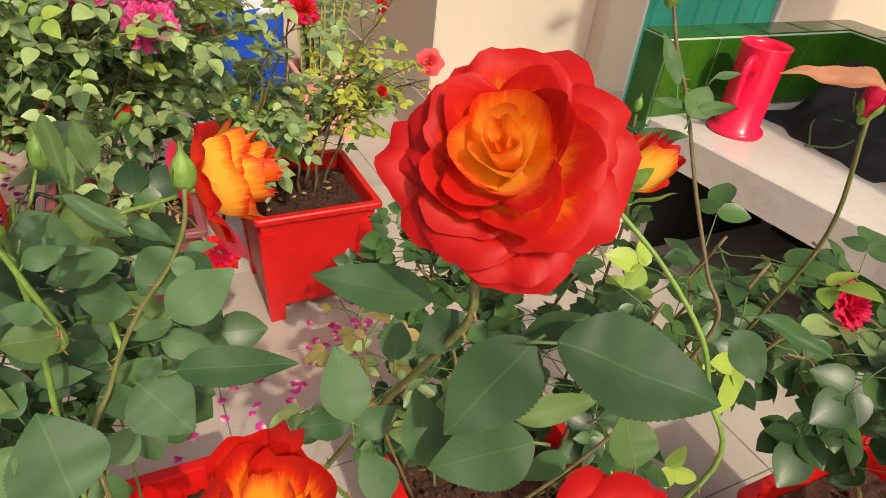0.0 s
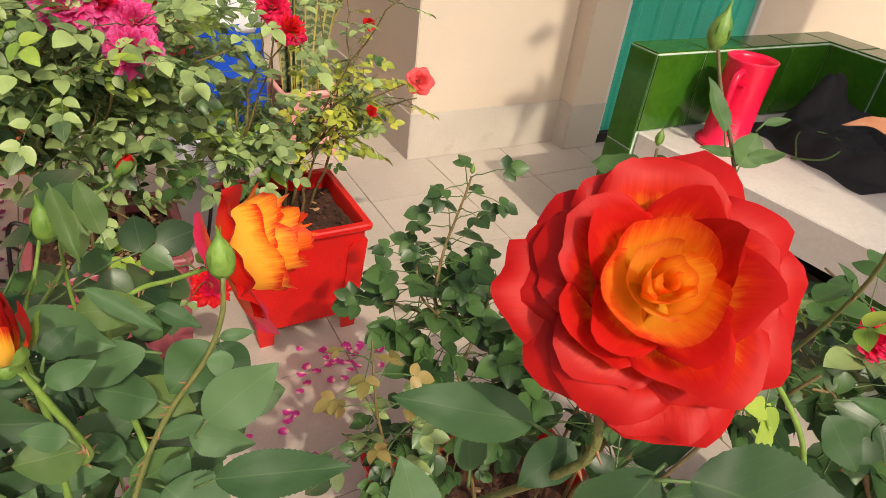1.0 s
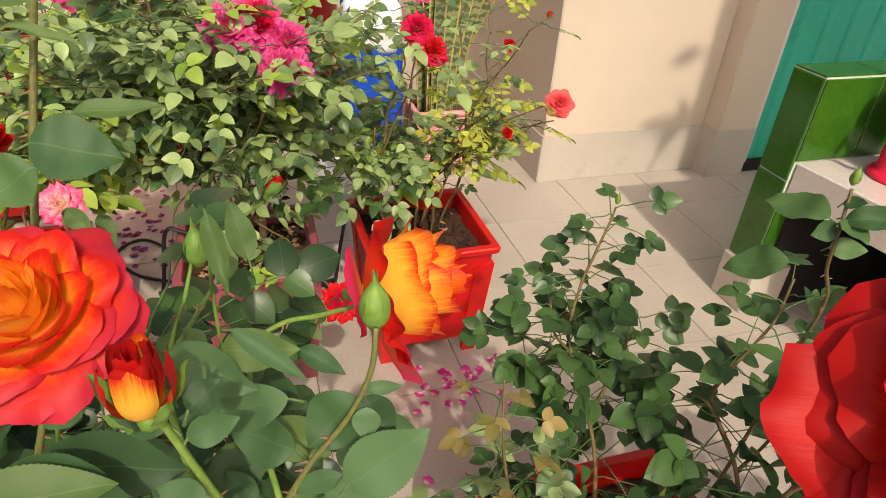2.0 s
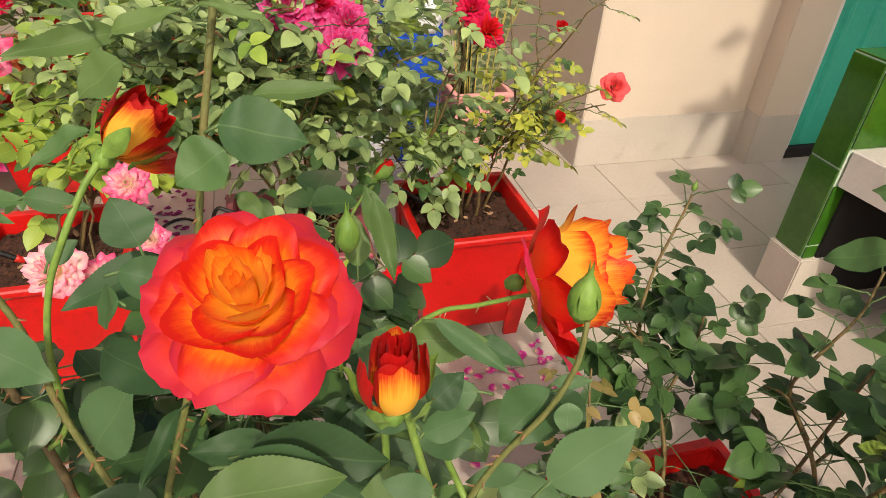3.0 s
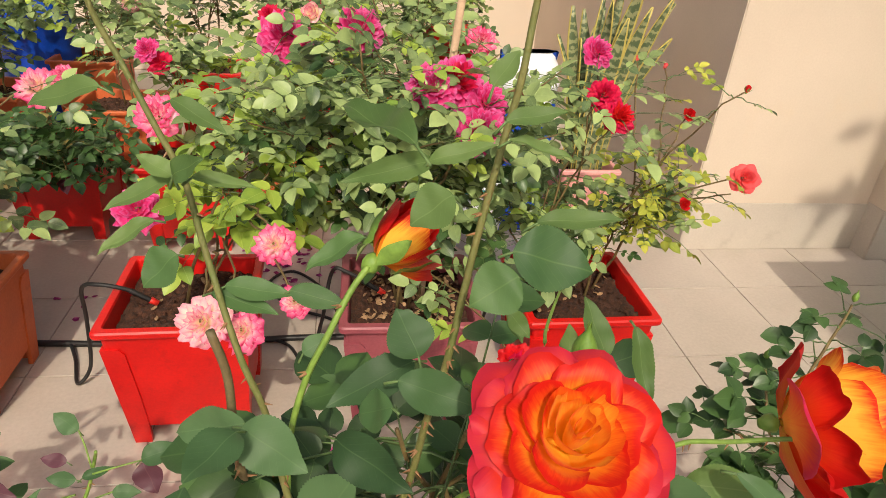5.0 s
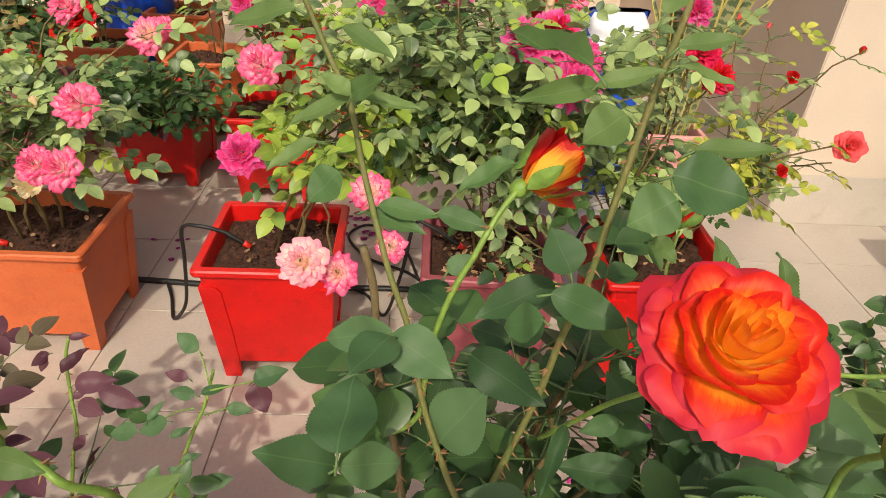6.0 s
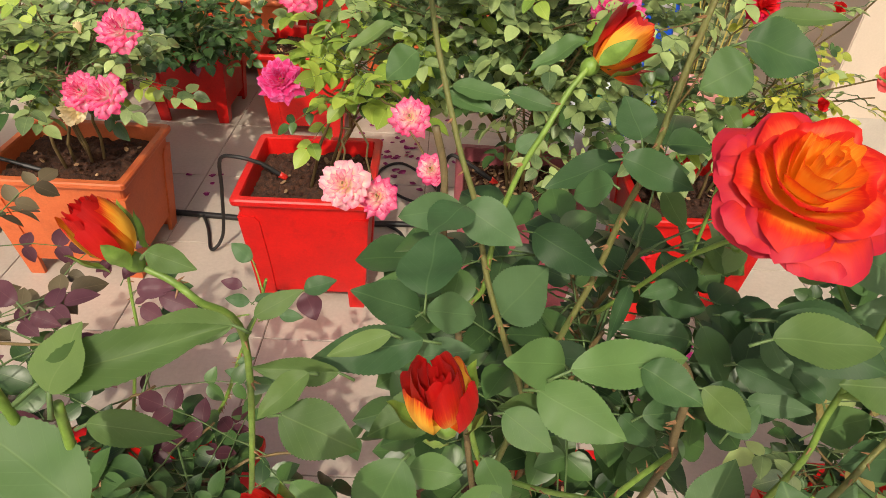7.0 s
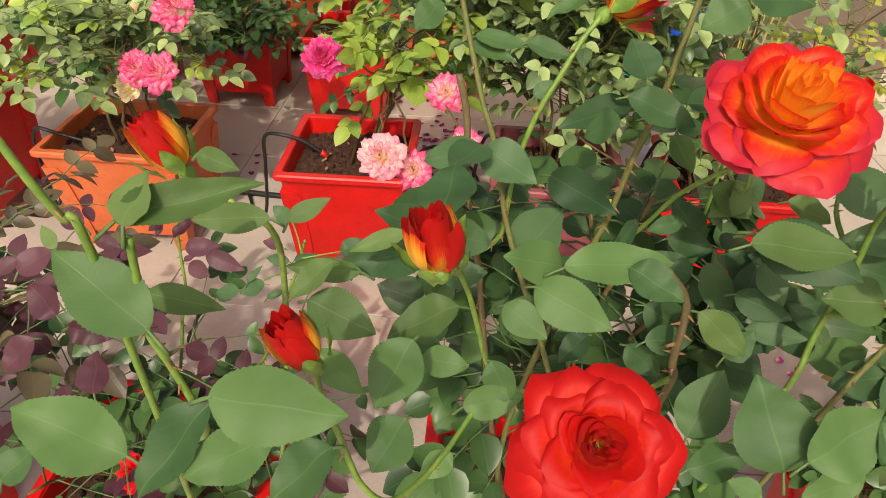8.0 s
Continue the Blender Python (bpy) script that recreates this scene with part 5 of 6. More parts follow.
rose("bloom", front_bush, (-1.165, -2.226, 1.040), (0.0, -0.3, 0.95), 0.0285, [(2, 0.75, 0.75, 0.7, 0.9, P_RED_IN, -90), (1, 0.70, 1.20, 0.34, 0.3, P_BRIGHT, 60), (4, 0.72, 0.60, 0.8, 0.5, P_RED_IN), (3, 0.5, 0.7, 0.9, 0.3, P_RED_IN), (3, 0.3, 0.7, 0.9, 0.1, P_OR_IN)], 12, sepals=False)
rose("bloom", front_bush, (-1.055, -2.300, 1.038), (0.0, -0.5, 0.85), 0.0360, PLAIN_RED, 13, sepals=False)
rose("bloom", front_bush, (-0.972, -2.162, 1.115), (0.5, -0.3, 0.7), 0.0200, OPENING, 14, depth=0.5)
green_bud(near_bush, (-1.164, -2.051, 1.078), (0.0, 0.0, 1), 0.0085)
green_bud(near_bush, (-1.239, -1.925, 1.036), (0.0, 0.0, 1), 0.0092)
rose("bud", near_bush, (-1.190, -1.766, 0.992), (0.55, -0.1, 0.75), 0.0105, [(3, 0.56, 1.15, 1.0, 0.1, P_GREEN), *bud_layers(P_RED_OUT, 0.0)], 17, depth=0.5, label="green bud with a red tip")
green_bud(tall_bush, (-0.812, -1.997, 1.152), (0.1, 0.0, 1), 0.0100)
rose("bud", tall_bush, (-0.741, -2.127, 1.115), (0.1, 0.0, 1), 0.0125, bud_layers(P_CRIM, 0.1), 19, depth=0.5, label="dark crimson bud")
stem(tall_bush, "cane", M_CANE_NEAR, 0.0028, 0.0018, [(-0.62, -2.06, 0.84), (-0.675, -2.11, 0.99), (-0.738, -2.128, 1.11)])
leaf_spray(tall_bush, M_LEAF_CORAL, [(-0.750, -2.137, 1.132, -0.808, -2.104, 1.140, 0.22)])
stem(bench_shoot, "cane", M_CANE_DULL, 0.0028, 0.0016, [(-0.655, -1.872, 0.800), (-0.668, -1.885, 0.877), (-0.685, -1.884, 0.916), (-0.695, -1.887, 0.954), (-0.689, -1.876, 1.000)])
green_bud(bench_shoot, (-0.688, -1.874, 1.006), (0.05, 0, 1), 0.0062)
leaf_spray(bench_shoot, M_LEAF_MID, [
    (-0.700, -1.876, 0.971, -0.717, -1.812, 0.964, 0.500),
    (-0.721, -1.871, 0.922, -0.755, -1.825, 0.892, 0.500),
    (-0.693, -1.885, 0.972, -0.662, -1.928, 0.998, 0.360),
    (-0.697, -1.884, 0.965, -0.719, -1.881, 0.957, 0.800),
    (-0.693, -1.883, 0.974, -0.693, -1.916, 0.967, 0.700),
    (-0.692, -1.876, 0.986, -0.687, -1.894, 0.995, 0.600),
    (-0.690, -1.880, 0.940, -0.665, -1.900, 0.945, 0.600),
])
leaf_spray(front_bush, M_LEAF_SHADE, [
    (-1.061, -2.233, 1.097, -1.009, -2.272, 1.085, 0.500),
    (-1.089, -2.190, 1.090, -1.131, -2.163, 1.094, 0.360),
    (-1.062, -2.222, 1.088, -1.098, -2.227, 1.054, 0.620),
    (-1.063, -2.238, 1.049, -1.103, -2.226, 1.035, 0.620),
    (-1.090, -2.210, 1.011, -1.091, -2.188, 1.038, 0.600),
    (-1.055, -2.208, 1.075, -1.028, -2.215, 1.085, 0.450),
    (-1.081, -2.202, 1.090, -1.101, -2.202, 1.076, 0.600),
    (-0.921, -2.212, 1.043, -0.913, -2.234, 1.022, 0.600),
    (-0.909, -2.213, 1.050, -0.874, -2.244, 1.037, 0.220),
    (-0.951, -2.174, 0.946, -0.917, -2.189, 0.951, 0.400),
    (-1.011, -2.209, 0.982, -1.032, -2.208, 0.968, 0.600),
])
leaf_spray(front_bush, M_LEAF_NEAR, [
    (-1.114, -2.171, 1.008, -1.115, -2.148, 1.036, 0.620),
    (-1.114, -2.171, 1.008, -1.139, -2.161, 1.002, 0.500),
    (-1.111, -2.169, 0.995, -1.091, -2.170, 1.008, 0.600),
    (-1.093, -2.177, 0.945, -1.103, -2.157, 0.963, 0.700),
    (-1.091, -2.164, 1.033, -1.087, -2.153, 1.051, 0.700),
])
leaf_spray(front_bush, M_LEAF_DUSTY_LIT, [
    (-0.967, -2.221, 0.963, -0.965, -2.201, 0.989, 0.850),
    (-1.008, -2.161, 0.955, -0.958, -2.178, 0.971, 0.300),
])
leaf_spray(front_bush, M_LEAF_NEAR, [
    (-1.184, -2.098, 0.996, -1.127, -2.123, 1.006, 0.320),
    (-1.183, -2.084, 1.020, -1.149, -2.085, 1.044, 0.600),
    (-1.248, -2.019, 1.050, -1.215, -2.045, 1.042, 0.500),
    (-1.205, -2.069, 0.965, -1.181, -2.098, 0.946, 0.850),
    (-1.234, -2.150, 0.983, -1.243, -2.121, 1.012, 0.900),
    (-1.201, -2.044, 1.035, -1.242, -2.033, 1.019, 0.420),
    (-1.200, -2.044, 1.001, -1.231, -2.024, 1.002, 0.600),
    (-1.189, -2.053, 0.980, -1.160, -2.071, 0.977, 0.500),
    (-1.207, -2.071, 0.962, -1.230, -2.068, 0.947, 0.750),
    (-1.261, -2.025, 0.945, -1.230, -2.037, 0.951, 0.400),
    (-1.171, -2.067, 1.045, -1.173, -2.075, 1.034, 0.800),
    (-1.193, -2.018, 1.039, -1.174, -2.033, 1.033, 0.400),
])
leaf_spray(front_bush, M_LEAF_NEAR, [
    (-1.168, -2.048, 1.036, -1.152, -2.054, 1.040, 0.350),
    (-1.181, -2.059, 0.995, -1.206, -2.053, 0.984, 0.350),
    (-1.204, -2.062, 0.957, -1.191, -2.058, 0.971, 0.700),
    (-1.229, -2.072, 0.908, -1.210, -2.067, 0.928, 0.700),
    (-1.263, -2.017, 0.989, -1.251, -2.035, 0.974, 0.600),
    (-1.271, -2.017, 0.965, -1.243, -2.035, 0.963, 0.500),
    (-1.278, -2.046, 0.941, -1.263, -2.041, 0.958, 0.700),
    (-1.221, -2.029, 0.950, -1.237, -2.013, 0.959, 0.500),
])
leaf_spray(front_bush, M_LEAF_DUSTY_LIT, [
    (-1.227, -2.020, 1.047, -1.195, -2.034, 1.053, 0.500),
    (-1.212, -1.900, 1.015, -1.220, -1.872, 1.044, 0.400),
    (-1.229, -1.892, 0.995, -1.227, -1.872, 1.022, 0.500),
])
leaf_spray(tall_bush, M_LEAF_MID, [
    (-0.818, -2.054, 1.084, -0.801, -2.048, 1.105, 0.800),
    (-0.813, -2.053, 1.089, -0.787, -2.066, 1.095, 0.320),
    (-0.820, -2.048, 1.090, -0.839, -2.034, 1.093, 0.300),
    (-0.822, -2.037, 1.102, -0.823, -2.011, 1.134, 0.300),
    (-0.798, -2.046, 1.110, -0.780, -2.054, 1.115, 0.300),
])
leaf_spray(near_bush, M_LEAF_DUSTY_LIT, [
    (-1.457, -1.859, 1.159, -1.428, -1.877, 1.149, 0.300),
    (-1.284, -1.920, 1.067, -1.277, -1.932, 1.055, 0.450),
    (-1.229, -1.953, 1.080, -1.223, -1.978, 1.047, 0.250),
    (-1.474, -1.901, 1.177, -1.509, -1.897, 1.168, 0.340),
])
leaf_spray(near_bush, M_LEAF_DUSTY_LIT, [
    (-1.448, -1.908, 1.138, -1.433, -1.918, 1.151, 0.520),
    (-1.340, -1.945, 1.169, -1.373, -1.891, 1.174, 0.260),
    (-1.330, -1.925, 1.154, -1.370, -1.947, 1.154, 0.240),
    (-1.333, -1.931, 1.156, -1.305, -1.938, 1.168, 0.280),
    (-1.448, -1.908, 1.138, -1.463, -1.905, 1.148, 0.520),
    (-1.449, -1.903, 1.135, -1.480, -1.913, 1.124, 0.300),
    (-1.474, -1.862, 1.092, -1.505, -1.873, 1.078, 0.300),
    (-1.443, -1.895, 1.132, -1.412, -1.902, 1.131, 0.220),
    (-1.281, -1.935, 1.128, -1.240, -1.939, 1.133, 0.240),
    (-1.326, -1.961, 1.154, -1.344, -1.965, 1.143, 0.900),
    (-1.302, -1.937, 1.177, -1.275, -1.937, 1.183, 0.300),
    (-1.298, -1.932, 1.167, -1.268, -1.938, 1.162, 0.180),
])
leaf_spray(near_bush, M_LEAF_DUSTY_LIT, [
    (-1.305, -1.920, 1.187, -1.293, -1.912, 1.202, 0.500),
    (-1.292, -1.945, 1.085, -1.281, -1.953, 1.074, 0.500),
    (-1.301, -1.922, 1.017, -1.285, -1.936, 0.998, 0.600),
    (-1.269, -1.932, 0.986, -1.239, -1.943, 0.970, 0.600),
    (-1.243, -1.930, 0.987, -1.270, -1.945, 0.970, 0.600),
    (-1.232, -1.960, 0.996, -1.201, -1.966, 0.986, 0.500),
    (-1.212, -2.001, 0.975, -1.181, -2.016, 0.955, 0.600),
])
leaf_spray(near_bush, M_LEAF_MID, [
    (-1.444, -1.882, 1.057, -1.407, -1.896, 1.052, 0.300),
    (-1.458, -1.886, 1.084, -1.477, -1.894, 1.069, 0.850),
    (-1.296, -1.953, 1.123, -1.259, -1.961, 1.117, 0.720),
    (-1.294, -1.961, 1.115, -1.316, -1.966, 1.103, 0.900),
    (-1.360, -1.895, 1.099, -1.393, -1.901, 1.084, 0.350),
    (-1.436, -1.885, 1.063, -1.399, -1.890, 1.060, 0.350),
    (-1.401, -1.889, 1.062, -1.369, -1.896, 1.056, 0.380),
])
leaf_spray(near_bush, M_LEAF_SHADE, [
    (-1.301, -2.070, 1.048, -1.257, -2.089, 1.038, 0.500),
    (-1.173, -2.056, 1.041, -1.196, -2.063, 1.021, 0.800),
    (-1.235, -2.085, 1.079, -1.223, -2.082, 1.088, 0.700),
    (-1.241, -2.086, 1.075, -1.259, -2.080, 1.076, 0.550),
    (-1.237, -2.086, 1.067, -1.219, -2.087, 1.073, 0.550),
    (-1.234, -2.093, 1.042, -1.251, -2.086, 1.045, 0.550),
    (-1.169, -2.052, 1.036, -1.159, -2.067, 1.020, 0.650),
    (-1.336, -1.961, 1.071, -1.346, -1.948, 1.090, 0.850),
])
leaf_spray(near_bush, M_LEAF_SHADE, [
    (-1.295, -2.057, 1.037, -1.243, -2.066, 1.026, 0.500),
    (-1.305, -1.968, 0.937, -1.302, -1.978, 0.923, 0.700),
    (-1.276, -1.979, 0.957, -1.259, -2.001, 0.926, 0.450),
    (-1.247, -2.011, 0.947, -1.212, -2.007, 0.954, 0.700),
    (-1.269, -2.019, 0.935, -1.236, -2.024, 0.929, 0.500),
    (-1.300, -1.980, 0.989, -1.321, -1.984, 0.983, 0.500),
    (-1.255, -2.001, 0.944, -1.247, -1.984, 0.968, 0.600),
    (-1.289, -1.994, 0.959, -1.332, -1.991, 0.965, 0.450),
    (-1.347, -2.006, 0.948, -1.384, -2.003, 0.954, 0.500),
    (-1.286, -2.024, 0.952, -1.258, -2.031, 0.941, 0.550),
    (-1.261, -1.968, 0.957, -1.237, -1.980, 0.940, 0.600),
    (-1.297, -1.956, 0.958, -1.264, -1.959, 0.952, 0.550),
])
leaf_spray(near_bush, M_LEAF_SHADE, [
    (-1.312, -1.993, 0.929, -1.277, -2.005, 0.911, 0.600),
    (-1.222, -1.978, 0.957, -1.250, -1.975, 0.963, 0.600),
    (-1.268, -1.938, 0.947, -1.289, -1.922, 0.968, 0.600),
    (-1.232, -2.006, 0.939, -1.209, -2.021, 0.917, 0.600),
    (-1.348, -2.008, 0.913, -1.367, -2.021, 0.898, 0.600),
    (-1.322, -2.010, 0.908, -1.298, -2.022, 0.891, 0.600),
])
leaf_spray(near_bush, M_LEAF_NEAR, [
    (-1.220, -2.037, 1.072, -1.193, -2.057, 1.056, 0.220),
    (-1.394, -1.907, 1.032, -1.378, -1.904, 1.042, 0.600),
    (-1.445, -2.065, 1.022, -1.496, -2.072, 1.011, 0.380),
])
leaf_spray(near_bush, M_LEAF_NEAR, [
    (-1.445, -2.026, 1.013, -1.442, -1.989, 1.028, 0.800),
    (-1.448, -2.016, 0.992, -1.480, -2.030, 1.018, 0.500),
    (-1.445, -2.021, 0.998, -1.414, -2.004, 0.980, 0.520),
    (-1.445, -2.030, 0.973, -1.418, -2.028, 0.978, 0.600),
    (-1.393, -1.937, 0.917, -1.367, -1.932, 0.960, 0.800),
    (-1.425, -1.935, 1.006, -1.391, -1.962, 1.000, 0.600),
    (-1.425, -1.925, 0.999, -1.470, -1.912, 0.980, 0.450),
    (-1.425, -1.947, 1.015, -1.445, -1.977, 1.017, 0.700),
])
leaf_spray(near_bush, M_LEAF_SHADE, [
    (-1.377, -1.921, 0.980, -1.338, -1.963, 0.980, 0.450),
    (-1.334, -1.926, 1.040, -1.380, -1.950, 1.033, 0.380),
    (-1.346, -1.967, 1.063, -1.307, -1.978, 1.053, 0.450),
    (-1.348, -1.970, 1.049, -1.366, -1.953, 1.029, 0.600),
    (-1.331, -1.987, 0.992, -1.348, -2.024, 0.985, 0.200),
])
leaf_spray(near_bush, M_LEAF_MID, [
    (-1.388, -2.097, 1.042, -1.337, -2.087, 1.042, 0.340),
    (-1.387, -2.086, 1.033, -1.413, -2.101, 1.049, 0.550),
    (-1.359, -2.092, 1.040, -1.337, -2.106, 1.036, 0.600),
    (-1.399, -2.098, 1.031, -1.367, -2.117, 1.026, 0.550),
    (-1.412, -2.104, 1.024, -1.393, -2.117, 1.018, 0.600),
])
leaf_spray(side_bush, M_LEAF_DUSTY_LIT, [
    (-1.530, -2.167, 1.103, -1.525, -2.156, 1.116, 0.800),
    (-1.535, -2.163, 1.102, -1.492, -2.152, 1.113, 0.260),
    (-1.498, -2.109, 1.023, -1.467, -2.116, 1.012, 0.620),
    (-1.559, -2.127, 1.037, -1.527, -2.128, 1.033, 0.360),
    (-1.310, -2.086, 1.053, -1.262, -2.085, 1.051, 0.420),
    (-1.232, -2.074, 1.014, -1.260, -2.074, 1.016, 0.800),
    (-1.391, -2.088, 1.009, -1.412, -2.090, 1.008, 0.550),
])
leaf_spray(side_bush, M_LEAF_DUSTY_LIT, [
    (-1.247, -2.003, 0.943, -1.208, -1.996, 0.950, 0.600),
    (-1.297, -2.038, 0.968, -1.268, -2.052, 0.948, 0.500),
    (-1.433, -2.069, 0.988, -1.470, -2.082, 0.975, 0.500),
    (-1.457, -2.087, 1.047, -1.482, -2.094, 1.040, 0.300),
    (-1.515, -2.072, 1.038, -1.496, -2.064, 1.047, 0.400),
    (-1.514, -2.096, 1.057, -1.549, -2.099, 1.055, 0.350),
    (-1.486, -2.105, 1.043, -1.505, -2.117, 1.030, 0.400),
    (-1.547, -2.081, 1.077, -1.529, -2.084, 1.072, 0.500),
    (-1.571, -2.148, 1.076, -1.577, -2.143, 1.082, 0.500),
    (-1.479, -2.084, 1.020, -1.516, -2.086, 1.021, 0.300),
])
leaf_spray(side_bush, M_LEAF_MID, [
    (-1.527, -2.176, 1.069, -1.560, -2.163, 1.089, 0.500),
    (-1.557, -2.174, 0.994, -1.608, -2.166, 1.008, 0.500),
    (-1.508, -2.186, 1.048, -1.532, -2.208, 1.024, 0.420),
    (-1.494, -2.207, 1.080, -1.457, -2.208, 1.076, 0.550),
    (-1.450, -2.123, 1.018, -1.465, -2.143, 0.994, 0.650),
    (-1.319, -2.030, 0.933, -1.288, -2.027, 0.935, 0.550),
    (-1.314, -2.108, 0.946, -1.297, -2.085, 0.973, 0.600),
    (-1.289, -2.145, 0.977, -1.302, -2.121, 1.009, 0.750),
    (-1.285, -2.148, 0.990, -1.250, -2.133, 1.006, 0.650),
    (-1.451, -2.142, 0.989, -1.465, -2.158, 0.970, 0.750),
    (-1.448, -2.107, 0.989, -1.425, -2.108, 0.986, 0.600),
    (-1.223, -2.036, 0.932, -1.185, -2.029, 0.939, 0.550),
])
leaf_spray(side_bush, M_LEAF_MID, [
    (-1.467, -2.194, 1.042, -1.487, -2.207, 1.028, 0.600),
    (-1.486, -2.193, 1.044, -1.515, -2.205, 1.033, 0.500),
    (-1.320, -2.130, 0.951, -1.288, -2.122, 0.958, 0.500),
    (-1.414, -2.085, 0.966, -1.402, -2.099, 0.948, 0.600),
    (-1.488, -2.136, 1.021, -1.468, -2.146, 1.007, 0.500),
    (-1.606, -2.184, 0.985, -1.594, -2.175, 0.996, 0.700),
    (-1.293, -2.146, 0.960, -1.308, -2.143, 0.965, 0.600),
    (-1.281, -2.151, 0.969, -1.252, -2.144, 0.976, 0.500),
    (-1.431, -2.116, 0.928, -1.447, -2.126, 0.917, 0.600),
    (-1.427, -2.101, 0.947, -1.395, -2.095, 0.952, 0.500),
])
leaf_spray(maroon_bush, M_LEAF_MAROON, [
    (-1.633, -2.097, 0.926, -1.635, -2.082, 0.945, 0.850),
    (-1.685, -2.042, 0.928, -1.706, -2.031, 0.944, 0.700),
    (-1.678, -2.046, 0.923, -1.649, -2.048, 0.918, 0.550),
    (-1.685, -2.065, 0.932, -1.704, -2.079, 0.915, 0.600),
    (-1.687, -2.056, 0.911, -1.706, -2.051, 0.919, 0.600),
    (-1.684, -1.991, 0.961, -1.705, -1.984, 0.970, 0.600),
    (-1.726, -2.013, 0.936, -1.703, -2.001, 0.949, 0.600),
    (-1.676, -1.995, 0.955, -1.659, -1.998, 0.950, 0.500),
    (-1.672, -2.070, 0.892, -1.687, -2.078, 0.883, 0.600),
    (-1.714, -2.023, 0.922, -1.693, -2.010, 0.937, 0.600),
    (-1.845, -1.600, 0.694, -1.820, -1.598, 0.698, 0.400),
    (-1.869, -1.610, 0.677, -1.892, -1.619, 0.662, 0.500),
])
leaf_spray(maroon_bush, M_LEAF_MAROON, [
    (-1.871, -1.611, 0.675, -1.880, -1.623, 0.655, 0.500),
    (-1.853, -1.624, 0.657, -1.822, -1.607, 0.686, 0.400),
    (-1.835, -1.632, 0.646, -1.784, -1.630, 0.653, 0.500),
    (-1.805, -1.636, 0.641, -1.748, -1.649, 0.627, 0.420),
    (-1.829, -1.644, 0.628, -1.798, -1.654, 0.615, 0.700),
    (-1.837, -1.641, 0.631, -1.820, -1.638, 0.638, 0.500),
    (-1.820, -1.667, 0.593, -1.834, -1.679, 0.574, 0.500),
    (-1.693, -1.630, 0.660, -1.723, -1.626, 0.664, 0.500),
    (-1.609, -1.635, 0.659, -1.594, -1.656, 0.627, 0.750),
])
leaf_spray(maroon_bush, M_LEAF_NEAR, [
    (-1.681, -1.611, 0.690, -1.711, -1.599, 0.706, 0.620),
    (-1.683, -1.641, 0.643, -1.717, -1.639, 0.644, 0.500),
    (-1.676, -1.641, 0.645, -1.642, -1.636, 0.655, 0.320),
    (-1.611, -1.633, 0.661, -1.569, -1.626, 0.676, 0.550),
    (-1.643, -1.651, 0.631, -1.611, -1.653, 0.630, 0.500),
    (-1.742, -1.658, 0.613, -1.722, -1.645, 0.635, 0.280),
    (-1.717, -1.659, 0.613, -1.754, -1.666, 0.599, 0.600),
    (-1.754, -1.665, 0.601, -1.790, -1.667, 0.596, 0.600),
    (-1.713, -1.670, 0.597, -1.687, -1.664, 0.608, 0.350),
    (-1.697, -1.686, 0.573, -1.673, -1.683, 0.581, 0.400),
    (-1.670, -1.703, 0.549, -1.632, -1.700, 0.558, 0.500),
    (-1.692, -1.695, 0.560, -1.715, -1.692, 0.563, 0.500),
])
stem(side_bush, "cane", M_CANE_DULL, .0030, .0022, [(-1.300, -2.040, 0.901), (-1.305, -2.045, 0.933), (-1.307, -2.041, 0.975), (-1.326, -2.049, 1.005)])
stem(front_bush, "cane", M_CANE_NEAR, .0019, .0016, [(-1.105, -2.090, 0.86), (-1.094, -2.160, 1.00), (-1.089, -2.205, 1.080), (-1.086, -2.214, 1.103), (-1.084, -2.208, 1.124), (-1.0690, -2.200, 1.149)])
stem(near_bush, "cane", M_CANE_DULL, .0030, .0026, [(-1.416, -1.930, 0.844), (-1.421, -1.923, 0.884), (-1.429, -1.915, 0.923), (-1.436, -1.908, 0.961), (-1.438, -1.897, 1.007), (-1.445, -1.894, 1.039)])
stem(near_bush, "cane", M_CANE_NEAR, .0027, .0014, [(-1.375, -1.955, 0.866), (-1.388, -1.948, 0.899), (-1.405, -1.930, 0.945), (-1.416, -1.912, 0.992), (-1.429, -1.902, 1.028), (-1.445, -1.880, 1.082), (-1.453, -1.870, 1.118), (-1.467, -1.861, 1.148), (-1.480, -1.853, 1.176), (-1.489, -1.850, 1.196), (-1.493, -1.849, 1.215)])
stem(near_bush, "cane", M_CANE_NEAR, .0028, .0016, [(-1.363, -1.948, 0.860), (-1.350, -1.943, 0.907), (-1.334, -1.935, 0.958), (-1.326, -1.932, 1.002), (-1.317, -1.931, 1.044), (-1.306, -1.918, 1.102), (-1.294, -1.906, 1.157), (-1.288, -1.902, 1.185), (-1.284, -1.896, 1.214), (-1.281, -1.893, 1.238)])
stem(front_bush, "shoot", M_SHOOT, 0.0016, 0.0012, [(-0.936, -2.243, 0.975), (-0.941, -2.226, 1.016), (-0.948, -2.214, 1.047), (-0.964, -2.190, 1.078), (-0.979, -2.162, 1.099)])
stem(front_bush, "shoot", M_CANE_DULL, 0.0019, 0.0014, [(-0.790, -2.122, 0.929), (-0.794, -2.100, 0.970), (-0.798, -2.067, 1.024), (-0.799, -2.030, 1.086), (-0.805, -2.009, 1.122), (-0.808, -1.996, 1.151)])
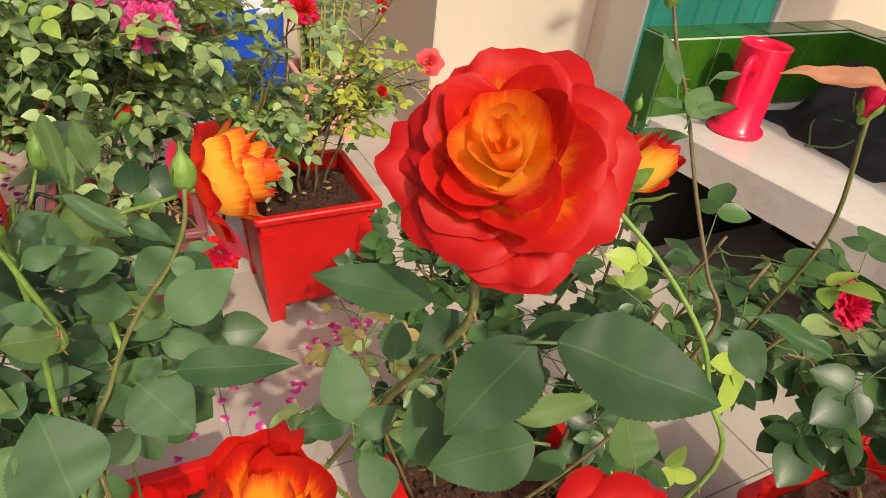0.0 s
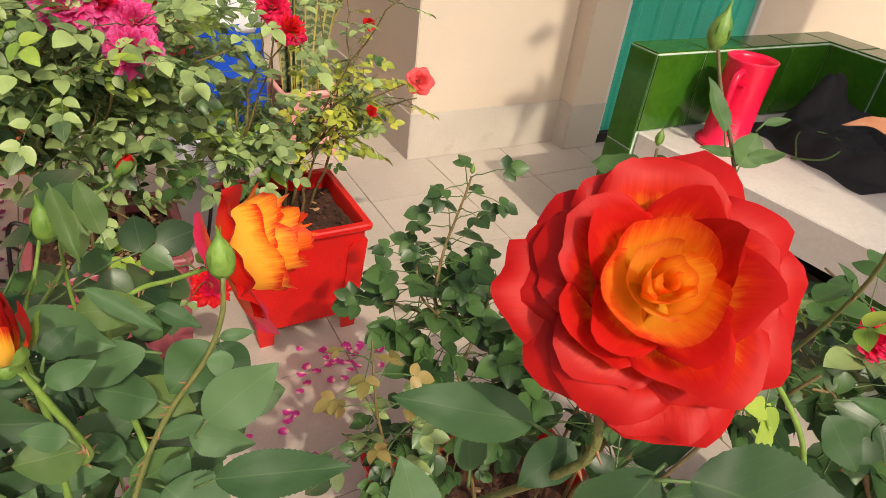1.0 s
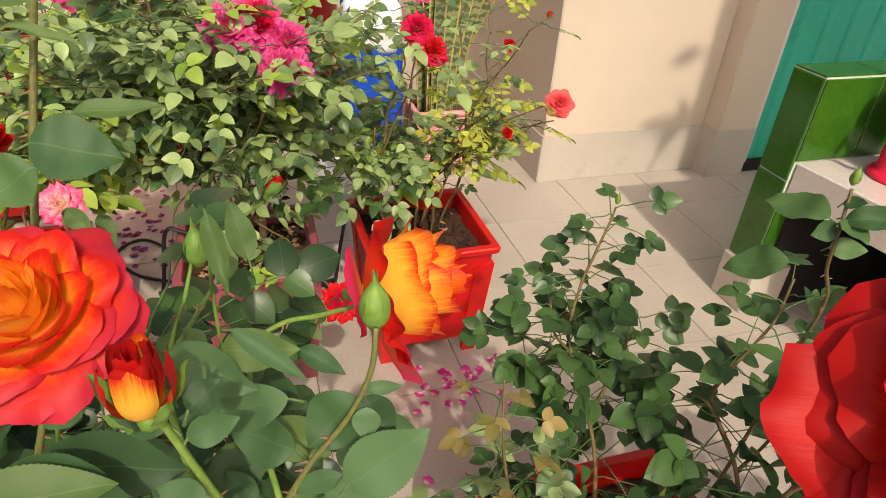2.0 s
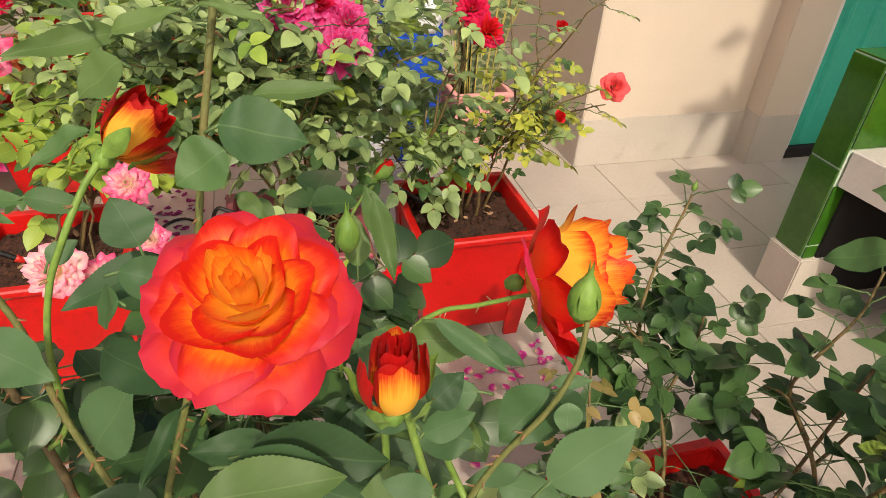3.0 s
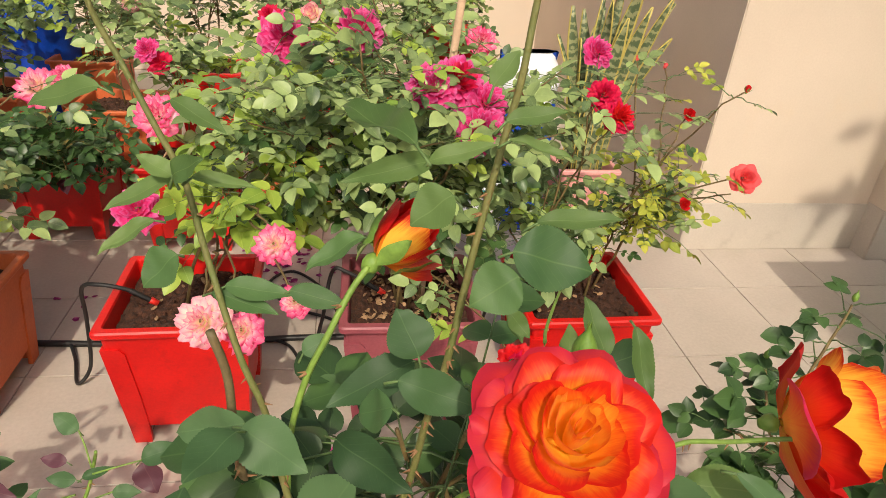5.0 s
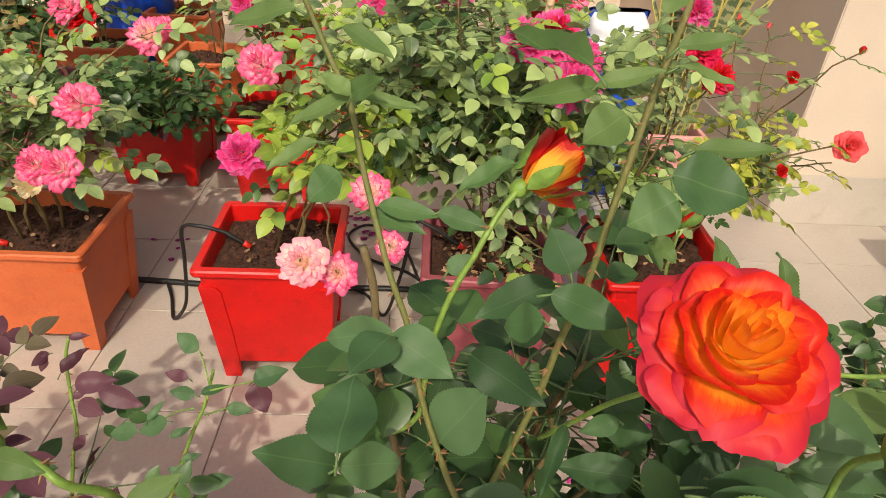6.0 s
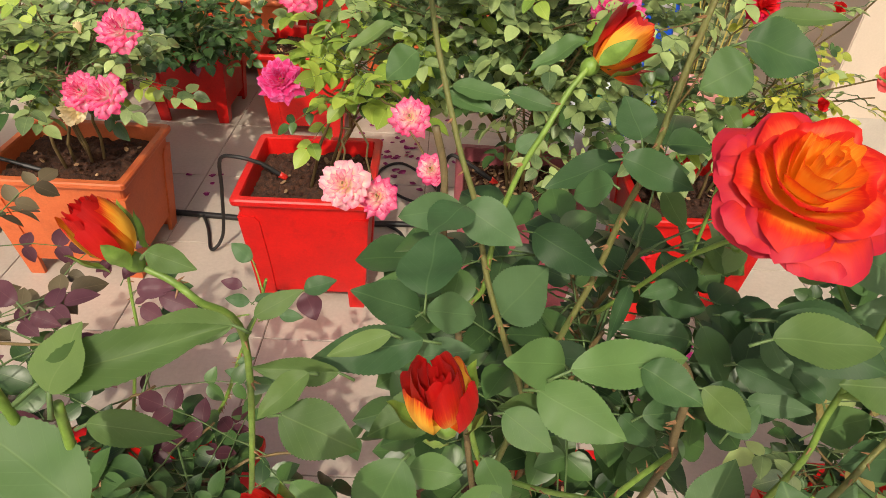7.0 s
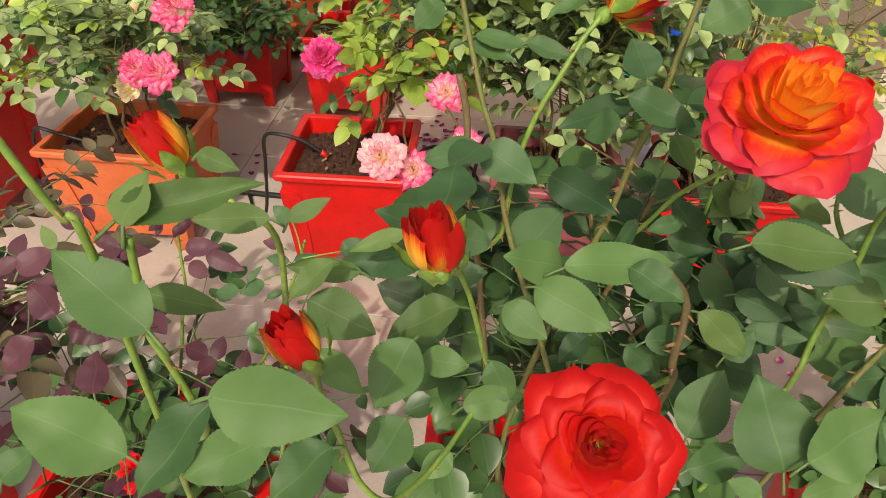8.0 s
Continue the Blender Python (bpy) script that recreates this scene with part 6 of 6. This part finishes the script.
stem(front_bush, "shoot", M_CANE_NEAR, 0.0017, 0.0012, [(-1.233, -2.078, 0.933), (-1.219, -2.070, 0.966), (-1.209, -2.066, 0.989), (-1.195, -2.064, 1.014), (-1.178, -2.064, 1.038), (-1.168, -2.062, 1.060), (-1.165, -2.058, 1.079)])
stem(front_bush, "shoot", M_SHOOT, 0.0016, 0.0012, [(-1.198, -1.974, 1.020), (-1.180, -1.982, 1.028), (-1.163, -1.990, 1.037), (-1.155, -1.995, 1.042)])
stem(front_bush, "shoot", M_SHOOT, 0.0016, 0.0011, [(-1.239, -1.865, 0.986), (-1.229, -1.836, 0.989), (-1.212, -1.802, 0.991), (-1.197, -1.772, 0.985)])
stem(front_bush, "shoot", M_SHOOT, 0.0016, 0.0011, [(-1.255, -1.950, 1.008), (-1.249, -1.933, 1.016), (-1.243, -1.913, 1.030)])
stem(near_bush, "shoot", M_SHOOT, 0.0020, 0.0014, [(-1.248, -2.065, 0.939), (-1.246, -2.061, 0.980), (-1.244, -2.060, 1.019), (-1.245, -2.060, 1.054), (-1.243, -2.071, 1.076)])
stem(near_bush, "shoot", M_SHOOT, 0.0020, 0.0014, [(-1.231, -2.082, 1.024), (-1.237, -2.085, 1.052), (-1.243, -2.088, 1.080)])
stem(near_bush, "shoot", M_SHOOT, 0.0020, 0.0018, [(-1.406, -1.925, 0.936), (-1.402, -1.924, 0.985), (-1.392, -1.922, 1.025), (-1.380, -1.918, 1.051), (-1.368, -1.908, 1.072), (-1.358, -1.902, 1.085)])
stem(near_bush, "shoot", M_SHOOT, 0.0016, 0.0012, [(-1.331, -1.946, 0.933), (-1.318, -1.969, 0.977), (-1.311, -1.994, 1.018), (-1.290, -2.017, 1.057), (-1.288, -2.026, 1.075)], False)
stem(side_bush, "shoot", M_SHOOT, 0.0019, 0.0016, [(-1.531, -2.048, 0.999), (-1.543, -2.060, 1.034), (-1.554, -2.056, 1.041), (-1.567, -2.054, 1.047)])
stem(side_bush, "shoot", M_SHOOT, 0.0017, 0.0014, [(-1.366, -2.110, 0.950), (-1.372, -2.138, 0.986), (-1.377, -2.160, 1.008), (-1.380, -2.171, 1.021)])
stem(front_bush, "shoot", M_SHOOT, 0.0017, 0.0014, [(-1.140, -2.150, 0.930), (-1.152, -2.185, 0.970), (-1.161, -2.210, 1.000), (-1.165, -2.219, 1.018)])
stem(front_bush, "shoot", M_SHOOT, 0.0017, 0.0014, [(-1.080, -2.190, 0.910), (-1.068, -2.240, 0.960), (-1.058, -2.275, 0.995), (-1.055, -2.286, 1.013)])
stem(side_bush, "shoot", M_SHOOT, 0.0015, 0.0013, [(-1.547, -2.162, 1.089), (-1.550, -2.164, 1.102), (-1.552, -2.167, 1.115), (-1.557, -2.167, 1.131)])
stem(side_bush, "shoot", M_SHOOT, 0.0016, 0.0013, [(-1.526, -2.167, 1.016), (-1.532, -2.165, 1.039), (-1.535, -2.166, 1.058), (-1.533, -2.165, 1.079), (-1.530, -2.166, 1.098)])
stem(side_bush, "shoot", M_SHOOT, 0.0015, 0.0013, [(-1.416, -2.079, 0.958), (-1.423, -2.083, 0.991), (-1.429, -2.090, 1.020), (-1.435, -2.105, 1.046), (-1.437, -2.132, 1.068), (-1.4365, -2.156, 1.083)])
stem(side_bush, "shoot", M_SHOOT, 0.0014, 0.0013, [(-1.466, -2.168, 0.978), (-1.474, -2.164, 1.005), (-1.479, -2.164, 1.031), (-1.477, -2.172, 1.050), (-1.473, -2.181, 1.064)])
stem(side_bush, "shoot", M_SHOOT, 0.0011, 0.0008, [(-1.298, -2.119, 0.962), (-1.294, -2.122, 0.983), (-1.291, -2.123, 1.005)])
stem(maroon_bush, "cane", M_SHOOT, .0030, .0020, [(-1.865, -1.673, 0.471), (-1.859, -1.648, 0.531), (-1.849, -1.639, 0.568), (-1.853, -1.620, 0.619), (-1.854, -1.605, 0.663), (-1.845, -1.600, 0.694)])
stem(maroon_bush, "cane", M_SHOOT, .0034, .0020, [(-1.727, -1.666, 0.491), (-1.714, -1.657, 0.529), (-1.696, -1.641, 0.576), (-1.678, -1.631, 0.616), (-1.667, -1.621, 0.654), (-1.662, -1.625, 0.669)])
stem(maroon_bush, "shoot", M_SHOOT, .0012, .0009, [(-1.666, -1.635, 0.655), (-1.673, -1.622, 0.674), (-1.681, -1.611, 0.690)], False)
stem(maroon_bush, "shoot", M_SHOOT, .0012, .0009, [(-1.665, -1.639, 0.648), (-1.642, -1.637, 0.654), (-1.609, -1.633, 0.661)], False)
stem(maroon_bush, "shoot", M_SHOOT, .0012, .0009, [(-1.671, -1.656, 0.622), (-1.655, -1.653, 0.627), (-1.642, -1.651, 0.631)], False)
stem(maroon_bush, "shoot", M_SHOOT, .0012, .0009, [(-1.683, -1.651, 0.629), (-1.704, -1.653, 0.624), (-1.720, -1.657, 0.616)], False)

# ---- snake plant ----
snake = thing("snake_plant", (-0.40, 0.24, 0.25), "tall variegated snake plant in a pale pink planter", "snake plant")
for k in range(19):
    rng = random.Random(300 + k)
    a = 2.39996 * k
    q = 0.075 * math.sqrt((k + 0.5) / 19)
    h, w = rng.uniform(0.52, 0.82), rng.uniform(0.048, 0.066)
    lean = Vector((math.cos(a), math.sin(a) * 0.7, 0)) * rng.uniform(0.04, 0.24) + Vector((0.05, 0, 0))
    face = a + rng.uniform(-0.9, 0.9)
    side = Vector((-math.sin(face), math.cos(face), 0))
    out = Vector((math.cos(face), math.sin(face), 0))
    pts, uvs, faces = [], [], []
    for j in range(13):
        v = j / 12
        mid = Vector((q * math.cos(a), q * math.sin(a), h * v)) + lean * v * v
        ww = w * 0.5 * (0.62 + 0.9 * v - 0.55 * v * v) * (1 if v < 0.72 else max(0.02, 1 - ((v - 0.72) / 0.28) ** 1.7))
        twist = side * math.cos(0.7 * v) + out * math.sin(0.7 * v)
        for u in (-1, -0.5, 0, 0.5, 1):
            pts.append(mid + twist * (u * ww) + out * (0.010 * u * u))
            uvs.append((0.5 + 0.5 * u, v * h))
    for j in range(12):
        for i in range(4):
            o = j * 5 + i
            faces.append((o, o + 1, o + 6, o + 5))
    blade = finish("blade", mesh_from("blade", pts, faces, uvs, M_SNAKE), None, snake)
    blade.modifiers.new("thickness", "SOLIDIFY").thickness = 0.004

# ---- sack, tubs and drum behind the roses ----
sack = thing("plastic_sack", (-0.69, 0.24, 0.0), "blue and white plastic sack standing behind the roses", "sack", turn=6)


def puffed(w, d, h, z0, seed, fat=0.02):
    rings = []
    for j in range(11):
        v = j / 10
        bulge = 1 + 0.10 * math.sin(v * 3.1) + 0.03 * noise.noise(Vector((seed, v * 7, 0)))
        thin = 1 if v < 0.75 else 1 - 0.5 * (v - 0.75) / 0.25
        ring = []
        for x, y, _ in square(w / 2 * bulge, d / 2 * bulge * thin, 0, 0.05):
            ring.append((x + 0.012 * noise.noise(Vector((x * 20, v * 9, seed))), y + fat * noise.noise(Vector((x * 14, v * 12, seed + 2))), z0 + h * v))
        rings.append(ring)
    return prism(rings)


part("bag", puffed(0.23, 0.15, 0.74, 0.0, 3.0), M_BLUE, sack, smooth=True)
part("white_panel", puffed(0.21, 0.162, 0.21, 0.53, 3.0), M_WHITE, sack, "white printed panel", True)
tub = thing("plastic_tub", (-0.87, 0.06, 0.0), "white plastic tub with a turquoise rim", "tub")
part("body", prism([circle(r, z, 28) for r, z in ((0.085, 0.0), (0.108, 0.27), (0.102, 0.27), (0.08, 0.012))]), M_WHITE, tub, smooth=True)
part("rim", prism([circle(r, z, 28) for r, z in ((0.106, 0.262), (0.116, 0.262), (0.119, 0.272), (0.116, 0.284), (0.104, 0.284), (0.103, 0.27))], caps=(False, False)), M_TEAL, tub, "turquoise rim", True)
pot = thing("round_pot", (-0.83, 1.12, 0.0), "tall round red plastic pot by the rear wall", "plant pot")
part("body", prism([circle(r, z, 30) for r, z in ((0.115, 0.0), (0.155, 0.585), (0.168, 0.585), (0.170, 0.64), (0.160, 0.645), (0.150, 0.60), (0.11, 0.05))]), M_REDPOT, pot, smooth=True)
part("soil", prism([circle(0.149, 0.57, 24), circle(0.147, 0.60, 24), circle(0.08, 0.605, 24)]), M_SOIL, pot, "dark soil")
drum = thing("plastic_drum", (-3.05, 1.62, 0.0), "blue plastic drum by the rear wall", "drum")
part("body", prism([circle(r, z, 32) for r, z in ((0.19, 0.0), (0.2, 0.02), (0.2, 0.22), (0.21, 0.235), (0.2, 0.25), (0.2, 0.5), (0.21, 0.515), (0.2, 0.53), (0.2, 0.72), (0.185, 0.75))]), M_BLUE, drum, smooth=True)
part("lid", prism([circle(r, z, 32) for r, z in ((0.187, 0.745), (0.196, 0.75), (0.196, 0.775), (0.17, 0.782))]), M_BLUE, drum, smooth=True)
stake = thing("wooden_stake", (-1.19, -0.80, 0.29), "weathered wooden stake in the maroon planter", "stake")
part("rod", tube([(0.0, 0.0, 0.0), (0.012, 0.004, 0.25), (0.03, -0.002, 0.52), (0.055, 0.0, 0.80)], 0.0095, 0.0085, 9), M_WOOD, stake, smooth=True)

# ---- drip irrigation ----
drip = thing("drip_line", (0, 0, 0), "black drip irrigation pipe on the floor behind the planters", "drip line")
part("main_pipe", tube(smooth_line([(-3.4, -0.50, 0.010), (-2.7, -0.535, 0.010), (-2.3, -0.556, 0.010), (-1.9, -0.578, 0.010), (-1.5, -0.56, 0.010), (-1.1, -0.575, 0.010), (-0.98, -0.55, 0.010)], 6), 0.010, 0.010, 8), M_HOSE, drip, smooth=True)
DRIPS = (
    [(-2.20, -0.562, 0.012), (-2.16, -0.64, 0.008), (-2.12, -0.74, 0.008), (-2.08, -0.73, 0.06), (-2.045, -0.76, 0.24), (-2.015, -0.81, 0.365), (-1.965, -0.835, 0.392), (-1.90, -0.83, 0.372), (-1.857, -0.826, 0.340)],
    [(-2.86, -0.53, 0.012), (-2.80, -0.66, 0.008), (-2.74, -0.76, 0.06), (-2.70, -0.80, 0.26), (-2.66, -0.82, 0.352), (-2.60, -0.82, 0.345), (-2.49, -0.81, 0.305)],
    [(-1.62, -0.562, 0.012), (-1.56, -0.60, 0.008), (-1.50, -0.72, 0.03), (-1.45, -0.76, 0.22), (-1.42, -0.77, 0.378), (-1.38, -0.78, 0.385), (-1.30, -0.79, 0.335)],
    [(-1.02, -0.555, 0.012), (-0.99, -0.62, 0.03), (-0.975, -0.70, 0.24), (-0.955, -0.74, 0.382), (-0.92, -0.76, 0.380), (-0.86, -0.78, 0.335)],
    [(-1.40, -0.50, 0.008), (-1.46, -0.30, 0.006), (-1.58, -0.16, 0.006), (-1.66, -0.24, 0.006), (-1.58, -0.38, 0.006), (-1.44, -0.46, 0.006), (-1.36, -0.55, 0.008)],
)
for line in DRIPS:
    tubing = part("drip_tube", tube(smooth_line(line, 7), 0.0052, 0.0052, 7), M_HOSE, drip, smooth=True)
    a, b = Vector(line[-2]), Vector(line[-1])
    if b.z > 0.1:
        d = (b - a).normalized()
        part("barb", tube([b - d * 0.05, b - d * 0.03, b], 0.0075, 0.0065, 8), M_HOSE, tubing)
        part("dripper", tube([b, b + d * 0.006, b + d * 0.020], 0.0088, 0.0078, 10), M_REDTIP, tubing, "red dripper cap", True)

hose = thing("garden_hose", (0, 0, 0), "green garden hose lying behind the planters", "hose")
part("pipe", tube(smooth_line([(-3.9, 0.72, 0.013), (-3.3, 0.755, 0.013), (-2.95, 0.70, 0.013), (-2.46, 0.69, 0.013), (-2.38, 0.70, 0.013)], 6), 0.013, 0.013, 10), M_HOSEGREEN, hose, smooth=True)
part("coupling", tube([(-2.44, 0.69, 0.017), (-2.36, 0.703, 0.017)], 0.017, 0.017, 12), M_HOSE, hose, "black hose coupling", True)

# ---- fallen petals ----
shp = petal_shape(random.Random(5), 0.9, 0.018, 1.0, 0.8, 0.05, 4, 4)
flat = (shp[0] - shp[0].mean(axis=0)) * np.array((1.0, 1.0, 0.55))
petal_pink = mesh_from("petal", flat, shp[1], shp[2], P_FALLEN)
petal_dark = mesh_from("petal", flat, shp[1], shp[2], P_PURPLE)
rng = random.Random(77)
PATCHES = ((-0.73, -1.07, 0.15, 0.10, 34, 0), (-0.97, -1.21, 0.14, 0.08, 10, 0), (-1.40, -1.06, 0.12, 0.09, 14, 0), (-1.20, -1.30, 0.30, 0.15, 10, 0), (-1.62, -0.12, 0.20, 0.22, 64, 1), (-1.60, 0.30, 0.3, 0.2, 26, 1), (-2.2, -0.35, 0.3, 0.2, 6, 1), (-0.62, -0.80, 0.06, 0.06, 0, 0))
for cx, cy, sx, sy, n, dark in PATCHES:
    for _ in range(n):
        p = new("fallen_petal", petal_dark if dark else petal_pink)
        s = rng.uniform(0.85, 1.5)
        p.matrix_basis = pose(cx + rng.gauss(0, 0.5) * sx, cy + rng.gauss(0, 0.5) * sy, 0.004, rng.uniform(-14, 14), rng.uniform(-14, 14), rng.uniform(0, 360)) @ Matrix.Diagonal((s, s, s, 1))
        tagged(p, "dried purple rose petal lying on the tiles" if dark else "fallen magenta rose petal lying on the tiles", "petal", "fallen petals")

# ---- floor tiles ----
tile_bm = prism([square(0.1955, 0.1955, -0.006), square(0.1955, 0.1955, -0.0012), square(0.1945, 0.1945, 0.0)])
tile_mesh = bpy.data.meshes.new("tile")
tile_bm.to_mesh(tile_mesh)
tile_bm.free()
tile_mesh.materials.append(M_TILE)
far = [(i, j) for i in range(-19, 11) for j in range(-15, 11) if not (-12 <= i < 6 and -8 <= j < 8)]
one = np.array([v.co for v in tile_mesh.vertices])
ring = [tuple(f.vertices) for f in tile_mesh.polygons]
far_data = bpy.data.meshes.new("far_tiles")
far_data.from_pydata([tuple(q + np.array((0.484 + 0.394 * (i + 0.5), -0.303 + 0.394 * (j + 0.5), 0))) for i, j in far for q in one], [], [tuple(v + k * len(one) for v in f) for k in range(len(far)) for f in ring])
finish("far_tiles", far_data, M_TILE, floor)["kind"] = "stuff"
for i in range(-12, 6):
    for j in range(-8, 8):
        t = new("tile", tile_mesh)
        t.parent = floor
        t.location = (0.484 + 0.394 * (i + 0.5), -0.303 + 0.394 * (j + 0.5), 0)
